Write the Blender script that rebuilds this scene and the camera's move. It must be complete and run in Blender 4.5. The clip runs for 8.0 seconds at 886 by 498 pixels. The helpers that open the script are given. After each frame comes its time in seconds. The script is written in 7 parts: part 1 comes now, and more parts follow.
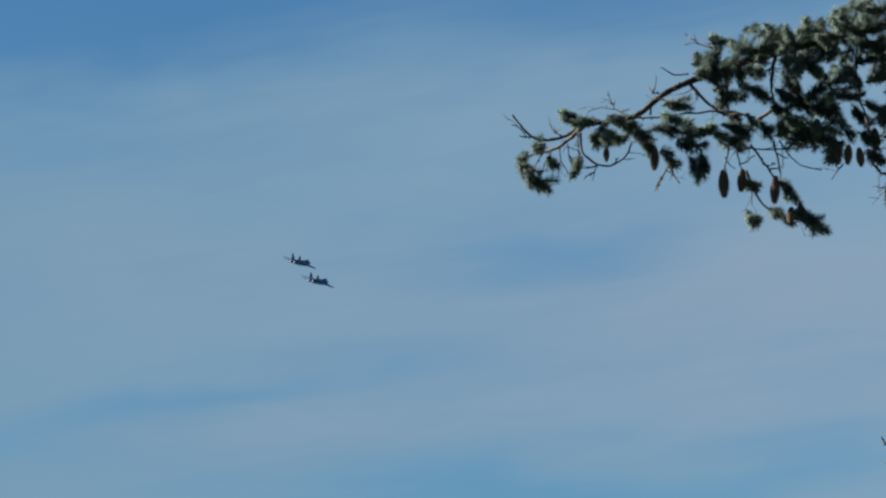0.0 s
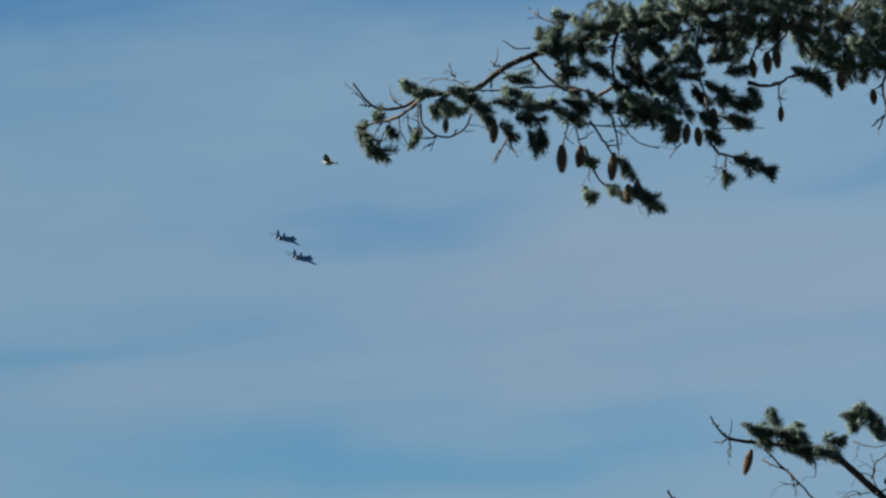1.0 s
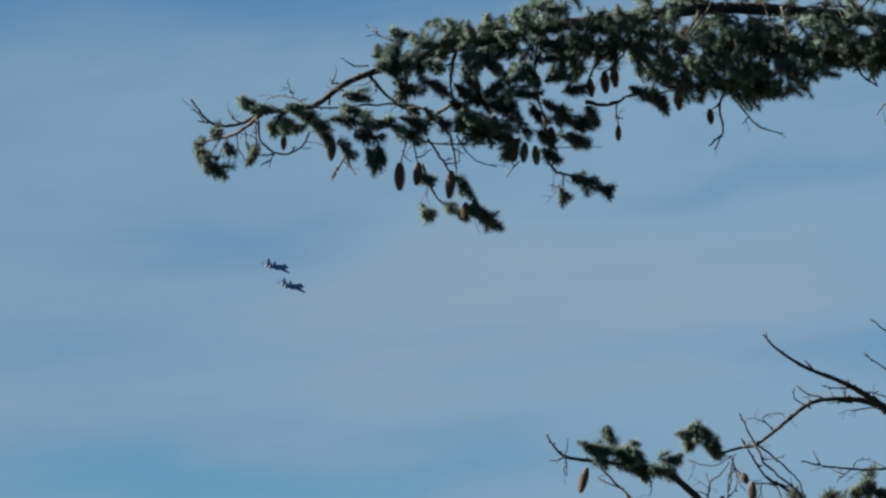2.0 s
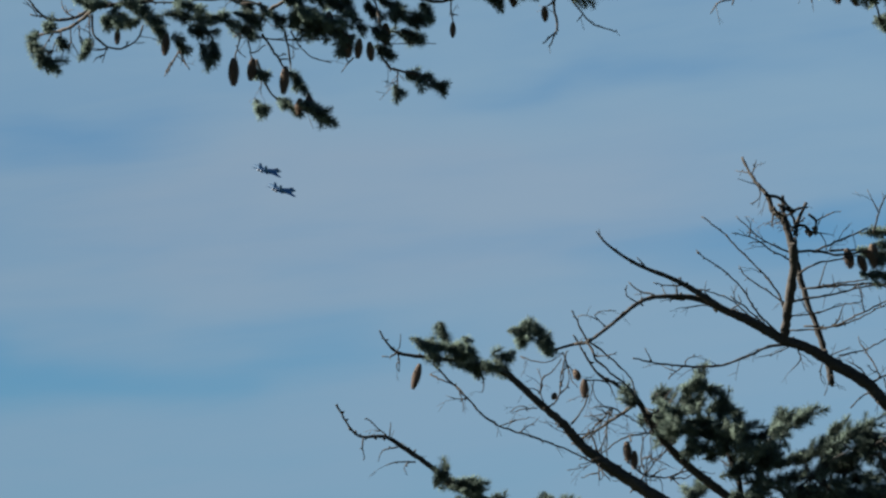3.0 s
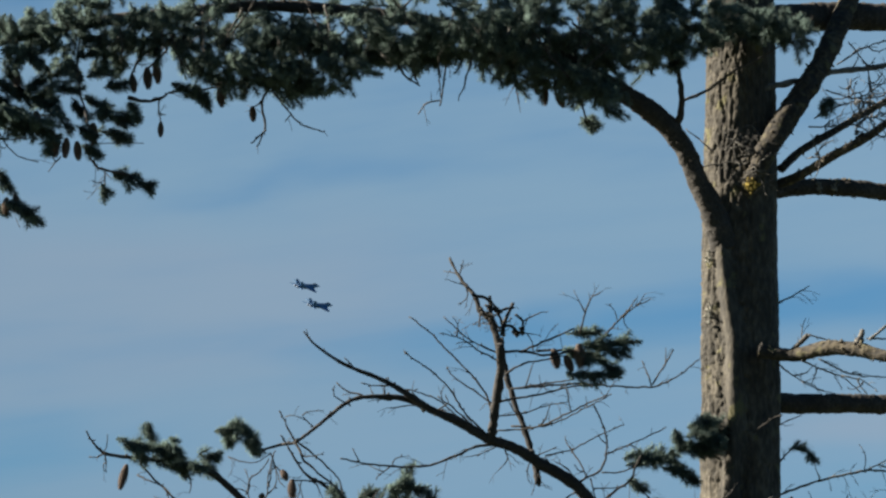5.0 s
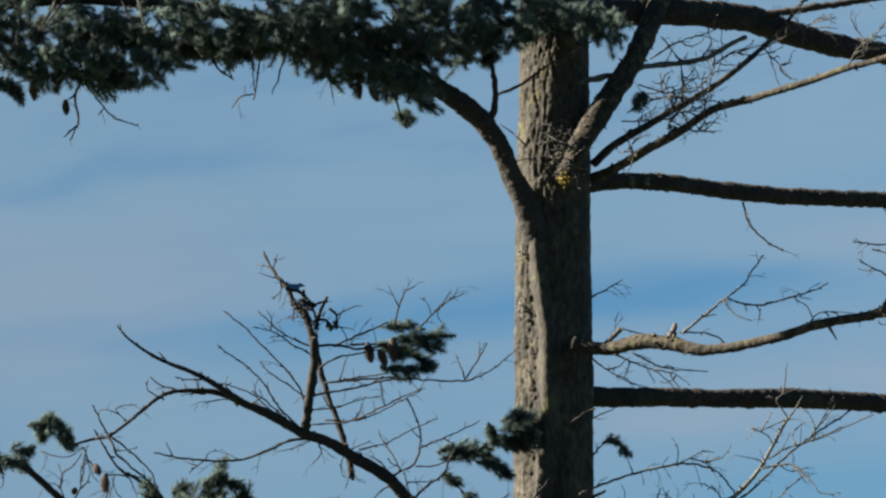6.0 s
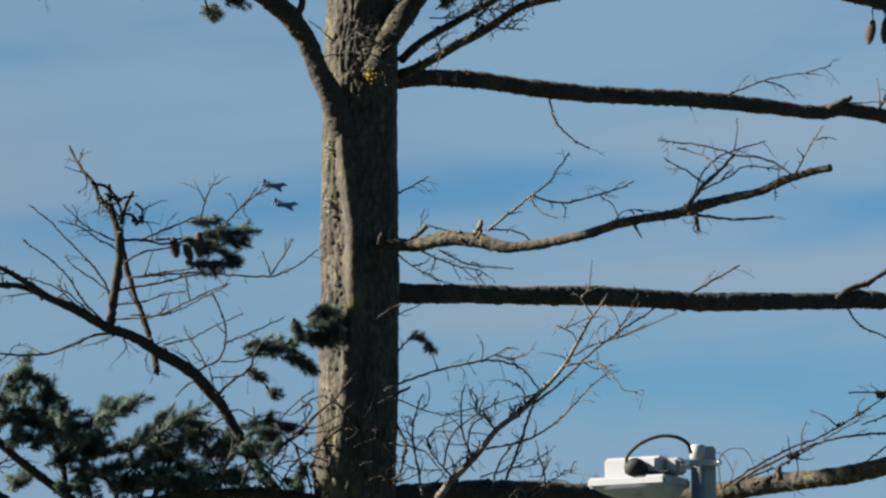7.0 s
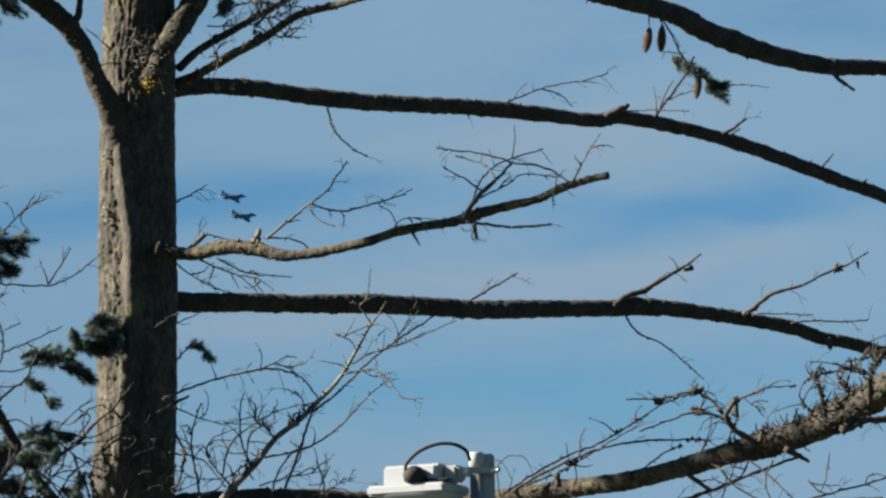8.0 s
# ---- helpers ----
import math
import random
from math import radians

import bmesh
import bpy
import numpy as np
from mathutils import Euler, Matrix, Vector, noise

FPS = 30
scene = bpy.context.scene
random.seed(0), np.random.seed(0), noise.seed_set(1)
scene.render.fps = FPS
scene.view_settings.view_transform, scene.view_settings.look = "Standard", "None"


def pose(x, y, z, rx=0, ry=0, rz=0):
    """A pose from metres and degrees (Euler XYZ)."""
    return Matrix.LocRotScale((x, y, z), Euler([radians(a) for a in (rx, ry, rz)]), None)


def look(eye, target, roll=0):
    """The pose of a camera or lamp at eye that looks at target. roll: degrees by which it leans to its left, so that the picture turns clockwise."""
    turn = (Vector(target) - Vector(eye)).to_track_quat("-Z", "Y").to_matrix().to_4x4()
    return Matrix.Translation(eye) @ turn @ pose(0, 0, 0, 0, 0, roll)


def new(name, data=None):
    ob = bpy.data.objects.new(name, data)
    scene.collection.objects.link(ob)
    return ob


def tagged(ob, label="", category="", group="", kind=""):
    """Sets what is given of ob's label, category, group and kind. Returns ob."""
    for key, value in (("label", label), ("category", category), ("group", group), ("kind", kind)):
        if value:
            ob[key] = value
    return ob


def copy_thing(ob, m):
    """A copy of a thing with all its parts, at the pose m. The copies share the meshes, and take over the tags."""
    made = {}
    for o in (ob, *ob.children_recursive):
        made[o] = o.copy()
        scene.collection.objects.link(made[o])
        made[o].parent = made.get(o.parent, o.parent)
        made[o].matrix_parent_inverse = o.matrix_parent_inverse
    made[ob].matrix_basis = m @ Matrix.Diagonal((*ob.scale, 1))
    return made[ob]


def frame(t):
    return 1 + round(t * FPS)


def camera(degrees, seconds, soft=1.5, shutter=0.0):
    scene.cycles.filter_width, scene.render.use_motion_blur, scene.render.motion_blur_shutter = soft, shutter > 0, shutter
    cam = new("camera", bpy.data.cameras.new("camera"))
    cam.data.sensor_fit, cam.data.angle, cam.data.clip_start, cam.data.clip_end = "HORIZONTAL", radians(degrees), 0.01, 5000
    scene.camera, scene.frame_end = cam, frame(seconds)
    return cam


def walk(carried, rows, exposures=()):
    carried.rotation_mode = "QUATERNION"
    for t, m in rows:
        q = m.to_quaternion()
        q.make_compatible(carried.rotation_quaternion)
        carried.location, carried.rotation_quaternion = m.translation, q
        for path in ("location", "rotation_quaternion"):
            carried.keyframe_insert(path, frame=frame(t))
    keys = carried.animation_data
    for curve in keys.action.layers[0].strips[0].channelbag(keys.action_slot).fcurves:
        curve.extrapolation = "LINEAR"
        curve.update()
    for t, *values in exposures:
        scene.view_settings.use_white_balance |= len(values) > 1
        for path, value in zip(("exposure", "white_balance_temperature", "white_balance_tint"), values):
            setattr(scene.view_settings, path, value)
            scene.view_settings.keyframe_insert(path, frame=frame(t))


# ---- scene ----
cam = camera(12, 8.0, soft=2.5)
EYE = (0.0, 0.0, 1.6)


def aim(yaw, pitch, roll):
    """Camera pose at the standing point: degrees to the right, up, and clockwise."""
    return pose(*EYE, 90 + pitch, 0, -yaw) @ pose(0, 0, 0, 0, 0, -roll)


PATH = [
    (0, aim(-10.552, 10.344, 0.815)),
    (0.1, aim(-9.86, 10.188, 0.234)),
    (0.2, aim(-9.456, 10.033, -0.347)),
    (0.3, aim(-9.178, 9.970, -0.090)),
    (0.4, aim(-9.024, 9.952, 0.168)),
    (0.5, aim(-9.018, 9.912, 0.425)),
    (0.7, aim(-8.736, 9.847, 0.149)),
    (0.8, aim(-8.485, 9.823, -0.111)),
    (0.9, aim(-8.336, 9.853, -0.370)),
    (1, aim(-8.287, 9.913, -0.630)),
    (1.2, aim(-7.496, 10.019, -0.536)),
    (2.3, aim(-5.695, 10.184, -0.538)),
    (2.5, aim(-5.206, 9.792, -0.387)),
    (2.7, aim(-4.409, 9.153, -0.179)),
    (2.8, aim(-4.070, 9.006, -0.266)),
    (2.9, aim(-3.847, 8.860, -0.352)),
    (3, aim(-3.741, 8.782, -0.439)),
    (3.2, aim(-3.629, 8.684, -0.507)),
    (3.3, aim(-3.583, 8.721, -0.382)),
    (3.5, aim(-3.491, 9.025, -0.131)),
    (3.7, aim(-3.341, 9.432, 0.068)),
    (3.8, aim(-3.1, 9.54, 0.089)),
    (3.9, aim(-2.425, 9.628, 0.110)),
    (4, aim(-1.734, 9.726, 0.131)),
    (4.2, aim(-0.739, 9.866, 0.071)),
    (4.5, aim(0.000, 10.000, 0.000)),
    (4.7, aim(0.120, 10.070, 0.096)),
    (5.8, aim(1.671, 10.241, 0.370)),
    (5.9, aim(2.11, 10.186, 0.470)),
    (6, aim(2.851, 10.054, 0.570)),
    (6.1, aim(3.458, 9.963, 0.678)),
    (6.2, aim(4.235, 9.810, 0.786)),
    (6.5, aim(5.072, 9.189, 0.658)),
    (6.7, aim(5.250, 8.864, 0.679)),
    (7, aim(5.504, 8.615, 0.589)),
    (7.2, aim(5.714, 8.497, 0.664)),
    (7.5, aim(6.316, 8.433, 0.947)),
    (7.6, aim(6.640, 8.401, 1.175)),
    (7.7, aim(7.120, 8.368, 1.403)),
    (7.8, aim(7.776, 8.410, 1.341)),
    (7.9, aim(8.284, 8.476, 1.280)),
    (8, aim(8.551, 8.679, 1.218)),
]
walk(cam, PATH, exposures=[(0, 2.295), (8, 2.295)])

# ---- sky and sun ----
SUN_AZ, SUN_EL = -83.0, 30.0  # degrees to the right of straight ahead (+y), and up
world = bpy.data.worlds.new("sky")
scene.world = world
world.use_nodes = True
wt = world.node_tree


def wnode(kind, **values):
    n = wt.nodes.new(kind)
    for k, v in values.items():
        n.inputs[k].default_value = v
    return n


def wmath(op, a, b=None, c=None):
    n = wt.nodes.new("ShaderNodeMath")
    n.operation = op
    for i, v in enumerate((a, b, c)):
        if v is None:
            continue
        if isinstance(v, (int, float)):
            n.inputs[i].default_value = v
        else:
            wt.links.new(v, n.inputs[i])
    return n.outputs[0]


sky = wt.nodes.new("ShaderNodeTexSky")
sky.sky_type = "NISHITA"
sky.sun_disc = False
sky.sun_elevation = radians(SUN_EL)
sky.sun_rotation = radians(SUN_AZ)
sky.ozone_density = 2.5
sky.dust_density = 0.6
coord = wt.nodes.new("ShaderNodeTexCoord")
split = wt.nodes.new("ShaderNodeSeparateXYZ")
wt.links.new(coord.outputs["Generated"], split.inputs[0])
azim = wmath("MULTIPLY", wmath("ARCTAN2", split.outputs[0], split.outputs[1]), 57.2958)
elev = wmath("MULTIPLY", wmath("ARCSINE", split.outputs[2]), 57.2958)


def streaks(sx, sy, tilt, detail, rough, seed):
    """Stretched noise over the sky, in degrees, for cirrus streaks."""
    u = wmath("MULTIPLY", azim, sx)
    v = wmath("MULTIPLY", wmath("SUBTRACT", elev, wmath("MULTIPLY", azim, tilt)), sy)
    join = wt.nodes.new("ShaderNodeCombineXYZ")
    wt.links.new(u, join.inputs[0])
    wt.links.new(v, join.inputs[1])
    join.inputs[2].default_value = seed
    n = wnode("ShaderNodeTexNoise", Scale=1.0, Detail=detail, Roughness=rough, Distortion=0.4)
    wt.links.new(join.outputs[0], n.inputs["Vector"])
    return wmath("SUBTRACT", n.outputs[0], 0.5)


broad = streaks(0.16, 0.6, 0.10, 3.0, 0.5, 4.2)
fine = streaks(0.35, 2.2, 0.12, 5.0, 0.55, 11.7)
warp = streaks(0.25, 0.5, 0.0, 2.0, 0.5, 23.1)
cover = wmath("ADD", wmath("MULTIPLY", broad, 0.9), wmath("MULTIPLY", fine, 0.45))
# the cirrus thins out towards the zenith
high = wt.nodes.new("ShaderNodeMapRange")
wt.links.new(elev, high.inputs[0])
for i, v in enumerate((14.0, 40.0, 0.82, 0.05)):
    high.inputs[i + 1].default_value = v
cover = wmath("ADD", cover, high.outputs[0])
wide = wt.nodes.new("ShaderNodeMapRange")
wt.links.new(wmath("ABSOLUTE", azim), wide.inputs[0])
for i, v in enumerate((25.0, 80.0, 0.0, -0.6)):
    wide.inputs[i + 1].default_value = v
cover = wmath("ADD", cover, wide.outputs[0])
elev_w = wmath("ADD", elev, wmath("MULTIPLY", warp, 1.4))
# clear gaps between the cirrus banks: azimuth, elevation, half widths, slope, depth (below zero: a thicker bank)
GAPS = [
    (-16.5, 13.6, 5.0, 1.1, 0.05, 0.95),
    (-8.0, 13.9, 6.0, 0.9, 0.0, 0.65),
    (-9.0, 10.1, 1.9, 0.42, 0.05, 0.52),
    (-14.0, 8.4, 2.6, 0.28, 0.14, 0.45),
    (-16.5, 7.5, 1.8, 0.5, 0.1, 0.42),
    (-8.5, 7.05, 4.8, 0.45, 0.03, 0.6),
    (-6.8, 7.8, 2.4, 0.22, 0.02, 0.22),
    (1.8, 8.9, 2.8, 0.55, 0.06, 0.55),
    (5.8, 9.4, 2.4, 0.42, 0.03, 0.66),
    (12.4, 9.15, 2.2, 0.34, 0.03, 0.68),
    (10.2, 6.75, 5.0, 0.65, 0.0, 0.62),
    (-1.4, 11.1, 3.6, 0.3, 0.05, 0.34),
    (3.0, 11.7, 3.2, 0.3, 0.05, 0.22),
    (13.6, 11.6, 3.0, 0.7, 0.0, 0.45),
    (9.9, 10.1, 2.2, 0.4, 0.1, -0.35),
    (10.6, 8.35, 3.4, 0.32, 0.08, -0.42),
    (6.2, 7.75, 1.6, 0.22, 0.05, -0.28),
    (6.0, 5.4, 7.0, 0.4, 0.0, -0.5),
]
for az, el, wx, wz, slope, deep in GAPS:
    da = wmath("SUBTRACT", azim, az)
    de = wmath("SUBTRACT", wmath("SUBTRACT", elev_w, el), wmath("MULTIPLY", da, slope))
    far = wmath("ADD", wmath("POWER", wmath("ABSOLUTE", wmath("DIVIDE", da, wx)), 2.0),
                wmath("POWER", wmath("ABSOLUTE", wmath("DIVIDE", de, wz)), 2.0))
    cover = wmath("SUBTRACT", cover, wmath("MULTIPLY", wmath("EXPONENT", wmath("MULTIPLY", far, -1.0)), deep))
mask = wt.nodes.new("ShaderNodeMapRange")
mask.interpolation_type = "SMOOTHSTEP"
wt.links.new(cover, mask.inputs[0])
mask.inputs[1].default_value, mask.inputs[2].default_value = -0.1, 1.05
mask.inputs[3].default_value, mask.inputs[4].default_value = 0.0, 1.0
tint = wt.nodes.new("ShaderNodeMix")
tint.data_type, tint.blend_type = "RGBA", "MULTIPLY"
tint.inputs[0].default_value = 1.0
wt.links.new(sky.outputs[0], tint.inputs[6])
tint.inputs[7].default_value = (0.144, 0.259, 0.333, 1)
cirrus = wt.nodes.new("ShaderNodeMix")
cirrus.data_type = "RGBA"
wt.links.new(mask.outputs[0], cirrus.inputs[0])
glow = wt.nodes.new("ShaderNodeMapRange")
wt.links.new(azim, glow.inputs[0])
for i, v in enumerate((-18.0, 14.0, 0.97, 1.14)):
    glow.inputs[i + 1].default_value = v
clear = wt.nodes.new("ShaderNodeMapRange")
wt.links.new(azim, clear.inputs[0])
for i, v in enumerate((-14.0, 9.0, 1.0, 1.3)):
    clear.inputs[i + 1].default_value = v
gap_sky = wt.nodes.new("ShaderNodeMix")
gap_sky.data_type, gap_sky.blend_type = "RGBA", "MULTIPLY"
gap_sky.inputs[0].default_value = 1.0
wt.links.new(tint.outputs[2], gap_sky.inputs[6])
wt.links.new(clear.outputs[0], gap_sky.inputs[7])
wt.links.new(gap_sky.outputs[2], cirrus.inputs[6])
bank = wt.nodes.new("ShaderNodeMix")
bank.data_type, bank.blend_type = "RGBA", "MULTIPLY"
bank.inputs[0].default_value = 1.0
# the haze of the thicker banks is faintly rosy, that of the thin ones cool
rosy = wt.nodes.new("ShaderNodeMix")
rosy.data_type = "RGBA"
rosy.inputs[6].default_value, rosy.inputs[7].default_value = (0.793, 1.385, 1.941, 1), (0.978, 1.407, 1.874, 1)
thick = wt.nodes.new("ShaderNodeMapRange")
wt.links.new(azim, thick.inputs[0])
for i, v in enumerate((-15.0, -9.0, 0.0, 0.28)):
    thick.inputs[i + 1].default_value = v
amount = thick.outputs[0]
for az, el, wx, wz, more in ((-5.5, 9.2, 4.5, 1.1, 0.95), (10.4, 8.35, 3.5, 0.4, 0.85), (10.0, 10.1, 2.4, 0.45, 0.7), (6.1, 7.75, 1.8, 0.28, 0.7), (-12.5, 7.9, 3.5, 0.6, 0.5), (-14.5, 10.0, 3.0, 0.8, 0.4), (-2.5, 9.6, 3.2, 0.8, 0.6)):
    da, de = wmath("DIVIDE", wmath("SUBTRACT", azim, az), wx), wmath("DIVIDE", wmath("SUBTRACT", elev_w, el), wz)
    far = wmath("ADD", wmath("MULTIPLY", da, da), wmath("MULTIPLY", de, de))
    amount = wmath("ADD", amount, wmath("MULTIPLY", wmath("EXPONENT", wmath("MULTIPLY", far, -1.0)), more))
wt.links.new(amount, rosy.inputs[0])
wt.links.new(rosy.outputs[2], bank.inputs[6])
wt.links.new(glow.outputs[0], bank.inputs[7])
wt.links.new(bank.outputs[2], cirrus.inputs[7])
wt.links.new(cirrus.outputs[2], wt.nodes["Background"].inputs[0])
wt.nodes["Background"].inputs[1].default_value = 0.05

sun = new("sun", bpy.data.lights.new("sun", "SUN"))
sun.data.energy = 5.0
sun.data.angle = radians(0.53)
sun.data.color = (1.0, 0.9, 0.74)
sun.matrix_world = look((30 * math.sin(radians(SUN_AZ)) * math.cos(radians(SUN_EL)),
                         30 * math.cos(radians(SUN_AZ)) * math.cos(radians(SUN_EL)),
                         30 * math.sin(radians(SUN_EL))), (0, 0, 0))

# ---- materials ----


def material(name, colours, scale=(1, 1, 1), rough=0.8, metal=0.0, bump=0.0, fine_scale=40.0, spread=0.5, vary=0.0, patch=None):
    """Two scales of noise blend the colours; the fine scale also gives relief. patch: (colour, scale, amount) of lichen or dirt."""
    m = bpy.data.materials.new(name)
    m.use_nodes = True
    t = m.node_tree
    b = t.nodes["Principled BSDF"]
    b.inputs["Roughness"].default_value, b.inputs["Metallic"].default_value = rough, metal
    co = t.nodes.new("ShaderNodeTexCoord")
    mp = t.nodes.new("ShaderNodeMapping")
    mp.inputs["Scale"].default_value = scale
    t.links.new(co.outputs["Object"], mp.inputs[0])
    big, small = t.nodes.new("ShaderNodeTexNoise"), t.nodes.new("ShaderNodeTexNoise")
    for n, s, d in ((big, fine_scale * 0.16, 3.0), (small, fine_scale, 6.0)):
        n.inputs["Scale"].default_value, n.inputs["Detail"].default_value = s, d
        t.links.new(mp.outputs[0], n.inputs["Vector"])
    add = t.nodes.new("ShaderNodeMath")
    add.operation = "MULTIPLY_ADD"
    t.links.new(small.outputs[0], add.inputs[0])
    add.inputs[1].default_value = 0.55
    half = t.nodes.new("ShaderNodeMath")
    half.operation = "MULTIPLY"
    t.links.new(big.outputs[0], half.inputs[0])
    half.inputs[1].default_value = 0.45
    t.links.new(half.outputs[0], add.inputs[2])
    value = add.outputs[0]
    if vary:
        info = t.nodes.new("ShaderNodeObjectInfo")
        isl = t.nodes.new("ShaderNodeMath")
        isl.operation = "MULTIPLY_ADD"
        t.links.new(info.outputs["Random"], isl.inputs[0])
        isl.inputs[1].default_value = vary
        t.links.new(value, isl.inputs[2])
        shift = t.nodes.new("ShaderNodeMath")
        shift.operation = "SUBTRACT"
        t.links.new(isl.outputs[0], shift.inputs[0])
        shift.inputs[1].default_value = vary * 0.5
        value = shift.outputs[0]
    ramp = t.nodes.new("ShaderNodeValToRGB")
    while len(ramp.color_ramp.elements) < len(colours):
        ramp.color_ramp.elements.new(0.5)
    for i, c in enumerate(colours):
        e = ramp.color_ramp.elements[i]
        e.position = 0.5 + spread * (i / max(1, len(colours) - 1) - 0.5)
        e.color = (*c, 1)
    t.links.new(value, ramp.inputs[0])
    colour = ramp.outputs[0]
    if patch:
        pc, ps, pa = patch
        pn = t.nodes.new("ShaderNodeTexNoise")
        pn.inputs["Scale"].default_value, pn.inputs["Detail"].default_value = ps, 5.0
        t.links.new(co.outputs["Object"], pn.inputs["Vector"])
        pr = t.nodes.new("ShaderNodeMapRange")
        pr.inputs[1].default_value, pr.inputs[2].default_value = 0.66 - pa, 0.72 - pa * 0.8
        t.links.new(pn.outputs[0], pr.inputs[0])
        mx = t.nodes.new("ShaderNodeMix")
        mx.data_type = "RGBA"
        t.links.new(pr.outputs[0], mx.inputs[0])
        t.links.new(colour, mx.inputs[6])
        mx.inputs[7].default_value = (*pc, 1)
        colour = mx.outputs[2]
    t.links.new(colour, b.inputs["Base Color"])
    if bump:
        bp = t.nodes.new("ShaderNodeBump")
        bp.inputs["Strength"].default_value, bp.inputs["Distance"].default_value = 0.8, bump
        t.links.new(small.outputs[0], bp.inputs["Height"])
        t.links.new(bp.outputs[0], b.inputs["Normal"])
    return m


BARK = material("trunk bark", [(0.005, 0.0044, 0.0037), (0.0255, 0.0225, 0.0175), (0.075, 0.067, 0.052)], (1, 1, 0.4), 0.95, bump=0.012, fine_scale=40, spread=0.34, patch=((0.062, 0.058, 0.026), 9.0, 0.055))
LIMB_BARK = material("limb bark", [(0.0048, 0.0043, 0.0041), (0.0145, 0.0128, 0.0115), (0.041, 0.036, 0.031)], (1, 1, 1), 0.92, bump=0.008, fine_scale=60, spread=0.36)
LICHEN_BARK = material("lichen-grown bark", [(0.0043, 0.0035, 0.0028), (0.0163, 0.0131, 0.0088), (0.0479, 0.0392, 0.0234)], (1, 1, 1), 0.92, bump=0.016, fine_scale=34, spread=0.2, patch=((0.06, 0.055, 0.026), 14.0, 0.075))
# limb bark again, darker: shade on the left limbs put into the colour
SHADED_BARK = material("limb bark darkened for shade", [(0.0038, 0.0034, 0.0034), (0.0104, 0.0089, 0.0084), (0.0246, 0.0208, 0.0189)], (1, 1, 1), 0.92, bump=0.006, fine_scale=60, spread=0.36)
TWIG = material("twig bark", [(0.0078, 0.0067, 0.0062), (0.0235, 0.0190, 0.0162), (0.0538, 0.0437, 0.0370)], (1, 1, 1), 0.9, fine_scale=70, vary=0.25)
NEEDLE = material("needles", [(0.06, 0.087, 0.081), (0.083, 0.116, 0.105), (0.104, 0.138, 0.119)], (1, 1, 1), 0.8, fine_scale=25, spread=0.45, vary=0.2)
nt = NEEDLE.node_tree
thin = nt.nodes.new("ShaderNodeBsdfTranslucent")
blend = nt.nodes.new("ShaderNodeMixShader")
blend.inputs[0].default_value = 0.6
bsdf = nt.nodes["Principled BSDF"]
bsdf.inputs["Specular IOR Level"].default_value = 0.15
each = nt.nodes.new("ShaderNodeNewGeometry")
shade = nt.nodes.new("ShaderNodeMapRange")
nt.links.new(each.outputs["Random Per Island"], shade.inputs[0])
shade.inputs[3].default_value, shade.inputs[4].default_value = 0.4, 1.6
dye = nt.nodes.new("ShaderNodeMix")
dye.data_type, dye.blend_type = "RGBA", "MULTIPLY"
dye.inputs[0].default_value = 1.0
nt.links.new(bsdf.inputs["Base Color"].links[0].from_socket, dye.inputs[6])
nt.links.new(shade.outputs[0], dye.inputs[7])
nt.links.new(dye.outputs[2], bsdf.inputs["Base Color"])
nt.links.new(dye.outputs[2], thin.inputs["Color"])
nt.links.new(bsdf.outputs[0], blend.inputs[1])
nt.links.new(thin.outputs[0], blend.inputs[2])
nt.links.new(blend.outputs[0], nt.nodes["Material Output"].inputs["Surface"])
PALE_TWIG = material("pale lichened twig bark", [(0.014, 0.0132, 0.0122), (0.042, 0.0395, 0.036), (0.105, 0.1, 0.09)], (1, 1, 1), 0.9, fine_scale=55, spread=0.4, vary=0.25)
CONE = material("cone scales", [(0.02, 0.012, 0.009), (0.055, 0.033, 0.022), (0.1, 0.065, 0.042)], (1, 1, 1), 0.8, fine_scale=60, vary=0.2)
PALE_LICHEN = material("pale lichen", [(0.1, 0.1, 0.088), (0.19, 0.185, 0.16)], (1, 1, 1), 0.95, fine_scale=60)
LICHEN = material("yellow lichen", [(0.11, 0.08, 0.012), (0.2, 0.15, 0.022)], (1, 1, 1), 0.95, fine_scale=80)
GRASS = material("grass", [(0.0128, 0.0192, 0.0072), (0.0256, 0.0352, 0.0128), (0.0440, 0.0480, 0.0200)], (1, 1, 1), 0.95, fine_scale=3.0)
WHITE = material("white plastic", [(0.21, 0.225, 0.25), (0.25, 0.268, 0.295)], (1, 1, 1), 0.45, fine_scale=12, patch=((0.18, 0.185, 0.185), 18.0, 0.03))
GREY_METAL = material("galvanised steel", [(0.16, 0.17, 0.18), (0.26, 0.27, 0.28)], (1, 1, 1), 0.5, 0.6, fine_scale=40)
STEEL = material("bright steel", [(0.5, 0.5, 0.5), (0.62, 0.62, 0.62)], (1, 1, 1), 0.3, 1.0, fine_scale=40)
BLACK = material("black rubber", [(0.005, 0.006, 0.008), (0.012, 0.013, 0.016)], (1, 1, 1), 0.85, fine_scale=50)
# blue haze of the distance is mixed into both aircraft colours
JET_GREY_HAZED = material("hazed aircraft paint", [(0.068, 0.135, 0.24), (0.082, 0.155, 0.265)], (1, 1, 1), 1.0, fine_scale=0.6)
JET_GREY_HAZED.node_tree.nodes["Principled BSDF"].inputs["Specular IOR Level"].default_value = 0.1
JET_DARK_HAZED = material("hazed aircraft dark glass", [(0.0364, 0.0650, 0.1170), (0.0494, 0.0780, 0.1300)], (1, 1, 1), 0.7, fine_scale=0.6)
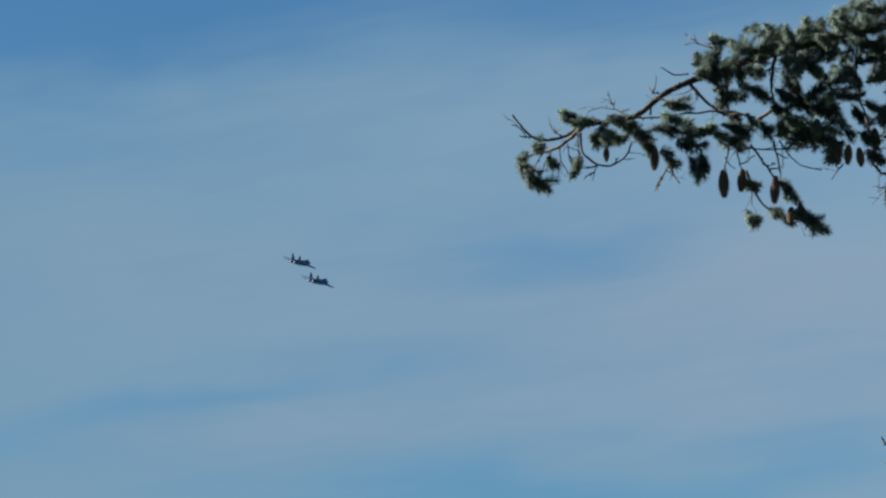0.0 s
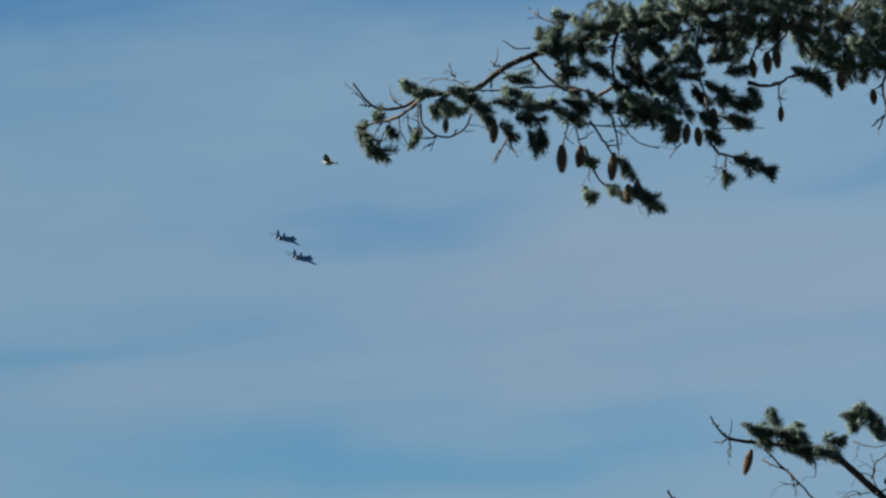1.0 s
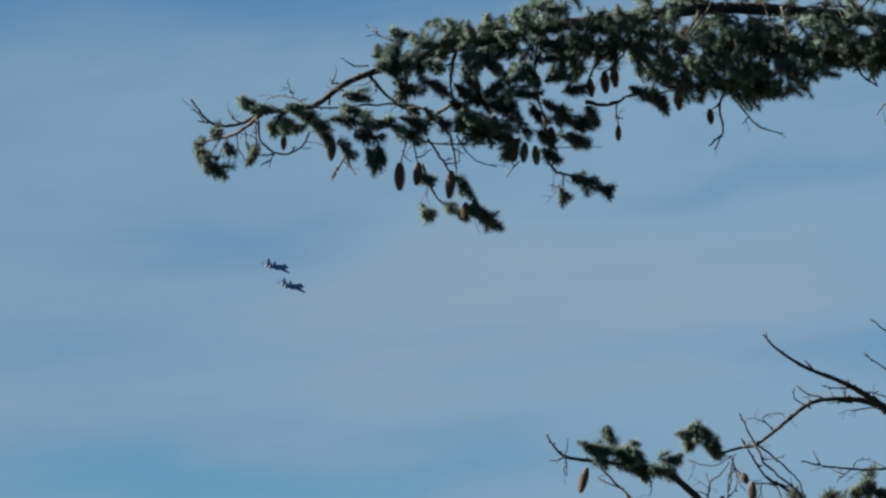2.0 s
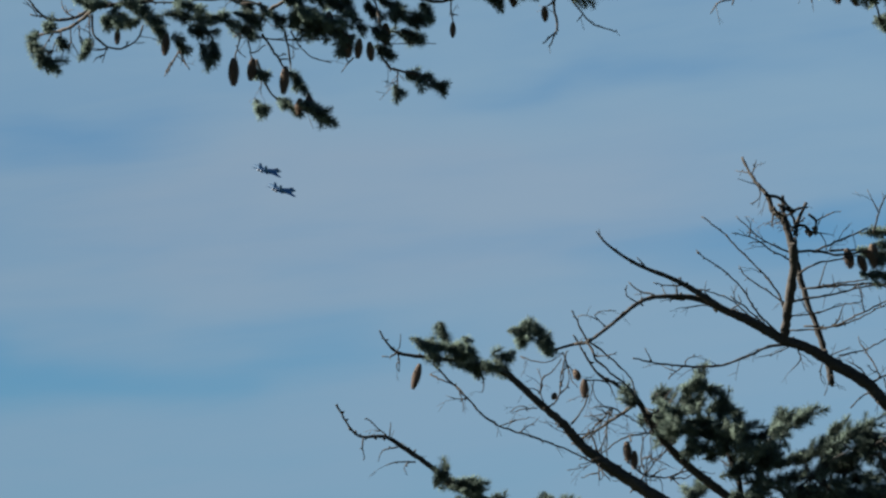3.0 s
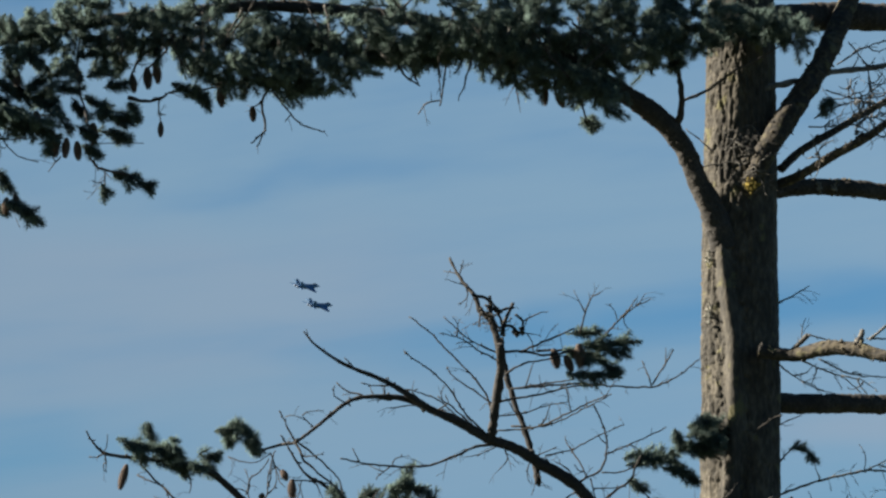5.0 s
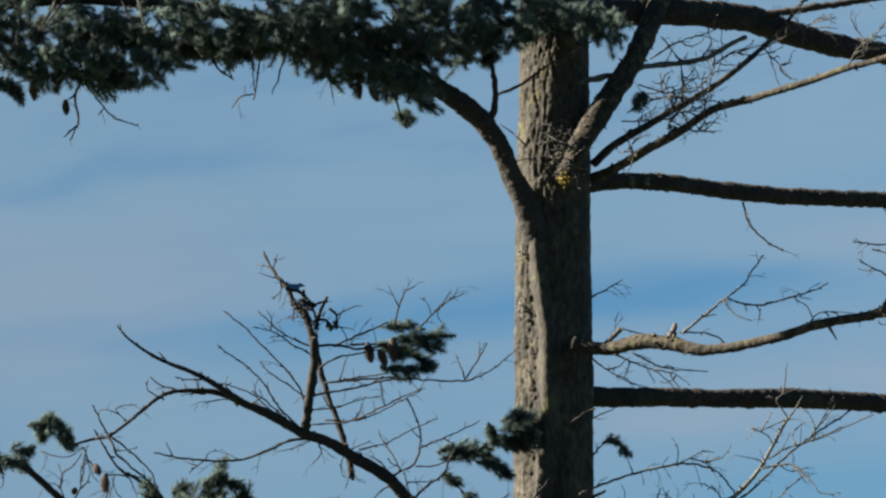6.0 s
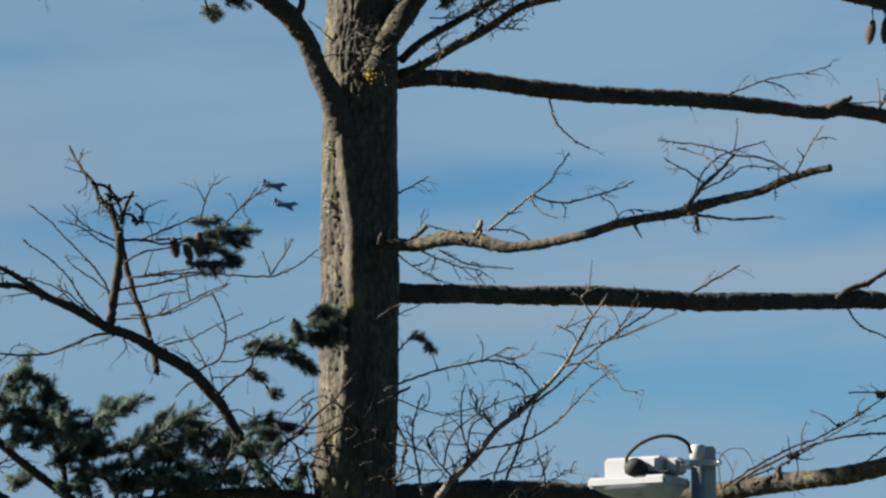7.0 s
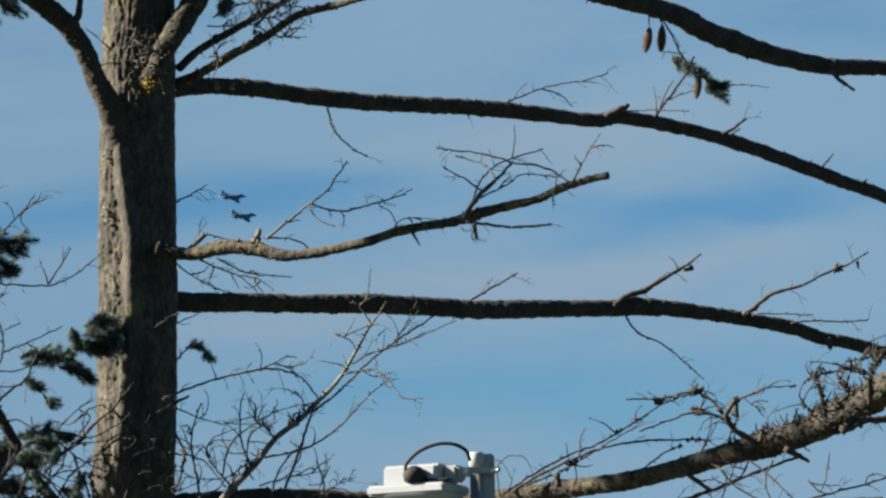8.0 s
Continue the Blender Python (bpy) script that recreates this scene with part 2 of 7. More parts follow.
# the bird's shade is put into the colour: both feather tones set darker
FEATHER = material("grey feathers", [(0.025, 0.026, 0.03), (0.06, 0.062, 0.07)], (1, 1, 1), 0.8, fine_scale=18)
WHITE_FEATHER_SHADED = material("white feathers dimmed for shade", [(0.1, 0.1, 0.105), (0.15, 0.15, 0.155)], (1, 1, 1), 0.8, fine_scale=18)

# ---- mesh helpers ----


def mesh_of(name, verts, faces, mat, smooth=True):
    me = bpy.data.meshes.new(name)
    me.from_pydata(verts, [], faces)
    me.materials.append(mat)
    if smooth:
        me.polygons.foreach_set("use_smooth", [True] * len(me.polygons))
    me.update()
    return me


def part(name, bm, mat, parent, label=""):
    """Links a bmesh as one mesh object under a thing or a part."""
    me = bpy.data.meshes.new(name)
    bm.to_mesh(me)
    bm.free()
    me.materials.append(mat)
    return child(name, me, parent, label)


def child(name, me, parent, label=""):
    ob = new(name, me)
    ob.parent = parent
    return tagged(ob, label)


def curve_points(pts, step):
    """A smooth line through the points (of any width), one point about every step."""
    p = [np.array(q, float) for q in pts]
    p = [2 * p[0] - p[1]] + p + [2 * p[-1] - p[-2]]
    out = []
    for i in range(1, len(p) - 2):
        a, b, c, d = p[i - 1:i + 3]
        n = max(1, int(np.linalg.norm((c - b)[:3]) / step))
        for k in range(n):
            u = k / n
            out.append(0.5 * (2 * b + (c - a) * u + (2 * a - 5 * b + 4 * c - d) * u * u + (3 * b - a - 3 * c + d) * u ** 3))
    out.append(p[-2])
    return np.array(out)


def tube(line, sides, rough=0.0, seed=0.0, freq=12.0, rings=0.0):
    """Vertices and faces of a capped tube; line rows are x, y, z, radius. rings: height of bark ridges that run round it."""
    n = len(line)
    run = np.concatenate(([0.0], np.cumsum(np.linalg.norm(np.diff(line[:, :3], axis=0), axis=1))))
    tang = np.gradient(line[:, :3], axis=0)
    tang /= np.linalg.norm(tang, axis=1)[:, None] + 1e-9
    ref = np.array((0.31, 0.87, 0.39))
    verts, faces = [], []
    for i in range(n):
        u = np.cross(tang[i], ref)
        u /= np.linalg.norm(u) + 1e-9
        v = np.cross(tang[i], u)
        c, r = line[i, :3], line[i, 3]
        for k in range(sides):
            a = 2 * math.pi * k / sides
            w = u * math.cos(a) + v * math.sin(a)
            q = c + w * r
            if rough:
                q = c + w * r * (1 + rough * noise.noise(Vector(q) * freq + Vector((seed, 0, 0))) + 0.6 * rough * noise.noise(Vector(q) * freq * 3.1))
            if rings:
                lie = Vector((run[i] * 34 + seed, math.cos(a) * 0.9, math.sin(a) * 0.9))
                q = q + w * rings * (0.6 + 0.9 * noise.noise(Vector((run[i] * 4.3, seed, 0)))) * (noise.noise(lie) + 0.55 * noise.noise(lie * 2.3) + 0.35 * noise.noise(Vector(q) * 55))
            verts.append(tuple(q))
    for i in range(n - 1):
        for k in range(sides):
            a, b = i * sides + k, i * sides + (k + 1) % sides
            faces.append((a, b, b + sides, a + sides))
    faces.append(tuple(range(sides))[::-1])
    faces.append(tuple(range((n - 1) * sides, n * sides)))
    return verts, faces


def join(*pieces):
    verts, faces = [], []
    for v, f in pieces:
        k = len(verts)
        verts += v
        faces += [tuple(i + k for i in q) for q in f]
    return verts, faces


def box(bm, size, at=(0, 0, 0), bevel=0.0, segments=2, turn=0.0):
    """A bevelled block in a bmesh."""
    made = bmesh.ops.create_cube(bm, size=1)["verts"]
    bmesh.ops.scale(bm, verts=made, vec=size)
    if bevel:
        edges = list({e for v in made for e in v.link_edges})
        made = list({v for f in bmesh.ops.bevel(bm, geom=edges, offset=bevel, segments=segments, affect="EDGES")["faces"] for v in f.verts} | {v for v in made if v.is_valid})
    bmesh.ops.transform(bm, matrix=pose(*at, 0, 0, turn), verts=made)
    return made


# ---- ground ----
gv, gf = [], []
rings = [0, 4, 8, 14, 22, 35, 60, 110, 220, 500, 1200, 3000]
for i, r in enumerate(rings):
    for k in range(48):
        a = 2 * math.pi * k / 48
        z = 0.12 * noise.noise(Vector((r * math.cos(a) * 0.12, r * math.sin(a) * 0.12, 0))) * min(1, r / 10) if r < 200 else 0
        gv.append((r * math.cos(a), r * math.sin(a), z))
for i in range(len(rings) - 1):
    for k in range(48):
        a, b = i * 48 + k, i * 48 + (k + 1) % 48
        gf.append((a, b, b + 48, a + 48))
tagged(new("ground", mesh_of("ground", gv, gf, GRASS)), "rough green grass under the tree", kind="structure")

# ---- the tree ----
TREE_X, TREE_Y = 1.902, 25.0
tree = tagged(new("conifer_tree"), "tall old conifer with fissured bark, bare limbs and drooping cones", "tree")
tree.location = (TREE_X, TREE_Y, 0)
rnd = random.Random(7)


def trunk_line(z):
    """Centre and radius of the trunk at height z."""
    hs = (0, 0.5, 1.5, 3.97, 4.54, 5.8, 6.5, 7.34, 10, 14, 16)
    rs = (0.40, 0.32, 0.275, 0.246, 0.243, 0.231, 0.221, 0.211, 0.17, 0.08, 0.02)
    return float(np.interp(z, (0, 3.97, 4.54, 5.8, 6.5, 7.34, 16), (-0.1, -0.035, -0.012, 0.008, 0.017, 0.036, 0.15))), float(np.interp(z, hs, rs))


def build_trunk():
    heights = list(np.arange(0, 3.6, 0.08)) + list(np.arange(3.6, 7.9, 0.008)) + list(np.arange(7.9, 16.01, 0.1))
    sides = 150
    verts, faces = [], []
    for z in heights:
        cx, r = trunk_line(z)
        for k in range(sides):
            a = 2 * math.pi * k / sides  # from the side towards the viewer, turning right
            deg = math.degrees(a) if a < math.pi else math.degrees(a) - 360
            low = min(1.0, max(0.0, (6.45 - z) / 0.5))
            ridge = deg - float(np.interp(z, (4.1, 4.48, 4.75, 5.12, 5.48, 5.96, 6.2), (-25, -18, -14, -10, -12, -27, -36)))
            rib = 0.07 * math.exp(-(abs(ridge) / (12 if ridge < 0 else 10)) ** 2.6) * low
            p = Vector((math.sin(a) * r, -math.cos(a) * r, z))
            wob = noise.noise(Vector((p.x * 9, p.y * 9, z * 3)))
            q = Vector((p.x * 26 + wob * 1.4, p.y * 26 + wob * 1.4, z * 4.2))
            crack = (1 - min(1.0, abs(noise.noise(q)) * 3.6)) ** 2
            crack = max(crack, (1 - min(1.0, abs(noise.noise(q * 1.9 + Vector((7, 3, 1)))) * 4)) ** 3 * 0.6)
            plates = noise.noise(Vector((p.x * 60, p.y * 60, z * 26)))
            flake = noise.noise(Vector((p.x * 110, p.y * 110, z * 42)))
            calm = 1 - 0.8 * math.exp(-(ridge / 11) ** 2) * low - (0.5 if 12 < deg < 120 else 0)
            d = rib + 0.01 * wob + calm * (-0.021 * crack + 0.004 * plates + 0.004 * flake)
            d += 0.008 * noise.noise(Vector((p.x * 3, p.y * 3, z * 0.9)))
            s = (r + d) / r
            verts.append((cx + p.x * s, p.y * s, z))
    n = len(heights)
    for i in range(n - 1):
        for k in range(sides):
            a, b = i * sides + k, i * sides + (k + 1) % sides
            faces.append((a, b, b + sides, a + sides))
    return child("trunk", mesh_of("trunk", verts, faces, BARK), tree, "rough fissured grey-brown trunk bark with lichen")


build_trunk()


def random_way(droop=0.25):
    return Vector((rnd.uniform(-1, 1), rnd.uniform(-1, 1), rnd.uniform(-1, 1) - droop)).normalized()


LIMB_LINES = {}


def limb(name, pts, mat=None):
    line = curve_points(pts, 0.009)
    fat = max(q[3] for q in pts)
    wob = rnd.uniform(0, 50)
    for q in line:
        q[3] *= 1 + 0.07 * noise.noise(Vector((q[0] * 5 + wob, q[1] * 5, q[2] * 5)))
    pieces = [tube(line, 22 if fat > 0.03 else 12, 0.13, wob, 15.0, min(0.0055, fat * 0.1))]
    # bark knobs and short spurs
    for _ in range(int(len(line) * 0.17)):
        i = rnd.randrange(1, len(line) - 1)
        d = Vector((rnd.uniform(-1, 1), rnd.uniform(-1, 1), rnd.uniform(-0.8, 1))).normalized()
        r = line[i, 3]
        L = r + rnd.uniform(0.004, 0.022)
        c = Vector(line[i, :3])
        w = rnd.uniform(0.003, 0.008)
        pieces.append(tube(np.array([(*(c + d * r * 0.5), w * 1.5), (*(c + d * L), w * 0.7)]), 5))
    v, f = join(*pieces)
    ob = child(name, mesh_of(name, v, f, mat or LIMB_BARK), tree)
    LIMB_LINES[ob] = line
    return ob


LINES = {}  # where twigs run, for the finest ones to grow from


def twig(parent, r0, r1, pts, mat=None):
    rows = [(*p, r0 + (r1 - r0) * i / (len(pts) - 1)) for i, p in enumerate(pts)]
    line = curve_points(rows, 0.022)
    wob = rnd.uniform(0, 50)
    for i, q in enumerate(line):
        w = Vector((q[0] * 14 + wob, q[1] * 14, q[2] * 14))
        q[:3] += np.array(noise.noise_vector(w * 1.8)) * 0.0075 * min(1, i / 3)
        q[3] *= 1 + 0.35 * noise.noise(w * 2.5)
    pieces = [tube(line, 6)]
    for _ in range(int(len(line) * 0.42)):
        i = rnd.randrange(0, len(line))
        j = min(len(line) - 1, i + 1)
        t = Vector(line[j, :3] - line[j - 1, :3]).normalized()
        d = (t * 0.8 + Vector((rnd.uniform(-1, 1), rnd.uniform(-1, 1), rnd.uniform(-1, 1)))).normalized()
        c = Vector(line[i, :3])
        w = min(line[i, 3], 0.004)
        if rnd.random() < 0.6:
            pieces.append(tube(np.array([(*c, w), (*(c + d * 0.012), w * 1.1), (*(c + d * 0.018), w * 0.4)]), 5))
        else:
            L = rnd.uniform(0.03, 0.15)
            e = c + d * L + Vector((0, 0, -0.1 * L))
            if L > 0.08:
                h = c.lerp(e, 0.6)
                g = h + (d + random_way() * 0.9).normalized() * L * 0.45
                pieces.append(tube(np.array([(*h, w * 0.4), (*g, w * 0.28)]), 4))
            pieces.append(tube(np.array([(*c, w * 0.6), (*(c.lerp(e, 0.5) + Vector((0, 0, 0.01))), w * 0.45), (*e, w * 0.3)]), 4))
    v, f = join(*pieces)
    LINES.setdefault(parent, []).append(line)
    return child("twig", mesh_of("twig", v, f, TWIG if parent == m else {SHADED_BARK: SHADED_BARK, LICHEN_BARK: PALE_TWIG}.get(parent.data.materials[0], mat or TWIG)), parent)


def fine_twigs(parent, count, reach, mat=None):
    """Thin bare twigs that branch off the larger ones."""
    lines = list(LINES[parent])
    for _ in range(count):
        line = rnd.choice(lines)
        i = rnd.randrange(len(line) // 5, max(len(line) // 5 + 1, int(len(line) * 0.75)))
        c = Vector(line[i, :3])
        way = (Vector(line[i + 1, :3] - line[i, :3]).normalized() * 0.8 + random_way(-0.1)).normalized()
        bend = random_way(0) * 0.35
        n = rnd.uniform(0.4, 1.0) * reach / 4
        pts = [tuple(c)]
        for k in range(4):
            c = c + way * n
            way = (way + bend + random_way(0) * 0.25).normalized()
            pts.append(tuple(c))
        twig(parent, rnd.uniform(0.0036, 0.0052), 0.0022, pts, mat)


def lumps(count, at, reach, size):
    """Small crusty lumps scattered about a place."""
    lv, lf = [], []
    for _ in range(count):
        c = Vector(at) + Vector((rnd.gauss(0, 1) * reach[0], rnd.gauss(0, 1) * reach[1], rnd.gauss(0, 1) * reach[2]))
        r = rnd.uniform(*size)
        k0 = len(lv)
        for q in ((1, 0, 0), (-1, 0, 0), (0, 1, 0), (0, -1, 0), (0, 0, 1), (0, 0, -1)):
            lv.append(tuple(c + Vector(q) * r * rnd.uniform(0.4, 1.5)))
        for q in ((0, 2, 4), (2, 1, 4), (1, 3, 4), (3, 0, 4), (2, 0, 5), (1, 2, 5), (3, 1, 5), (0, 3, 5)):
            lf.append(tuple(k0 + i for i in q))
    return lv, lf


def flat_gap(q, at):
    return math.hypot(q[0] - at[0], q[2] - at[2])


def crust(parent, at, count, reach, shaggy=False):
    """Flaky lichen and dead needles caught on a limb."""
    near = [Vector(q[:3]) + random_way(-0.3) * q[3] for line in LINES.get(parent, []) for q in line if flat_gap(q, at) < reach * 1.3]
    near += [Vector(q[:3]) + random_way(-0.35) * q[3] for q in LIMB_LINES.get(parent, []) if flat_gap(q, at) < reach * 1.3 + q[3]]
    lv, lf = [], []
    for _ in range(count):
        c = rnd.choice(near) if near else Vector(at) + random_way() * reach * 0.2
        v, f = lumps(1, c + random_way() * rnd.uniform(0, 0.011), (0, 0, 0), (0.006, 0.015))
        lv, lf = join((lv, lf), (v, f))
        if shaggy and rnd.random() < 0.4:
            e = c + random_way(-0.7) * rnd.uniform(0.03, 0.09)
            lv, lf = join((lv, lf), tube(np.array([(*c, 0.0055), (*(c.lerp(e, 0.6) + random_way() * 0.012), 0.0045), (*e, 0.003)]), 4))
    return tagged(child("lichen", mesh_of("lichen", lv, lf, LIMB_BARK if shaggy else LICHEN_BARK, False), parent, "shaggy dark lichen and dead twigs" if shaggy else "flaky grey-brown lichen"), kind="stuff")


def sprig_shape(length, seed, needle=0.034):
    """A needle-clad shoot along +x: stem tube and a brush of tapering needles all round, with a blunt end."""
    r = random.Random(seed)
    line = np.array([(length * u, 0.006 * math.sin(3 * u + seed), -0.10 * length * u * u, 0.0036 * (1 - 0.5 * u)) for u in np.linspace(0, 1, 5)])
    verts, faces = tube(line, 4)
    count = int(length * 1150) + 45
    for k in range(count):
        u = 1.0 if k < 16 else r.uniform(0.0, 1.0)
        a = r.uniform(0, 2 * math.pi)
        lean = math.radians(r.uniform(10, 70) if k < 16 else r.gauss(60, 8))
        L = needle * r.uniform(0.85, 1.1)
        c = Vector((length * u, 0.006 * math.sin(3 * u + seed), -0.10 * length * u * u))
        side = Vector((0, math.cos(a), math.sin(a)))
        d = Vector((math.cos(lean), 0, 0)) + side * math.sin(lean)
        w = Vector((0, -math.sin(a), math.cos(a))) * 0.0018
        base = c + side * 0.002
        k0 = len(verts)
        tip = base + d * L
        verts += [tuple(base - w), tuple(base + w), tuple(tip + w * 0.45), tuple(tip - w * 0.45)]
        faces.append((k0, k0 + 1, k0 + 2, k0 + 3))
    return verts, faces


SPRIGS = []
for li, length in enumerate((0.05, 0.09, 0.14, 0.21)):
    for s in range(3):
        v, f = sprig_shape(length, li * 10 + s)
        SPRIGS.append((length, v, f, mesh_of("sprig", v, f, NEEDLE, False)))


def turn_to(p, d, roll, size):
    q = Vector((1, 0, 0)).rotation_difference(d)
    return Matrix.Translation(p) @ q.to_matrix().to_4x4() @ pose(0, 0, 0, math.degrees(roll)) @ Matrix.Scale(size, 4)


def pick(length):
    near = sorted(SPRIGS, key=lambda s: abs(s[0] - length))[:3]
    return rnd.choice(near)


def shoot(parent, p, d, length, size=1.0):
    s = pick(length)
    ob = child("sprig", s[3], parent)
    ob.matrix_basis = turn_to(p, d, rnd.uniform(-0.6, 0.6), size * max(0.75, min(1.25, length / s[0])))
    return ob


EXTRA = {}  # side shoots, gathered for each limb


def spray(parent, p, q, size=1.0):
    """A tuft: leading shoots from p to q, and many short side shoots."""
    p, q = Vector(p), Vector(q)
    d = (q - p)
    L = d.length
    d.normalize()
    shoot(parent, p - d * 0.01, d, L, size)
    side = (d + random_way() * 0.5).normalized()
    shoot(parent, p + d * L * rnd.uniform(0.1, 0.5), side, max(0.05, L * 0.5), size)
    for k in range(5 + int(L * 30)):
        side = (d * 1.5 + random_way(0.0)).normalized()
        at = p + d * L * rnd.uniform(-0.1, 0.75) + random_way() * 0.012
        EXTRA.setdefault(parent, []).append((at, side, rnd.uniform(0.03, 0.065) * size))


def tufts(parent, shoots):
    vs, fs, k0 = [], [], 0
    for c, d, length in shoots:
        s = pick(length)
        m = np.array(turn_to(c, d, rnd.uniform(0, 6), max(0.8, min(1.2, length / s[0]))))
        v = np.array(s[1]) @ m[:3, :3].T + m[:3, 3]
        vs.append(v)
        fs += [tuple(i + k0 for i in f) for f in s[2]]
        k0 += len(v)
    return tagged(child("foliage", mesh_of("foliage", np.concatenate(vs).tolist(), fs, NEEDLE, False), parent, "dense dark green needle foliage"), kind="stuff")


def boughs(parent, count, spread, pts):
    """Dense foliage along a bough, too thick to pick apart: one joined mesh."""
    line = curve_points([(*p, 0) for p in pts], 0.03)
    shoots = []
    while len(shoots) < count:
        i = rnd.randrange(1, len(line))
        c = Vector(line[i, :3])
        along = Vector(line[i, :3] - line[i - 1, :3]).normalized()
        c += Vector((rnd.uniform(-1, 1), rnd.uniform(-3, 3), rnd.triangular(-1.05, 1.2, 0.0))) * spread
        d = (along * rnd.choice((-0.5, 0.8)) + random_way(0.5)).normalized()
        # a small tuft of shoots round each place
        for _ in range(3):
            shoots.append((c + random_way() * 0.03, (d + random_way() * 0.6).normalized(), rnd.uniform(0.05, 0.12)))
    return tufts(parent, shoots)


def cone_shape():
    """A hanging spruce cone, unit length down -z and unit width, with rows of overlapping scales."""
    verts, faces = [], []
    rows, n = 13, 9
    core = np.array([(0, 0, -u, 0.36 * math.sin(math.pi * min(1, u * 0.86 + 0.1)) ** 0.7 + 0.02) for u in np.linspace(0, 1, 9)])
    verts, faces = tube(core, 8)
    for i in range(rows):
        u = (i + 0.3) / rows
        r = 0.40 * math.sin(math.pi * min(1, u * 0.84 + 0.11)) ** 0.65
        for k in range(n):
            a = 2 * math.pi * (k + 0.5 * (i % 2)) / n
            c, s = math.cos(a), math.sin(a)
            k0 = len(verts)
            wide = 2.6 * r / n
            for rr, zz, w in ((r * 0.8, -u + 0.02, 0.7), (r * 1.22, -u - 0.075, 1.0), (r * 1.12, -u - 0.105, 0.4)):
                verts += [(c * rr - s * wide * w, s * rr + c * wide * w, zz), (c * rr + s * wide * w, s * rr - c * wide * w, zz)]
            faces += [(k0, k0 + 1, k0 + 3, k0 + 2), (k0 + 2, k0 + 3, k0 + 5, k0 + 4)]
    return mesh_of("cone", verts, faces, CONE, False)


CONE_MESH = cone_shape()


def cone(parent, top, end, width):
    top, end = Vector(top), Vector(end)
    d = end - top
    ob = child("cone", CONE_MESH, parent, "hanging brown scaly cone")
    q = Vector((0, 0, -1)).rotation_difference(d)
    ob.matrix_basis = Matrix.LocRotScale(top, q, (width, width, d.length))
    return ob


a = limb("limb", [(-0.095, -0.16, 6.052, 0.087), (-0.13, -0.192, 6.167, 0.083), (-0.182, -0.23, 6.297, 0.073), (-0.257, -0.275, 6.443, 0.063), (-0.329, -0.323, 6.606, 0.061), (-0.415, -0.363, 6.728, 0.063), (-0.534, -0.405, 6.83, 0.063), (-0.738, -0.469, 6.953, 0.056), (-1.009, -0.55, 7.09, 0.052), (-1.347, -0.646, 7.206, 0.049), (-1.849, -0.782, 7.294, 0.042), (-2.346, -0.916, 7.33, 0.039), (-2.838, -1.049, 7.332, 0.035), (-3.388, -1.2, 7.246, 0.032)])
a2 = limb("limb", [(-3.388, -1.2, 7.246, 0.035), (-3.855, -1.289, 7.171, 0.032), (-4.338, -1.382, 7.039, 0.025), (-4.594, -1.433, 6.964, 0.022), (-4.833, -1.481, 6.873, 0.019), (-4.975, -1.511, 6.802, 0.017), (-5.116, -1.545, 6.687, 0.016), (-5.195, -1.561, 6.661, 0.014), (-5.322, -1.586, 6.641, 0.013), (-5.449, -1.61, 6.614, 0.011), (-5.542, -1.631, 6.558, 0.009), (-5.669, -1.656, 6.541, 0.008), (-5.748, -1.674, 6.585, 0.006), (-5.828, -1.7, 6.689, 0.005)])
b = limb("limb", [(-0.05, 0.2, 2.582, 0.065), (-0.876, -0.162, 3.028, 0.055), (-1.698, -0.553, 3.561, 0.046), (-2.345, -0.864, 3.959, 0.037), (-2.504, -0.942, 4.056, 0.034), (-2.663, -1.025, 4.171, 0.028), (-2.774, -1.095, 4.294, 0.024), (-2.884, -1.156, 4.384, 0.022), (-3.041, -1.245, 4.52, 0.019), (-3.103, -1.278, 4.565, 0.017), (-3.291, -1.36, 4.604, 0.014), (-3.416, -1.414, 4.62, 0.011), (-3.602, -1.494, 4.63, 0.01), (-3.695, -1.535, 4.648, 0.008), (-3.756, -1.572, 4.707, 0.005), (-3.786, -1.6, 4.761, 0.004)], SHADED_BARK)
b2 = limb("limb", [(-0.076, 0.2, 2.72, 0.061), (-1.082, -0.128, 3.095, 0.05), (-2.072, -0.464, 3.496, 0.039), (-2.885, -0.743, 3.798, 0.029), (-3.206, -0.851, 3.868, 0.023), (-3.398, -0.919, 3.949, 0.019), (-3.525, -0.974, 4.051, 0.016), (-3.684, -1.038, 4.158, 0.013), (-3.795, -1.08, 4.218, 0.01), (-3.921, -1.122, 4.213, 0.008), (-3.984, -1.148, 4.259, 0.006), (-4.062, -1.2, 4.389, 0.005)], SHADED_BARK)
c = limb("limb", [(0.002, 0, 3.553, 0.05), (-0.34, -0.098, 3.747, 0.043), (-0.544, -0.173, 3.959, 0.036), (-0.646, -0.215, 4.089, 0.034), (-0.748, -0.268, 4.267, 0.032), (-0.85, -0.317, 4.429, 0.031), (-0.929, -0.348, 4.519, 0.036), (-1.028, -0.383, 4.615, 0.036), (-1.226, -0.441, 4.726, 0.034), (-1.358, -0.481, 4.804, 0.031), (-1.523, -0.525, 4.856, 0.029), (-1.687, -0.574, 4.944, 0.027), (-1.851, -0.62, 5.012, 0.022), (-2.015, -0.665, 5.073, 0.018), (-2.211, -0.716, 5.077, 0.013), (-2.342, -0.751, 5.039, 0.011), (-2.505, -0.805, 4.9, 0.01), (-2.635, -0.848, 4.797, 0.009), (-2.716, -0.869, 4.778, 0.008), (-2.829, -0.9, 4.742, 0.007)], SHADED_BARK)
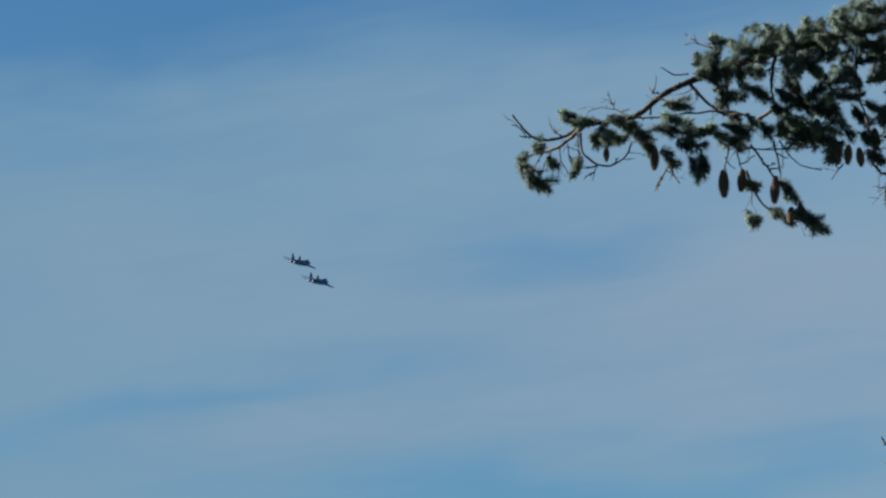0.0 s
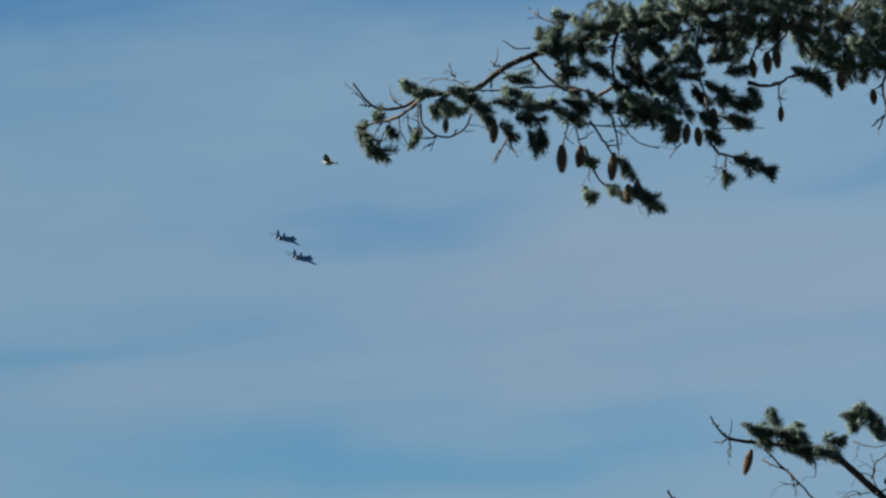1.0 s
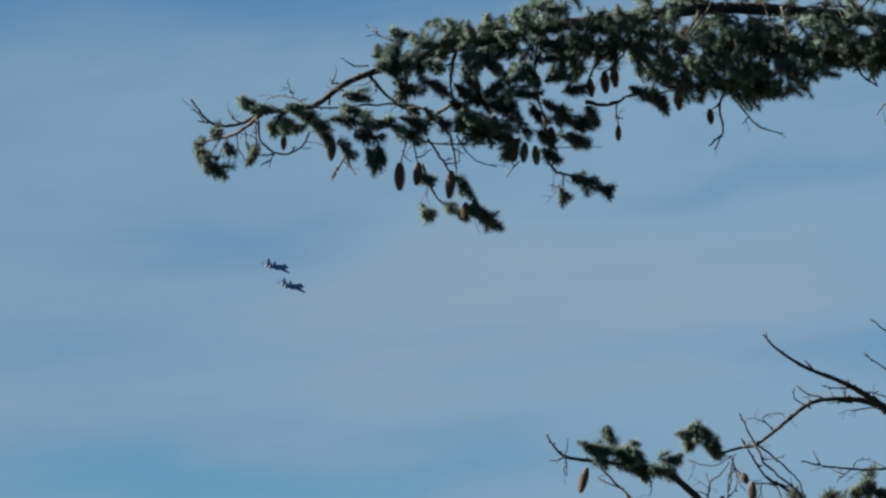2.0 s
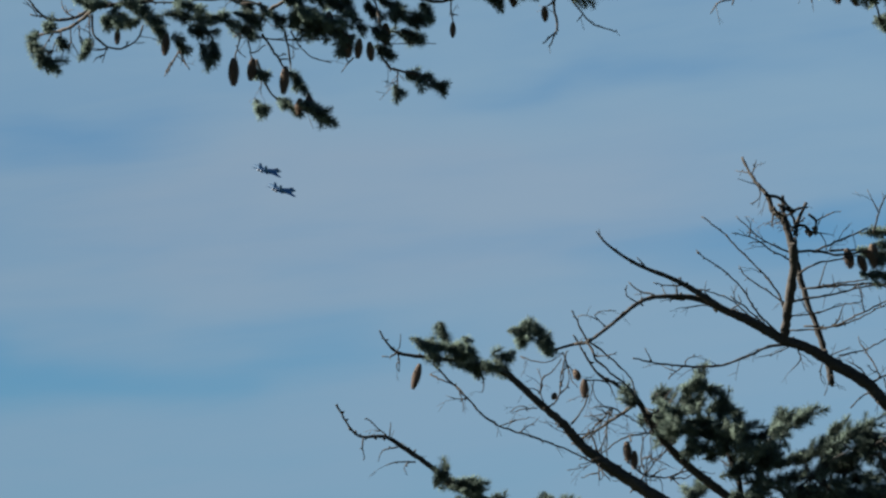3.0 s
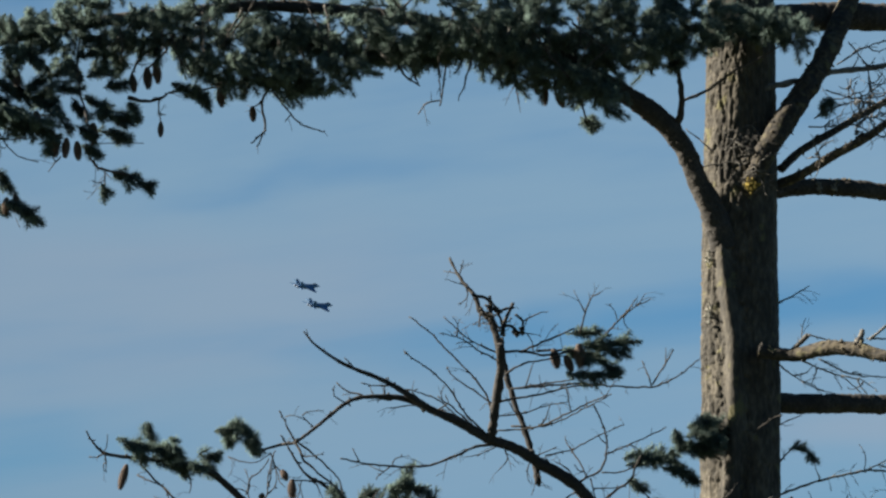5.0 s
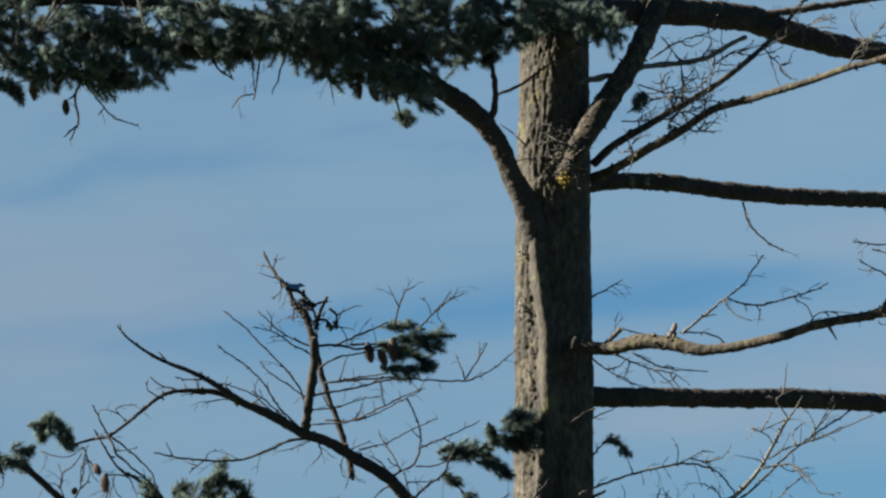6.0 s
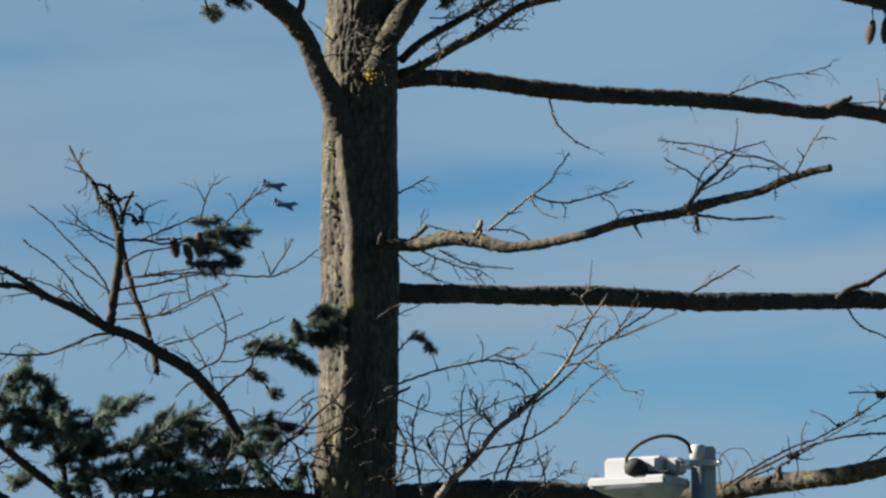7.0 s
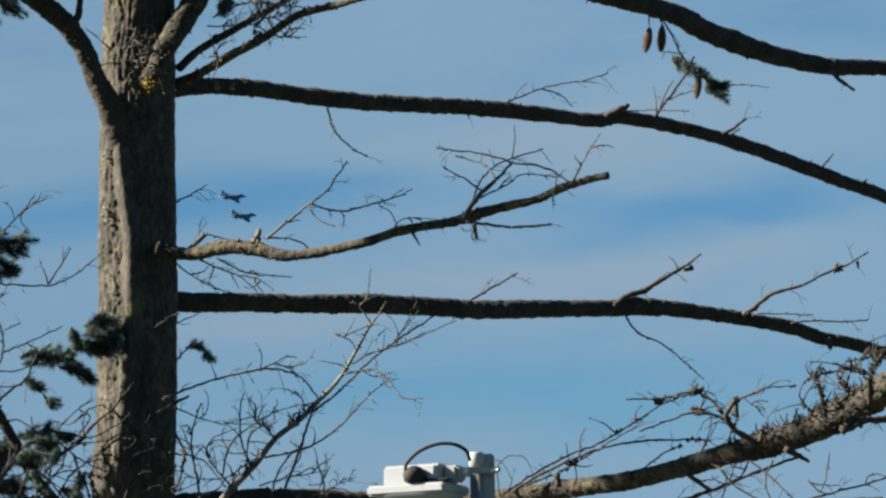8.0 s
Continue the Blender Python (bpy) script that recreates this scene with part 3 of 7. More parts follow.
c2 = limb("limb", [(-1.687, -0.6, 4.94, 0.024), (-1.851, -0.668, 5.008, 0.02), (-1.916, -0.696, 5.044, 0.02), (-2.047, -0.755, 5.12, 0.015), (-2.177, -0.81, 5.179, 0.013), (-2.355, -0.883, 5.242, 0.01), (-2.516, -0.958, 5.34, 0.007), (-2.589, -1, 5.417, 0.004)], SHADED_BARK)
e = limb("limb", [(-0.134, 0.3, 2.791, 0.055), (-0.874, 0.086, 3.343, 0.042), (-1.409, -0.06, 3.664, 0.033), (-1.775, -0.166, 3.92, 0.027), (-2.074, -0.255, 4.144, 0.024), (-2.24, -0.314, 4.321, 0.021), (-2.365, -0.37, 4.515, 0.016), (-2.487, -0.406, 4.601, 0.01), (-2.603, -0.439, 4.674, 0.007), (-2.734, -0.5, 4.883, 0.004)], SHADED_BARK)
g = limb("limb", [(-0.008, -0.02, 6.143, 0.017), (0.012, -0.086, 6.263, 0.047), (0.036, -0.145, 6.37, 0.067), (0.151, -0.226, 6.607, 0.07), (0.264, -0.204, 6.803, 0.073), (0.374, -0.148, 6.973, 0.07), (0.487, -0.058, 7.151, 0.067), (0.585, 0.036, 7.349, 0.064), (0.768, 0.237, 7.79, 0.058), (0.946, 0.5, 8.401, 0.044)], LICHEN_BARK)
n = limb("limb", [(0.145, 0.1, 7.499, 0.087), (0.396, 0.183, 7.548, 0.088), (0.758, 0.3, 7.583, 0.088), (1.012, 0.382, 7.585, 0.085), (1.305, 0.477, 7.571, 0.085), (1.562, 0.564, 7.502, 0.079), (1.933, 0.684, 7.439, 0.069), (2.188, 0.765, 7.421, 0.066), (3.413, 1.153, 7.222, 0.063), (3.61, 1.216, 7.177, 0.07), (3.809, 1.283, 7.092, 0.07), (4.008, 1.347, 7.032, 0.071), (4.209, 1.41, 6.983, 0.064), (4.411, 1.472, 6.948, 0.057), (4.696, 1.558, 6.918, 0.057), (5.101, 1.677, 6.934, 0.05), (5.865, 1.9, 6.93, 0.043)])
h1 = limb("limb", [(0.109, 0.05, 6.407, 0.047), (0.392, 0.119, 6.475, 0.051), (0.746, 0.203, 6.482, 0.051), (1.104, 0.288, 6.451, 0.054), (1.464, 0.372, 6.434, 0.054), (1.828, 0.457, 6.434, 0.051), (2.195, 0.542, 6.434, 0.051), (2.565, 0.627, 6.416, 0.048), (2.938, 0.713, 6.39, 0.045), (3.13, 0.757, 6.42, 0.045), (3.511, 0.844, 6.373, 0.045), (3.894, 0.933, 6.296, 0.045), (4.281, 1.024, 6.185, 0.045), (4.671, 1.116, 6.063, 0.042), (4.938, 1.178, 5.982, 0.042), (5.46, 1.307, 5.744, 0.035), (6.263, 1.5, 5.4, 0.028)])
h2 = limb("limb", [(0.114, 0.05, 5.147, 0.067), (0.271, 0.094, 5.147, 0.061), (0.73, 0.222, 5.162, 0.057), (1.087, 0.321, 5.169, 0.058), (1.448, 0.42, 5.183, 0.061), (1.811, 0.52, 5.18, 0.058), (2.179, 0.619, 5.173, 0.058), (2.55, 0.719, 5.191, 0.055), (2.925, 0.819, 5.209, 0.052), (3.118, 0.87, 5.22, 0.055), (3.233, 0.901, 5.232, 0.059), (3.502, 0.972, 5.223, 0.049), (3.889, 1.074, 5.186, 0.045), (4.28, 1.177, 5.134, 0.046), (4.477, 1.23, 5.079, 0.042), (4.675, 1.282, 5.049, 0.042), (4.945, 1.354, 4.991, 0.042), (5.882, 1.6, 4.778, 0.032)])
i = limb("limb", [(0.085, -0.295, 5.405, 0.04), (0.17, -0.295, 5.395, 0.041), (0.306, -0.317, 5.381, 0.041), (0.497, -0.443, 5.402, 0.044), (0.654, -0.547, 5.373, 0.04), (0.81, -0.652, 5.32, 0.034), (0.965, -0.755, 5.315, 0.031), (1.119, -0.861, 5.332, 0.029), (1.271, -0.968, 5.353, 0.028), (1.423, -1.078, 5.392, 0.027), (1.573, -1.184, 5.409, 0.027), (1.722, -1.29, 5.418, 0.027), (1.84, -1.378, 5.444, 0.033), (1.958, -1.465, 5.469, 0.027), (2.161, -1.616, 5.497, 0.024), (2.305, -1.732, 5.55, 0.024), (2.448, -1.842, 5.58, 0.021), (2.524, -1.9, 5.587, 0.022)], LICHEN_BARK)
g2 = limb("limb", [(0.251, -0.1, 6.455, 0.03), (0.378, -0.221, 6.491, 0.027), (0.565, -0.415, 6.576, 0.027), (0.719, -0.574, 6.636, 0.025), (0.901, -0.776, 6.731, 0.023), (1.111, -0.979, 6.755, 0.022), (1.259, -1.125, 6.775, 0.022), (1.464, -1.33, 6.804, 0.02), (1.607, -1.479, 6.831, 0.02), (1.749, -1.623, 6.839, 0.018), (1.889, -1.771, 6.858, 0.017), (2.109, -2, 6.862, 0.011)], LICHEN_BARK)
g3 = limb("limb", [(0.261, 0, 6.562, 0.027), (0.405, 0.054, 6.696, 0.024), (0.622, 0.124, 6.833, 0.022), (0.803, 0.184, 6.952, 0.02), (1.023, 0.254, 7.091, 0.019), (1.246, 0.331, 7.269, 0.017), (1.434, 0.4, 7.446, 0.014), (1.549, 0.448, 7.583, 0.012), (1.666, 0.5, 7.74, 0.01)], LICHEN_BARK)
j = limb("limb", [(0.02, -0.2, 3.537, 0.028), (0.313, -0.321, 3.744, 0.025), (0.506, -0.421, 3.967, 0.021), (0.634, -0.483, 4.094, 0.018), (0.762, -0.554, 4.253, 0.017), (0.891, -0.609, 4.347, 0.015), (0.986, -0.655, 4.442, 0.014), (1.082, -0.702, 4.536, 0.012), (1.145, -0.738, 4.615, 0.011), (1.208, -0.782, 4.726, 0.01), (1.285, -0.84, 4.868, 0.008), (1.333, -0.868, 4.931, 0.005), (1.379, -0.9, 5.009, 0.004)], PALE_TWIG)
k = limb("limb", [(0.004, 0, 3.89, 0.074), (0.21, 0.031, 3.91, 0.07), (0.554, 0.084, 3.948, 0.061), (0.901, 0.136, 3.959, 0.061), (1.25, 0.188, 3.95, 0.061), (1.601, 0.241, 3.927, 0.058), (1.969, 0.298, 3.82, 0.051), (2.777, 0.418, 3.862, 0.044), (3.414, 0.511, 3.872, 0.041), (4.035, 0.602, 3.925, 0.041), (4.716, 0.7, 3.961, 0.034)])
d = limb("limb", [(-0.05, 0.0, 3.83, 0.06), (-0.243, -0.1, 3.855, 0.048), (-0.427, -0.13, 3.903, 0.036), (-0.711, -0.17, 3.916, 0.036), (-1.044, -0.21, 3.889, 0.026), (-1.3, -0.25, 3.87, 0.016), (-1.6, -0.3, 3.84, 0.008)], SHADED_BARK)
m = limb("limb", [(-0.005, 0.3, 3.55, 0.081), (0.824, -0.241, 3.65, 0.07), (1.595, -0.771, 3.773, 0.062), (1.985, -1.049, 3.833, 0.058), (2.338, -1.305, 3.868, 0.054), (2.627, -1.519, 3.887, 0.054), (2.911, -1.737, 3.937, 0.056), (3.135, -1.916, 3.994, 0.062), (3.329, -2.07, 4.03, 0.071), (3.52, -2.229, 4.082, 0.076), (3.654, -2.347, 4.137, 0.082), (3.787, -2.472, 4.21, 0.085), (3.912, -2.594, 4.286, 0.084), (4.121, -2.814, 4.439, 0.065), (4.497, -3.2, 4.665, 0.044)], LICHEN_BARK)

twig(c, 0.01, 0.005, [(-0.589, -0.558, 4.065), (-0.491, -0.575, 4.162), (-0.393, -0.591, 4.226), (-0.294, -0.61, 4.34), (-0.196, -0.627, 4.421), (-0.097, -0.647, 4.544)])
twig(c, 0.006, 0.003, [(-0.558, -0.609, 4.291), (-0.427, -0.62, 4.273), (-0.329, -0.628, 4.255), (-0.181, -0.641, 4.32), (-0.082, -0.652, 4.401)])
twig(c, 0.005, 0.003, [(-0.392, -0.584, 4.277), (-0.325, -0.573, 4.377), (-0.39, -0.565, 4.428), (-0.323, -0.558, 4.469)])
twig(c, 0.005, 0.003, [(-0.426, -0.603, 4.341), (-0.326, -0.6, 4.424), (-0.26, -0.598, 4.444), (-0.177, -0.596, 4.391)])
twig(c, 0.006, 0.004, [(-0.525, -0.594, 4.243), (-0.427, -0.61, 4.158), (-0.33, -0.624, 4.091), (-0.249, -0.636, 4.056)])
twig(c, 0.008, 0.005, [(-0.424, -0.551, 4.165), (-0.392, -0.553, 4.065), (-0.359, -0.555, 3.999), (-0.327, -0.557, 3.899)])
twig(c, 0.006, 0.003, [(-0.193, -0.592, 4.425), (-0.128, -0.593, 4.325), (-0.063, -0.593, 4.242), (-0.123, -0.594, 4.186)])
twig(c, 0.005, 0.003, [(-0.24, -0.516, 4.194), (-0.157, -0.527, 4.259), (-0.075, -0.536, 4.225)])
twig(c, 0.005, 0.003, [(-0.075, -0.528, 4.15), (-0.025, -0.524, 4.18), (0.075, -0.516, 4.194), (0.141, -0.509, 4.118), (0.174, -0.505, 4.068), (0.081, -0.495, 3.963)])
twig(c, 0.005, 0.003, [(0.041, -0.562, 4.441), (0.045, -0.575, 4.327), (0.043, -0.591, 4.192)])
twig(c, 0.004, 0.003, [(0.028, -0.528, 4.249), (0.108, -0.53, 4.262), (0.191, -0.533, 4.258)])
twig(c, 0.012, 0.008, [(0.115, -0.55, 4.449), (0.175, -0.549, 4.462), (0.255, -0.549, 4.502)])
twig(c, 0.008, 0.005, [(0.185, -0.4, 4.296), (0.231, -0.402, 4.195), (0.223, -0.405, 4.078), (0.165, -0.408, 3.945)])
twig(c, 0.007, 0.005, [(-0.87, -0.565, 3.9), (-0.82, -0.56, 4.059), (-0.767, -0.557, 4.171)])
twig(c, 0.007, 0.005, [(-0.969, -0.573, 3.9), (-0.853, -0.561, 4.016), (-0.799, -0.552, 4.132), (-0.786, -0.547, 4.199)])
twig(c, 0.007, 0.005, [(-0.748, -0.549, 3.901), (-0.693, -0.527, 4.052), (-0.646, -0.508, 4.186)])
twig(c, 0.005, 0.003, [(-0.655, -0.534, 3.903), (-0.556, -0.545, 4.033), (-0.425, -0.554, 4.065), (-0.261, -0.566, 4.024)])
twig(c, 0.006, 0.003, [(-0.522, -0.512, 3.904), (-0.448, -0.506, 4.03), (-0.322, -0.498, 4.137), (-0.222, -0.494, 4.17), (-0.123, -0.488, 4.104)])
twig(c, 0.005, 0.003, [(-0.255, -0.465, 3.908), (-0.32, -0.457, 4.025), (-0.268, -0.447, 4.175), (-0.184, -0.44, 4.276), (-0.05, -0.432, 4.293)])
twig(c, 0.005, 0.003, [(-0.889, -0.665, 4.338), (-0.758, -0.673, 4.35), (-0.66, -0.68, 4.31), (-0.513, -0.69, 4.341)])
twig(c, 0.006, 0.004, [(-0.119, -0.419, 3.912), (-0.08, -0.435, 4.009), (0.013, -0.453, 4.074), (0.143, -0.474, 4.032)])
twig(c, 0.005, 0.003, [(-0.018, -0.397, 3.913), (0.05, -0.382, 3.988), (0.185, -0.363, 3.966), (0.321, -0.343, 4.011)])
twig(a2, 0.013, 0.005, [(-4.832, -1.484, 6.873), (-4.78, -1.506, 6.801), (-4.693, -1.536, 6.71), (-4.625, -1.557, 6.655), (-4.475, -1.595, 6.645)])
twig(a2, 0.007, 0.005, [(-4.459, -1.437, 6.652), (-4.618, -1.477, 6.689), (-4.825, -1.527, 6.68), (-4.967, -1.562, 6.658), (-5.156, -1.609, 6.651)])
twig(a2, 0.013, 0.005, [(-5.419, -1.7, 6.595), (-5.507, -1.648, 6.541), (-5.613, -1.591, 6.495), (-5.736, -1.533, 6.485), (-5.807, -1.499, 6.476)])
twig(a2, 0.007, 0.005, [(-5.434, -1.7, 6.562), (-5.428, -1.688, 6.456), (-5.37, -1.678, 6.392), (-5.322, -1.672, 6.369), (-5.242, -1.663, 6.377), (-5.179, -1.655, 6.427), (-5.149, -1.645, 6.511)])
twig(a2, 0.004, 0.002, [(-5.356, -1.638, 6.38), (-5.368, -1.639, 6.34), (-5.38, -1.641, 6.291)])
twig(a2, 0.004, 0.003, [(-5.557, -1.7, 6.478), (-5.553, -1.672, 6.405), (-5.517, -1.643, 6.338)])
twig(a2, 0.004, 0.003, [(-5.508, -1.7, 6.497), (-5.498, -1.736, 6.431), (-5.487, -1.764, 6.379)])
twig(a2, 0.004, 0.004, [(-5.612, -1.7, 6.466), (-5.61, -1.682, 6.404)])
twig(a2, 0.005, 0.004, [(-5.451, -1.7, 6.569), (-5.444, -1.716, 6.467), (-5.45, -1.73, 6.379)])
twig(a2, 0.005, 0.004, [(-5.654, -1.7, 6.456), (-5.686, -1.735, 6.394), (-5.707, -1.761, 6.346)])
twig(a2, 0.005, 0.004, [(-5.643, -1.7, 6.4), (-5.674, -1.68, 6.313)])
twig(a2, 0.005, 0.003, [(-5.159, -1.586, 6.656), (-5.249, -1.532, 6.718), (-5.338, -1.485, 6.749), (-5.416, -1.445, 6.749)])
twig(a2, 0.003, 0.002, [(-5.256, -1.599, 6.713), (-5.244, -1.618, 6.759)])
twig(a2, 0.004, 0.003, [(-4.975, -1.511, 6.805), (-5.035, -1.501, 6.818), (-5.07, -1.491, 6.867)])
twig(a2, 0.005, 0.003, [(-4.833, -1.481, 6.92), (-4.919, -1.504, 6.916), (-4.976, -1.523, 6.956)])
twig(a2, 0.006, 0.004, [(-4.691, -1.45, 7.071), (-4.76, -1.429, 7.101), (-4.836, -1.401, 7.158)])
twig(a2, 0.005, 0.003, [(-5.532, -1.7, 6.544), (-5.584, -1.684, 6.574), (-5.612, -1.672, 6.61)])
twig(a2, 0.005, 0.004, [(-5.662, -1.7, 6.532), (-5.699, -1.715, 6.543), (-5.784, -1.749, 6.553)])
twig(a2, 0.007, 0.005, [(-5.053, -1.527, 6.683), (-5.042, -1.498, 6.756), (-4.966, -1.458, 6.813)])
twig(a2, 0.013, 0.005, [(-4.332, -1.409, 6.716), (-4.466, -1.378, 6.642), (-4.549, -1.352, 6.548), (-4.666, -1.327, 6.505)])
twig(a2, 0.005, 0.003, [(-4.52, -1.461, 6.476), (-4.361, -1.423, 6.465), (-4.106, -1.362, 6.481)])
twig(a2, 0.005, 0.003, [(-4.329, -1.419, 6.515), (-4.237, -1.352, 6.395), (-4.105, -1.292, 6.356)])
twig(a2, 0.008, 0.006, [(-4.489, -1.454, 6.493), (-4.415, -1.466, 6.381), (-4.347, -1.477, 6.273)])
twig(a2, 0.007, 0.005, [(-4.361, -1.426, 6.514), (-4.342, -1.387, 6.406), (-4.335, -1.346, 6.292)])
twig(a2, 0.008, 0.006, [(-4.518, -1.47, 6.342), (-4.475, -1.402, 6.223), (-4.437, -1.361, 6.158), (-4.369, -1.318, 6.112), (-4.213, -1.235, 6.07)])
twig(a2, 0.005, 0.004, [(-4.568, -1.471, 6.458), (-4.533, -1.536, 6.319)])
twig(a2, 0.005, 0.004, [(-4.61, -1.477, 6.49), (-4.649, -1.409, 6.355)])
twig(a2, 0.008, 0.006, [(-3.848, -1.329, 6.445), (-3.775, -1.347, 6.331), (-3.715, -1.356, 6.296), (-3.617, -1.37, 6.276), (-3.486, -1.389, 6.208)])
twig(a2, 0.005, 0.004, [(-3.719, -1.312, 6.305), (-3.721, -1.315, 6.199)])
twig(a2, 0.009, 0.006, [(-3.855, -1.293, 7.17), (-3.879, -1.384, 6.949), (-3.854, -1.474, 6.729), (-3.797, -1.566, 6.511)])
twig(a2, 0.013, 0.005, [(-4.337, -1.392, 7.02), (-4.372, -1.35, 6.863), (-4.343, -1.298, 6.674)])
twig(a2, 0.013, 0.005, [(-4.625, -1.447, 6.945), (-4.613, -1.478, 6.821), (-4.647, -1.51, 6.699)])
twig(a2, 0.006, 0.004, [(-4.948, -1.551, 6.38), (-5.037, -1.482, 6.273)])
twig(a2, 0.006, 0.004, [(-4.948, -1.551, 6.37), (-4.887, -1.586, 6.257)])
twig(a2, 0.004, 0.002, [(-3.969, -1.356, 6.375), (-4.041, -1.348, 6.288)])
twig(a2, 0.003, 0.002, [(-3.8, -1.32, 6.456), (-3.652, -1.338, 6.458), (-3.495, -1.358, 6.452)])
twig(a2, 0.008, 0.005, [(-3.337, -1.2, 7.117), (-3.42, -1.178, 6.989), (-3.503, -1.163, 6.926)])
twig(a2, 0.013, 0.005, [(-3.369, -1.206, 7.099), (-3.527, -1.283, 6.967), (-3.588, -1.345, 6.804)])
twig(a2, 0.013, 0.005, [(-3.594, -1.262, 6.739), (-3.493, -1.302, 6.709), (-3.393, -1.343, 6.725), (-3.359, -1.36, 6.748)])
twig(a2, 0.005, 0.004, [(-3.416, -1.227, 6.744), (-3.424, -1.206, 6.682), (-3.412, -1.183, 6.613)])
twig(a2, 0.006, 0.004, [(-3.368, -1.216, 6.779), (-3.207, -1.164, 6.805), (-2.982, -1.091, 6.852), (-2.787, -1.027, 6.913)])
twig(a2, 0.004, 0.002, [(-4.816, -1.483, 6.856), (-4.783, -1.475, 6.774), (-4.832, -1.47, 6.743)])
twig(a2, 0.005, 0.004, [(-4.399, -1.41, 6.917), (-4.369, -1.388, 6.948), (-4.307, -1.352, 6.945)])
twig(a2, 0.005, 0.004, [(-4.783, -1.481, 6.873), (-4.732, -1.504, 6.907), (-4.681, -1.525, 6.928)])
twig(a, 0.009, 0.007, [(-2.754, -1.036, 7.065), (-2.772, -0.977, 6.944), (-2.823, -0.914, 6.823), (-2.84, -0.884, 6.762), (-2.819, -0.824, 6.639)])
twig(a, 0.005, 0.004, [(-2.809, -1.074, 6.587), (-2.863, -1.105, 6.53), (-2.879, -1.117, 6.505)])
twig(a, 0.005, 0.004, [(-2.822, -1.078, 6.573), (-2.86, -1.024, 6.497)])
twig(a, 0.006, 0.004, [(-2.776, -1.042, 6.828), (-2.671, -1.016, 6.7), (-2.605, -1.001, 6.636), (-2.487, -0.982, 6.599)])
twig(a, 0.004, 0.003, [(-2.664, -1.01, 6.694), (-2.704, -1.002, 6.652)])
twig(a, 0.006, 0.004, [(-2.833, -1.074, 6.754), (-2.884, -1.039, 6.728)])
twig(a, 0.007, 0.005, [(-1.732, -0.752, 7.164), (-1.765, -0.702, 7.039), (-1.788, -0.641, 6.882), (-1.798, -0.619, 6.825)])
twig(a, 0.005, 0.003, [(-1.799, -0.754, 6.83), (-1.865, -0.73, 6.822), (-1.899, -0.714, 6.798), (-1.929, -0.696, 6.761)])
twig(a, 0.016, 0.007, [(-2.771, -1.041, 7.098), (-2.718, -1.113, 6.964), (-2.66, -1.169, 6.868)])
twig(a, 0.01, 0.005, [(-2.065, -0.841, 7.093), (-2.015, -0.862, 6.969), (-1.932, -0.879, 6.898)])
twig(a, 0.007, 0.005, [(-1.998, -0.823, 7.097), (-1.955, -0.88, 6.982), (-1.925, -0.923, 6.895)])
twig(a, 0.007, 0.005, [(-1.044, -0.557, 7.003), (-0.963, -0.623, 6.834), (-0.932, -0.663, 6.724)])
twig(a, 0.007, 0.005, [(-1.414, -0.661, 7.082), (-1.349, -0.699, 6.988), (-1.25, -0.742, 6.911)])
twig(a, 0.007, 0.004, [(-1.414, -0.66, 7.065), (-1.363, -0.61, 6.974), (-1.329, -0.555, 6.866)])
twig(a, 0.026, 0.012, [(-0.415, -0.376, 6.75), (-0.366, -0.409, 6.794), (-0.359, -0.472, 6.918), (-0.389, -0.552, 7.073), (-0.425, -0.616, 7.195)])
twig(a, 0.01, 0.006, [(-0.354, -0.391, 6.902), (-0.198, -0.434, 6.961), (-0.032, -0.485, 7.07), (0.167, -0.542, 7.161)])
twig(a, 0.005, 0.003, [(0.148, -0.363, 7.184), (0.284, -0.365, 7.27), (0.421, -0.366, 7.357)])
twig(a, 0.01, 0.005, [(-3.125, -1.152, 6.838), (-2.965, -1.08, 6.871), (-2.771, -0.992, 6.923)])
twig(a, 0.009, 0.006, [(-3.065, -1.116, 7.266), (-3.166, -1.052, 7.23), (-3.268, -0.987, 7.195), (-3.405, -0.896, 7.131)])
twig(a, 0.008, 0.005, [(-3.338, -1.199, 7.129), (-3.421, -1.165, 7.036), (-3.461, -1.137, 6.942)])
twig(a, 0.008, 0.005, [(-3.274, -1.179, 7.167), (-3.293, -1.228, 7.021), (-3.233, -1.281, 6.876)])
twig(a, 0.005, 0.003, [(-0.16, -0.318, 6.607), (-0.26, -0.311, 6.694), (-0.327, -0.306, 6.747)])
twig(b, 0.007, 0.005, [(-3.49, -1.501, 4.587), (-3.412, -1.47, 4.504), (-3.287, -1.424, 4.387), (-3.178, -1.382, 4.279), (-3.036, -1.341, 4.219), (-2.878, -1.297, 4.175), (-2.72, -1.252, 4.115), (-2.587, -1.213, 4.054)])
twig(b, 0.005, 0.003, [(-3.506, -1.503, 4.523), (-3.433, -1.547, 4.485), (-3.347, -1.598, 4.443), (-3.283, -1.649, 4.373)])
twig(b, 0.005, 0.002, [(-3.684, -1.6, 4.63), (-3.672, -1.589, 4.586), (-3.676, -1.575, 4.524)])
twig(b, 0.004, 0.002, [(-3.77, -1.6, 4.614), (-3.721, -1.608, 4.61), (-3.683, -1.615, 4.628)])
twig(b, 0.005, 0.003, [(-2.866, -1.199, 4.363), (-2.899, -1.186, 4.478), (-2.883, -1.178, 4.543), (-2.825, -1.17, 4.583), (-2.78, -1.16, 4.659)])
twig(b, 0.005, 0.004, [(-2.882, -1.204, 4.362), (-2.802, -1.184, 4.413), (-2.781, -1.156, 4.546), (-2.756, -1.125, 4.696)])
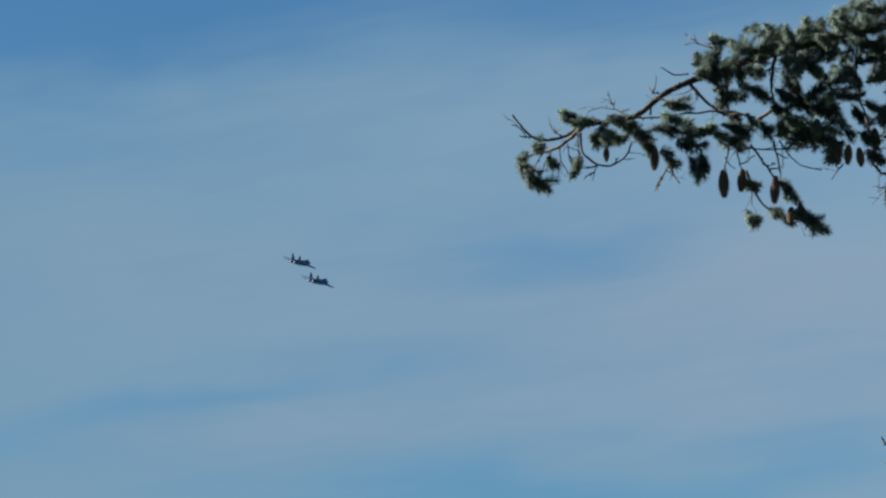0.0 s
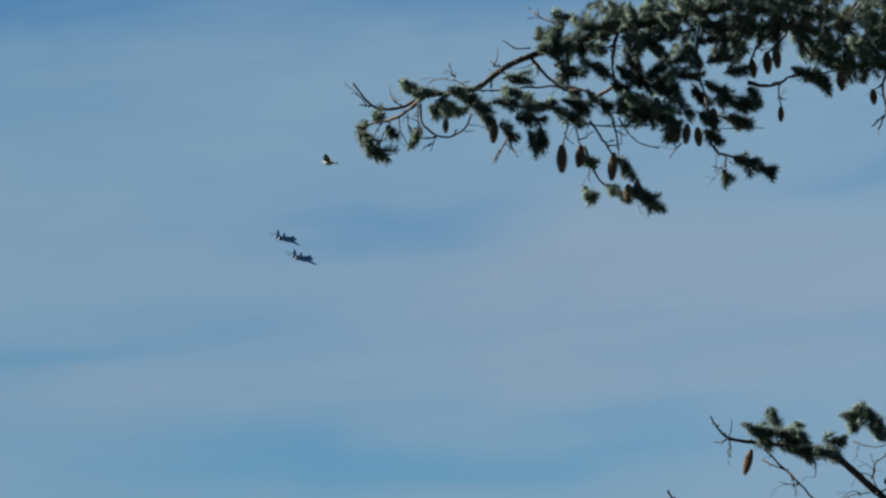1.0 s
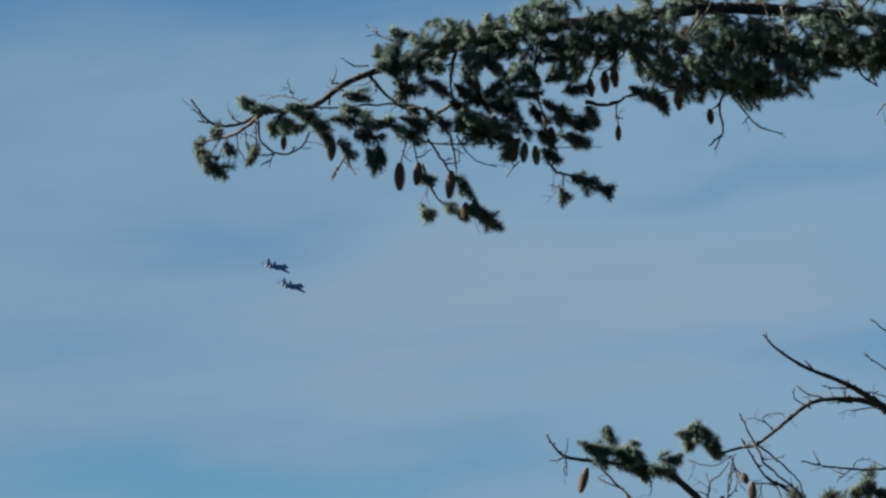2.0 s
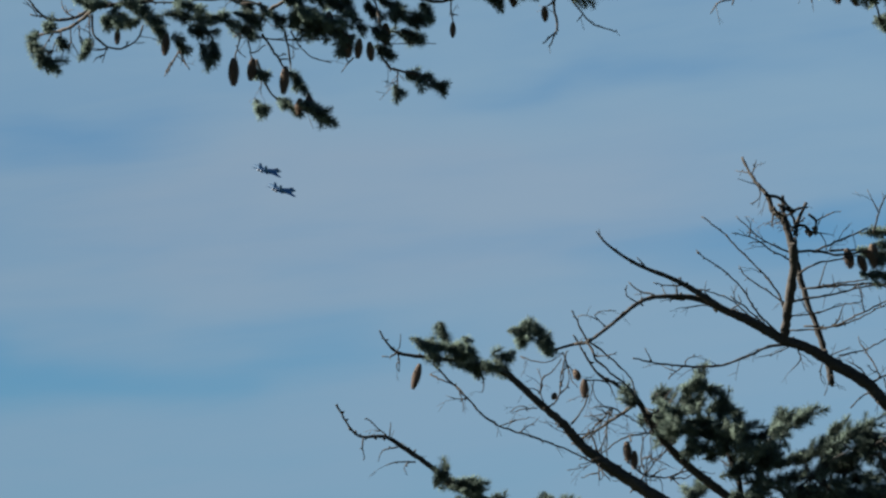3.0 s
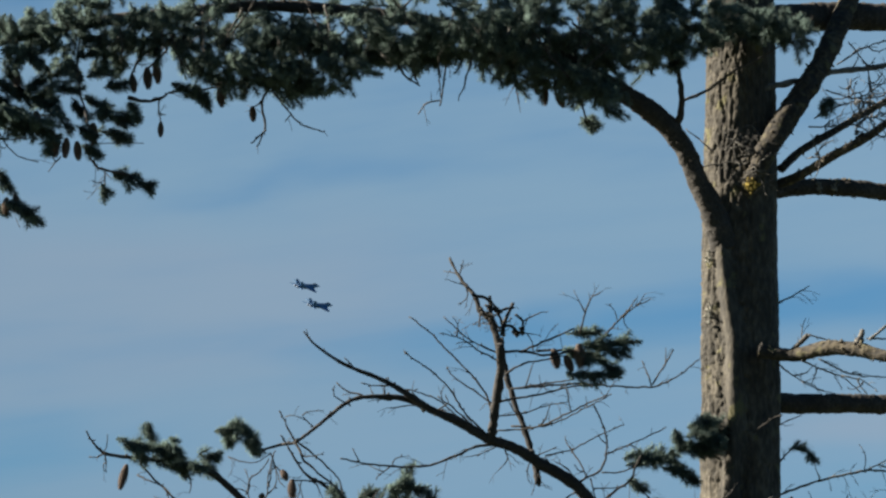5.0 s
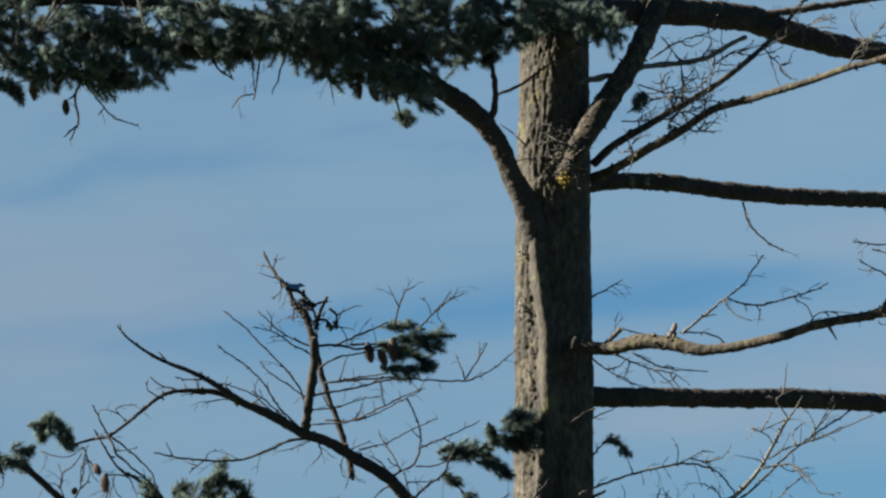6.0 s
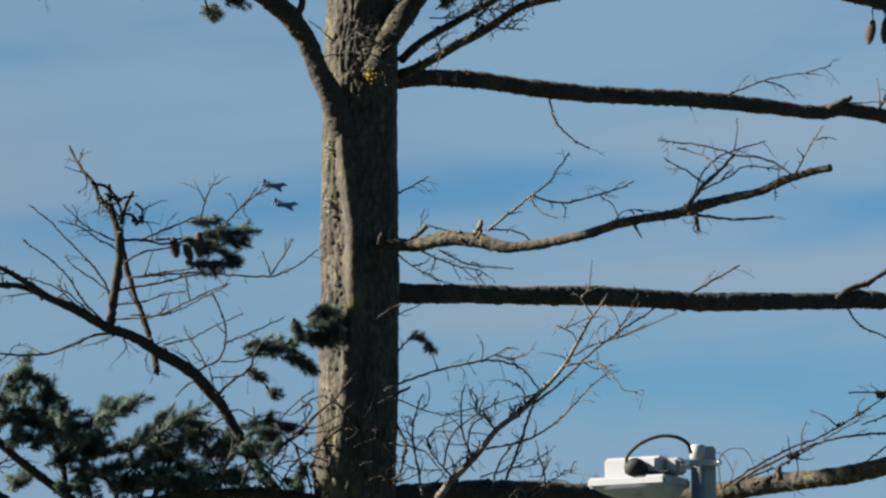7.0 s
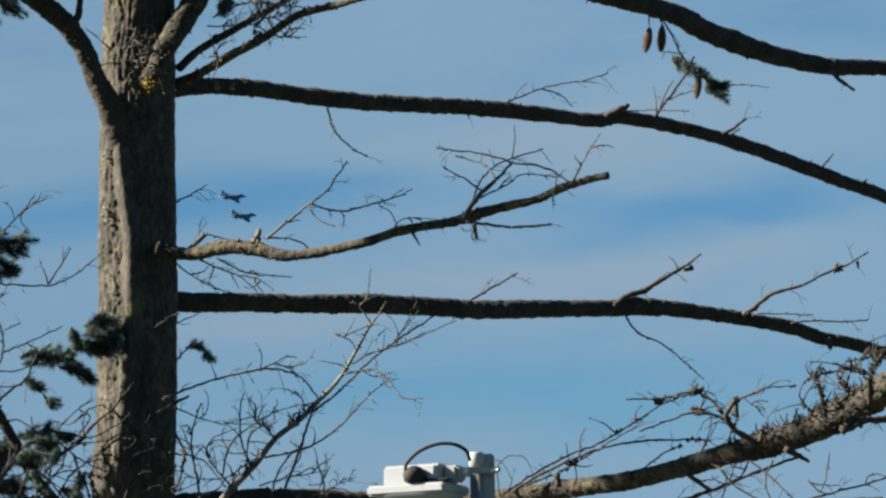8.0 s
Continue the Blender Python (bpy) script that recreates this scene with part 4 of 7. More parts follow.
twig(b, 0.006, 0.004, [(-2.724, -1.123, 4.284), (-2.66, -1.1, 4.373), (-2.628, -1.081, 4.457)])
twig(b, 0.005, 0.003, [(-3.226, -1.373, 4.576), (-3.242, -1.371, 4.505)])
twig(b, 0.004, 0.002, [(-2.913, -1.217, 4.367), (-2.994, -1.212, 4.362), (-3.058, -1.207, 4.337)])
twig(b, 0.004, 0.002, [(-2.645, -1.085, 4.229), (-2.772, -1.134, 4.241), (-2.867, -1.177, 4.291)])
twig(b, 0.007, 0.004, [(-2.567, -1.003, 4.076), (-2.593, -1.004, 4.189), (-2.631, -1.005, 4.271)])
twig(b, 0.007, 0.004, [(-2.567, -1.003, 4.076), (-2.566, -1.049, 3.974)])
twig(b, 0.004, 0.002, [(-3.305, -1.399, 4.4), (-3.368, -1.4, 4.397), (-3.416, -1.402, 4.416)])
twig(b2, 0.007, 0.004, [(-3.491, -0.998, 4.032), (-3.622, -0.991, 4.114), (-3.721, -0.986, 4.179), (-3.82, -0.98, 4.261), (-3.902, -0.975, 4.334)])
twig(b2, 0.005, 0.003, [(-3.907, -1.173, 4.201), (-3.915, -1.152, 4.145), (-3.906, -1.133, 4.092)])
twig(b2, 0.005, 0.003, [(-3.762, -1.096, 4.216), (-3.758, -1.104, 4.28)])
twig(b2, 0.005, 0.003, [(-3.618, -1.044, 4.076), (-3.711, -1.103, 4.07), (-3.772, -1.143, 4.049)])
twig(b2, 0.005, 0.002, [(-3.714, -1.08, 4.159), (-3.804, -1.077, 4.137), (-3.827, -1.075, 4.088)])
twig(b2, 0.004, 0.002, [(-3.65, -1.056, 4.081), (-3.68, -1.074, 4.04), (-3.662, -1.091, 3.996)])
twig(b2, 0.004, 0.002, [(-3.485, -0.997, 4.039), (-3.467, -0.979, 4.099)])
twig(c2, 0.005, 0.003, [(-1.851, -0.688, 5.022), (-1.982, -0.706, 5.027), (-2.08, -0.72, 5.009)])
twig(c2, 0.005, 0.003, [(-2.306, -0.896, 5.226), (-2.354, -0.907, 5.281)])
twig(c2, 0.004, 0.002, [(-2.193, -0.836, 5.182), (-2.242, -0.81, 5.196), (-2.275, -0.787, 5.232)])
twig(c2, 0.005, 0.003, [(-2.079, -0.788, 5.132), (-2.177, -0.801, 5.13), (-2.258, -0.813, 5.146)])
twig(c2, 0.005, 0.002, [(-2.564, -1, 5.384), (-2.573, -1.01, 5.432)])
twig(c2, 0.005, 0.003, [(-1.884, -0.701, 5.027), (-1.965, -0.723, 5.107), (-1.932, -0.73, 5.123)])
twig(c2, 0.005, 0.003, [(-1.818, -0.673, 5.004), (-1.752, -0.675, 5.046), (-1.768, -0.675, 5.08)])
twig(c, 0.031, 0.022, [(-1.506, -0.523, 4.833), (-1.473, -0.649, 5.065), (-1.45, -0.749, 5.249), (-1.456, -0.816, 5.371)])
twig(c, 0.024, 0.014, [(-1.452, -0.574, 5.376), (-1.5, -0.564, 5.545), (-1.565, -0.558, 5.613), (-1.597, -0.553, 5.699)])
twig(c, 0.014, 0.008, [(-1.598, -0.627, 5.686), (-1.679, -0.56, 5.799), (-1.744, -0.487, 5.937)])
twig(c, 0.021, 0.017, [(-1.227, -0.43, 4.6), (-1.258, -0.417, 4.762), (-1.305, -0.404, 4.931), (-1.369, -0.39, 5.101), (-1.417, -0.374, 5.305), (-1.441, -0.361, 5.476)])
twig(c, 0.016, 0.011, [(-1.435, -0.574, 5.459), (-1.417, -0.548, 5.547), (-1.366, -0.513, 5.66)])
twig(c, 0.01, 0.008, [(-1.598, -0.627, 5.686), (-1.516, -0.58, 5.67), (-1.449, -0.517, 5.586), (-1.433, -0.458, 5.488)])
twig(c, 0.009, 0.007, [(-1.509, -0.613, 5.688), (-1.483, -0.576, 5.61), (-1.366, -0.527, 5.631)])
twig(c, 0.009, 0.011, [(-1.451, -0.579, 5.502), (-1.385, -0.559, 5.518), (-1.345, -0.541, 5.474)])
twig(c, 0.01, 0.007, [(-1.358, -0.574, 5.583), (-1.312, -0.55, 5.546), (-1.318, -0.532, 5.502)])
twig(c, 0.005, 0.003, [(-1.648, -0.645, 5.741), (-1.641, -0.618, 5.678), (-1.697, -0.591, 5.643)])
twig(c, 0.007, 0.004, [(-1.56, -0.616, 5.597), (-1.574, -0.645, 5.499)])
twig(c, 0.013, 0.008, [(-1.5, -0.604, 5.622), (-1.511, -0.606, 5.522)])
twig(c, 0.006, 0.004, [(-1.533, -0.613, 5.638), (-1.478, -0.636, 5.533), (-1.446, -0.65, 5.464)])
twig(c, 0.004, 0.002, [(-1.346, -0.569, 5.476), (-1.271, -0.591, 5.465), (-1.215, -0.608, 5.452)])
twig(c, 0.007, 0.004, [(-1.482, -0.534, 4.948), (-1.536, -0.518, 5.124), (-1.65, -0.502, 5.271), (-1.749, -0.49, 5.374), (-1.864, -0.475, 5.495), (-1.979, -0.462, 5.589)])
twig(c, 0.007, 0.004, [(-1.523, -0.535, 4.875), (-1.653, -0.575, 4.993), (-1.735, -0.61, 5.122), (-1.849, -0.646, 5.234), (-2.013, -0.692, 5.345)])
twig(c, 0.006, 0.003, [(-1.482, -0.547, 5.046), (-1.619, -0.522, 5.151), (-1.717, -0.504, 5.221), (-1.766, -0.492, 5.29)])
twig(c, 0.006, 0.003, [(-1.446, -0.574, 5.349), (-1.616, -0.555, 5.43), (-1.715, -0.542, 5.517), (-1.78, -0.533, 5.579)])
twig(c, 0.006, 0.003, [(-1.453, -0.572, 5.302), (-1.585, -0.645, 5.366), (-1.684, -0.703, 5.424), (-1.808, -0.766, 5.442)])
twig(c, 0.006, 0.003, [(-1.539, -0.538, 4.874), (-1.686, -0.551, 4.973), (-1.817, -0.563, 5.079), (-1.949, -0.573, 5.129), (-2.048, -0.58, 5.145)])
twig(c, 0.006, 0.004, [(-1.588, -0.554, 4.906), (-1.719, -0.578, 5.026), (-1.817, -0.595, 5.091)])
twig(c, 0.008, 0.004, [(-2.08, -0.684, 5.064), (-2.212, -0.65, 5.086), (-2.344, -0.616, 5.125), (-2.41, -0.595, 5.179)])
twig(c, 0.005, 0.003, [(-2.358, -0.751, 5.039), (-2.416, -0.787, 5.074), (-2.412, -0.818, 5.129)])
twig(c, 0.006, 0.004, [(-2.119, -0.695, 5.069), (-2.129, -0.726, 5.141)])
twig(c, 0.009, 0.006, [(-1.446, -0.574, 5.359), (-1.321, -0.572, 5.365), (-1.189, -0.57, 5.341), (-1.008, -0.567, 5.367)])
twig(c, 0.007, 0.004, [(-1.337, -0.552, 5.362), (-1.188, -0.571, 5.424), (-1.057, -0.588, 5.478), (-1.007, -0.594, 5.493)])
twig(c, 0.008, 0.004, [(-1.448, -0.542, 5.073), (-1.322, -0.516, 5.099), (-1.19, -0.489, 5.126), (-1.023, -0.455, 5.173), (-0.823, -0.415, 5.184)])
twig(c, 0.007, 0.004, [(-1.421, -0.555, 5.228), (-1.322, -0.58, 5.29), (-1.223, -0.6, 5.303), (-1.06, -0.635, 5.33)])
twig(c, 0.006, 0.004, [(-1.388, -0.537, 5.147), (-1.192, -0.612, 5.168), (-1.03, -0.673, 5.181)])
twig(c, 0.005, 0.003, [(-1.456, -0.533, 4.988), (-1.289, -0.445, 5.019), (-1.188, -0.389, 5.067), (-1.046, -0.315, 5.1)])
twig(c, 0.006, 0.003, [(-1.473, -0.52, 4.903), (-1.293, -0.577, 4.908), (-1.13, -0.63, 4.933), (-0.968, -0.688, 5.006), (-0.813, -0.744, 5.08)])
twig(c, 0.009, 0.005, [(-1.457, -0.509, 4.818), (-1.589, -0.566, 4.805), (-1.722, -0.629, 4.737), (-1.886, -0.704, 4.673), (-2.082, -0.79, 4.659), (-2.276, -0.876, 4.676), (-2.379, -0.923, 4.69)])
twig(c, 0.005, 0.003, [(-2.271, -0.78, 4.691), (-2.309, -0.804, 4.764)])
twig(c, 0.004, 0.003, [(-2.089, -0.684, 4.673), (-2.171, -0.705, 4.608)])
twig(c, 0.004, 0.002, [(-1.473, -0.513, 4.808), (-1.573, -0.549, 4.76), (-1.662, -0.58, 4.737)])
twig(c, 0.006, 0.003, [(-1.45, -0.511, 4.868), (-1.424, -0.508, 4.801), (-1.408, -0.505, 4.735), (-1.458, -0.502, 4.673)])
twig(c, 0.024, 0.01, [(-1.275, -0.466, 4.789), (-1.232, -0.392, 4.665), (-1.218, -0.352, 4.597)])
twig(c, 0.009, 0.005, [(-2.716, -0.869, 4.778), (-2.633, -0.907, 4.772), (-2.593, -0.95, 4.685), (-2.501, -1.007, 4.595), (-2.419, -1.055, 4.524), (-2.354, -1.104, 4.436)])
twig(c, 0.007, 0.004, [(-2.635, -0.836, 4.792), (-2.684, -0.846, 4.873), (-2.732, -0.858, 4.977)])
twig(c, 0.006, 0.004, [(-2.629, -0.834, 4.798), (-2.506, -0.8, 4.703), (-2.393, -0.767, 4.592), (-2.364, -0.746, 4.502)])
twig(c, 0.005, 0.004, [(-2.667, -0.872, 4.57), (-2.539, -0.81, 4.571), (-2.435, -0.759, 4.56)])
twig(c, 0.005, 0.004, [(-2.78, -0.888, 4.726), (-2.75, -0.833, 4.651), (-2.709, -0.797, 4.616)])
twig(c, 0.004, 0.002, [(-3.025, -0.9, 4.703), (-2.925, -0.946, 4.664), (-2.842, -0.982, 4.665), (-2.776, -1.018, 4.71)])
twig(c, 0.004, 0.002, [(-2.538, -0.799, 4.892), (-2.603, -0.795, 4.952), (-2.57, -0.793, 4.978), (-2.472, -0.789, 4.985)])
twig(c, 0.008, 0.006, [(-1.234, -0.497, 5.377), (-1.048, -0.412, 5.397), (-0.827, -0.311, 5.43)])
twig(c, 0.006, 0.003, [(-0.977, -0.481, 5.487), (-0.92, -0.593, 5.664), (-0.855, -0.638, 5.704)])
twig(c, 0.006, 0.003, [(-0.833, -0.459, 5.474), (-0.698, -0.438, 5.612), (-0.559, -0.421, 5.7)])
twig(c, 0.005, 0.003, [(-0.698, -0.447, 5.611), (-0.643, -0.49, 5.695)])
twig(c, 0.007, 0.004, [(-1.352, -0.509, 5.154), (-1.016, -0.4, 5.197), (-0.745, -0.313, 5.193), (-0.541, -0.248, 5.202), (-0.404, -0.201, 5.26), (-0.258, -0.143, 5.377)])
twig(c, 0.006, 0.003, [(-0.555, -0.383, 5.186), (-0.572, -0.342, 5.266), (-0.603, -0.299, 5.347)])
twig(c, 0.006, 0.003, [(-0.549, -0.383, 5.192), (-0.463, -0.376, 5.328), (-0.419, -0.372, 5.403)])
twig(c, 0.006, 0.004, [(-1.385, -0.5, 4.931), (-1.222, -0.6, 4.918), (-1.045, -0.721, 4.984), (-0.949, -0.788, 5.024), (-0.837, -0.864, 5.063)])
twig(c, 0.008, 0.005, [(-0.867, -0.333, 4.471), (-0.787, -0.398, 4.554), (-0.69, -0.462, 4.613), (-0.659, -0.51, 4.69), (-0.628, -0.55, 4.752)])
twig(c, 0.008, 0.004, [(-1.001, -0.382, 4.605), (-0.935, -0.39, 4.645), (-0.853, -0.4, 4.687), (-0.82, -0.416, 4.836), (-0.86, -0.432, 4.984), (-0.903, -0.442, 5.067)])
twig(c, 0.006, 0.003, [(-0.935, -0.376, 4.64), (-0.983, -0.329, 4.746), (-1.047, -0.278, 4.853), (-1.063, -0.255, 4.907)])
twig(c, 0.005, 0.003, [(-0.835, -0.382, 4.773), (-0.721, -0.423, 4.818), (-0.606, -0.463, 4.863), (-0.476, -0.511, 4.924)])
twig(c, 0.005, 0.003, [(-1.185, -0.442, 4.765), (-1.019, -0.407, 4.81), (-0.868, -0.372, 4.892), (-0.716, -0.339, 4.964)])
twig(c, 0.005, 0.003, [(-1.001, -0.383, 4.622), (-1.051, -0.393, 4.688), (-1.125, -0.403, 4.736)])
twig(c, 0.005, 0.003, [(-0.918, -0.373, 4.64), (-0.893, -0.403, 4.536), (-0.871, -0.427, 4.45)])
twig(c, 0.006, 0.003, [(-0.851, -0.367, 4.674), (-0.75, -0.342, 4.678), (-0.649, -0.316, 4.715)])
twig(c, 0.006, 0.004, [(-0.951, -0.367, 4.574), (-1.035, -0.388, 4.538), (-1.119, -0.414, 4.461)])
twig(c, 0.008, 0.004, [(-0.748, -0.276, 4.283), (-0.816, -0.291, 4.349), (-0.916, -0.308, 4.297), (-0.983, -0.321, 4.245)])
twig(c, 0.009, 0.005, [(-0.714, -0.242, 4.153), (-0.544, -0.188, 4.159), (-0.337, -0.105, 4.329), (-0.128, -0.013, 4.543), (0.015, 0.058, 4.729), (0.068, 0.079, 4.773)])
twig(c, 0.006, 0.004, [(-0.681, -0.245, 4.186), (-0.647, -0.246, 4.32), (-0.653, -0.246, 4.421)])
twig(c, 0.006, 0.004, [(-0.647, -0.233, 4.154), (-0.509, -0.168, 4.295), (-0.49, -0.133, 4.4)])
twig(c, 0.005, 0.003, [(-0.63, -0.22, 4.105), (-0.412, -0.215, 4.24), (-0.277, -0.212, 4.273), (-0.143, -0.209, 4.291)])
twig(c, 0.006, 0.003, [(-0.683, -0.332, 4.629), (-0.603, -0.376, 4.556), (-0.555, -0.411, 4.486)])
twig(c, 0.006, 0.003, [(-0.513, -0.224, 4.188), (-0.479, -0.235, 4.355), (-0.379, -0.245, 4.455), (-0.295, -0.252, 4.521)])
twig(e, 0.013, 0.005, [(-2.365, -0.375, 4.498), (-2.456, -0.324, 4.437), (-2.54, -0.28, 4.392), (-2.607, -0.243, 4.345), (-2.743, -0.175, 4.285)])
twig(e, 0.006, 0.004, [(-2.24, -0.321, 4.321), (-2.339, -0.314, 4.321), (-2.456, -0.304, 4.289), (-2.572, -0.293, 4.206)])
twig(e, 0.006, 0.003, [(-2.19, -0.353, 4.501), (-2.207, -0.295, 4.407), (-2.241, -0.245, 4.329)])
twig(e, 0.006, 0.003, [(-2.339, -0.37, 4.499), (-2.271, -0.427, 4.425), (-2.171, -0.5, 4.484)])
twig(e, 0.005, 0.003, [(-2.454, -0.384, 4.43), (-2.504, -0.395, 4.462), (-2.569, -0.414, 4.393), (-2.635, -0.427, 4.398)])
twig(e, 0.005, 0.003, [(-2.537, -0.393, 4.379), (-2.554, -0.36, 4.282), (-2.604, -0.328, 4.202), (-2.705, -0.294, 4.172)])
twig(e, 0.006, 0.004, [(-2.438, -0.317, 4.171), (-2.306, -0.279, 4.075), (-2.141, -0.242, 4.079), (-2.074, -0.222, 4.141)])
twig(e, 0.005, 0.003, [(-2.405, -0.286, 3.974), (-2.24, -0.266, 4.176), (-2.141, -0.256, 4.278)])
twig(e, 0.006, 0.003, [(-2.323, -0.26, 3.91), (-2.307, -0.233, 4.046), (-2.341, -0.206, 4.182), (-2.325, -0.179, 4.319)])
twig(e, 0.01, 0.006, [(-1.908, -0.208, 4.016), (-2.008, -0.153, 4.088), (-2.075, -0.085, 4.229), (-2.009, -0.003, 4.407), (-1.992, 0.074, 4.585)])
twig(e, 0.024, 0.007, [(-1.742, -0.157, 3.888), (-1.775, -0.112, 4.093), (-1.841, -0.072, 4.265), (-1.841, -0.035, 4.437)])
twig(e, 0.024, 0.007, [(-1.609, -0.126, 3.858), (-1.642, -0.113, 4.093), (-1.591, -0.101, 4.296), (-1.44, -0.091, 4.398), (-1.323, -0.083, 4.483)])
twig(e, 0.024, 0.007, [(-1.242, -0.019, 3.601), (-1.24, 0.001, 3.87), (-1.138, 0.02, 4.108), (-1.07, 0.034, 4.278), (-0.968, 0.049, 4.448)])
twig(e, 0.013, 0.005, [(-1.409, -0.078, 3.796), (-1.507, -0.034, 4), (-1.641, -0.004, 4.07), (-1.741, 0.016, 4.055)])
twig(e, 0.013, 0.005, [(-1.476, -0.101, 3.86), (-1.409, -0.139, 4.024), (-1.277, -0.17, 4.088)])
twig(e, 0.005, 0.003, [(-1.342, -0.075, 3.863), (-1.207, -0.025, 4.069), (-1.071, 0.013, 4.208)])
twig(e, 0.005, 0.003, [(-0.974, -0.001, 3.904), (-0.872, 0.022, 4.041), (-0.771, 0.039, 4.11)])
twig(g, 0.021, 0.014, [(0.082, -0.173, 7.008), (0.224, -0.124, 7.05), (0.402, -0.063, 7.102), (0.581, -0.001, 7.165), (0.797, 0.07, 7.203), (0.978, 0.131, 7.252), (1.162, 0.2, 7.364), (1.236, 0.227, 7.406)])
twig(g, 0.005, 0.003, [(0.025, -0.213, 6.78), (0.076, -0.214, 6.79), (0.126, -0.216, 6.727), (0.142, -0.218, 6.658)])
twig(g, 0.004, 0.002, [(-0.062, -0.223, 6.708), (0.066, -0.31, 6.621), (0.114, -0.341, 6.598)])
twig(g, 0.005, 0.003, [(0.694, 0.054, 7.365), (0.796, 0.062, 7.226), (0.828, 0.069, 7.068), (0.792, 0.076, 6.929)])
twig(g, 0.004, 0.002, [(0.878, 0.025, 7.182), (0.973, 0.079, 7.283), (1.013, 0.113, 7.361)])
twig(g3, 0.005, 0.003, [(0.558, 0.14, 7.083), (0.734, 0.17, 7.037), (0.912, 0.199, 7.061), (1.021, 0.224, 7.173), (1.128, 0.242, 7.195)], PALE_TWIG)
twig(g3, 0.005, 0.003, [(0.482, 0.096, 6.898), (0.624, 0.123, 6.974), (0.766, 0.148, 7.015), (0.907, 0.172, 7.002), (1.016, 0.194, 7.078)], PALE_TWIG)
twig(g3, 0.005, 0.003, [(0.445, 0.08, 6.842), (0.65, 0.053, 6.846), (0.787, 0.033, 6.912)], PALE_TWIG)
twig(g3, 0.004, 0.002, [(0.721, 0.185, 7.164), (0.706, 0.167, 7.054), (0.782, 0.145, 6.943)], PALE_TWIG)
twig(g3, 0.005, 0.003, [(1.003, 0.236, 7.087), (1.034, 0.269, 7.219), (1.12, 0.297, 7.297), (1.357, 0.359, 7.383)], PALE_TWIG)
twig(g3, 0.004, 0.003, [(1.317, 0.333, 7.323), (1.449, 0.249, 7.393), (1.612, 0.149, 7.46), (1.775, 0.056, 7.491)], PALE_TWIG)
twig(g3, 0.005, 0.003, [(1.355, 0.346, 7.362), (1.429, 0.389, 7.3), (1.497, 0.439, 7.214)], PALE_TWIG)
twig(g3, 0.005, 0.002, [(0.635, 0.18, 7.252), (0.821, 0.272, 7.38), (1.082, 0.389, 7.497), (1.164, 0.461, 7.658)], PALE_TWIG)
twig(g3, 0.005, 0.002, [(1.609, 0.397, 7.391), (1.637, 0.457, 7.513), (1.696, 0.493, 7.558)], PALE_TWIG)
twig(g3, 0.004, 0.002, [(0.764, 0.152, 6.857), (0.777, 0.098, 6.969), (0.892, 0.003, 7.124)], PALE_TWIG)
twig(g2, 0.005, 0.003, [(0.844, -0.826, 6.686), (0.851, -0.867, 6.762), (0.839, -0.892, 6.808)])
twig(g2, 0.005, 0.003, [(0.678, -0.643, 6.605), (0.667, -0.601, 6.699), (0.74, -0.56, 6.759), (0.936, -0.469, 6.796)])
twig(g2, 0.005, 0.002, [(0.466, -0.377, 6.539), (0.46, -0.385, 6.606), (0.501, -0.393, 6.656)])
twig(g2, 0.004, 0.002, [(0.752, -0.735, 6.62), (0.898, -0.778, 6.594)])
twig(g2, 0.005, 0.003, [(1.567, -1.752, 6.777), (1.631, -1.772, 6.881), (1.727, -1.791, 6.959), (1.792, -1.807, 7.037)])
twig(n, 0.008, 0.005, [(0.181, 0.107, 7.501), (0.393, 0.147, 7.546), (0.501, 0.172, 7.624)])
twig(n, 0.018, 0.01, [(4.671, 1.46, 6.872), (4.734, 1.42, 6.79), (4.806, 1.382, 6.726)])
twig(n, 0.026, 0.017, [(1.303, 0.459, 7.585), (1.551, 0.455, 7.621), (1.835, 0.451, 7.664), (2.119, 0.447, 7.71), (2.439, 0.442, 7.764)])
twig(n, 0.005, 0.004, [(3.401, 1.093, 7.216), (3.398, 1.107, 7.145), (3.399, 1.122, 7.066)])
twig(n, 0.005, 0.004, [(3.421, 1.098, 7.236), (3.464, 1.121, 7.156), (3.496, 1.143, 7.079)])
twig(n, 0.007, 0.005, [(3.44, 1.106, 7.175), (3.511, 1.021, 7.035), (3.556, 0.937, 6.882), (3.617, 0.861, 6.757), (3.708, 0.784, 6.658)])
twig(n, 0.004, 0.002, [(3.516, 1.132, 7.077), (3.564, 1.154, 7.037)])
twig(n, 0.004, 0.002, [(3.593, 1.17, 6.918), (3.511, 1.164, 6.927), (3.486, 1.16, 6.878)])
twig(n, 0.004, 0.002, [(3.872, 1.283, 6.719), (4.02, 1.272, 6.737), (4.21, 1.258, 6.717)])
twig(h1, 0.007, 0.004, [(1.202, 0.304, 6.384), (1.243, 0.314, 6.245), (1.348, 0.325, 6.141), (1.453, 0.334, 6.08)])
twig(h1, 0.006, 0.003, [(2.359, 0.559, 6.474), (2.547, 0.504, 6.543), (2.718, 0.456, 6.581), (2.82, 0.428, 6.587), (2.983, 0.382, 6.629)])
twig(h1, 0.006, 0.003, [(2.594, 0.609, 6.571), (2.717, 0.663, 6.546), (2.811, 0.715, 6.477)])
twig(h1, 0.004, 0.003, [(2.856, 0.665, 6.633), (2.963, 0.626, 6.612)])
twig(h1, 0.024, 0.014, [(3.01, 0.701, 6.409), (3.085, 0.705, 6.446), (3.17, 0.71, 6.495)])
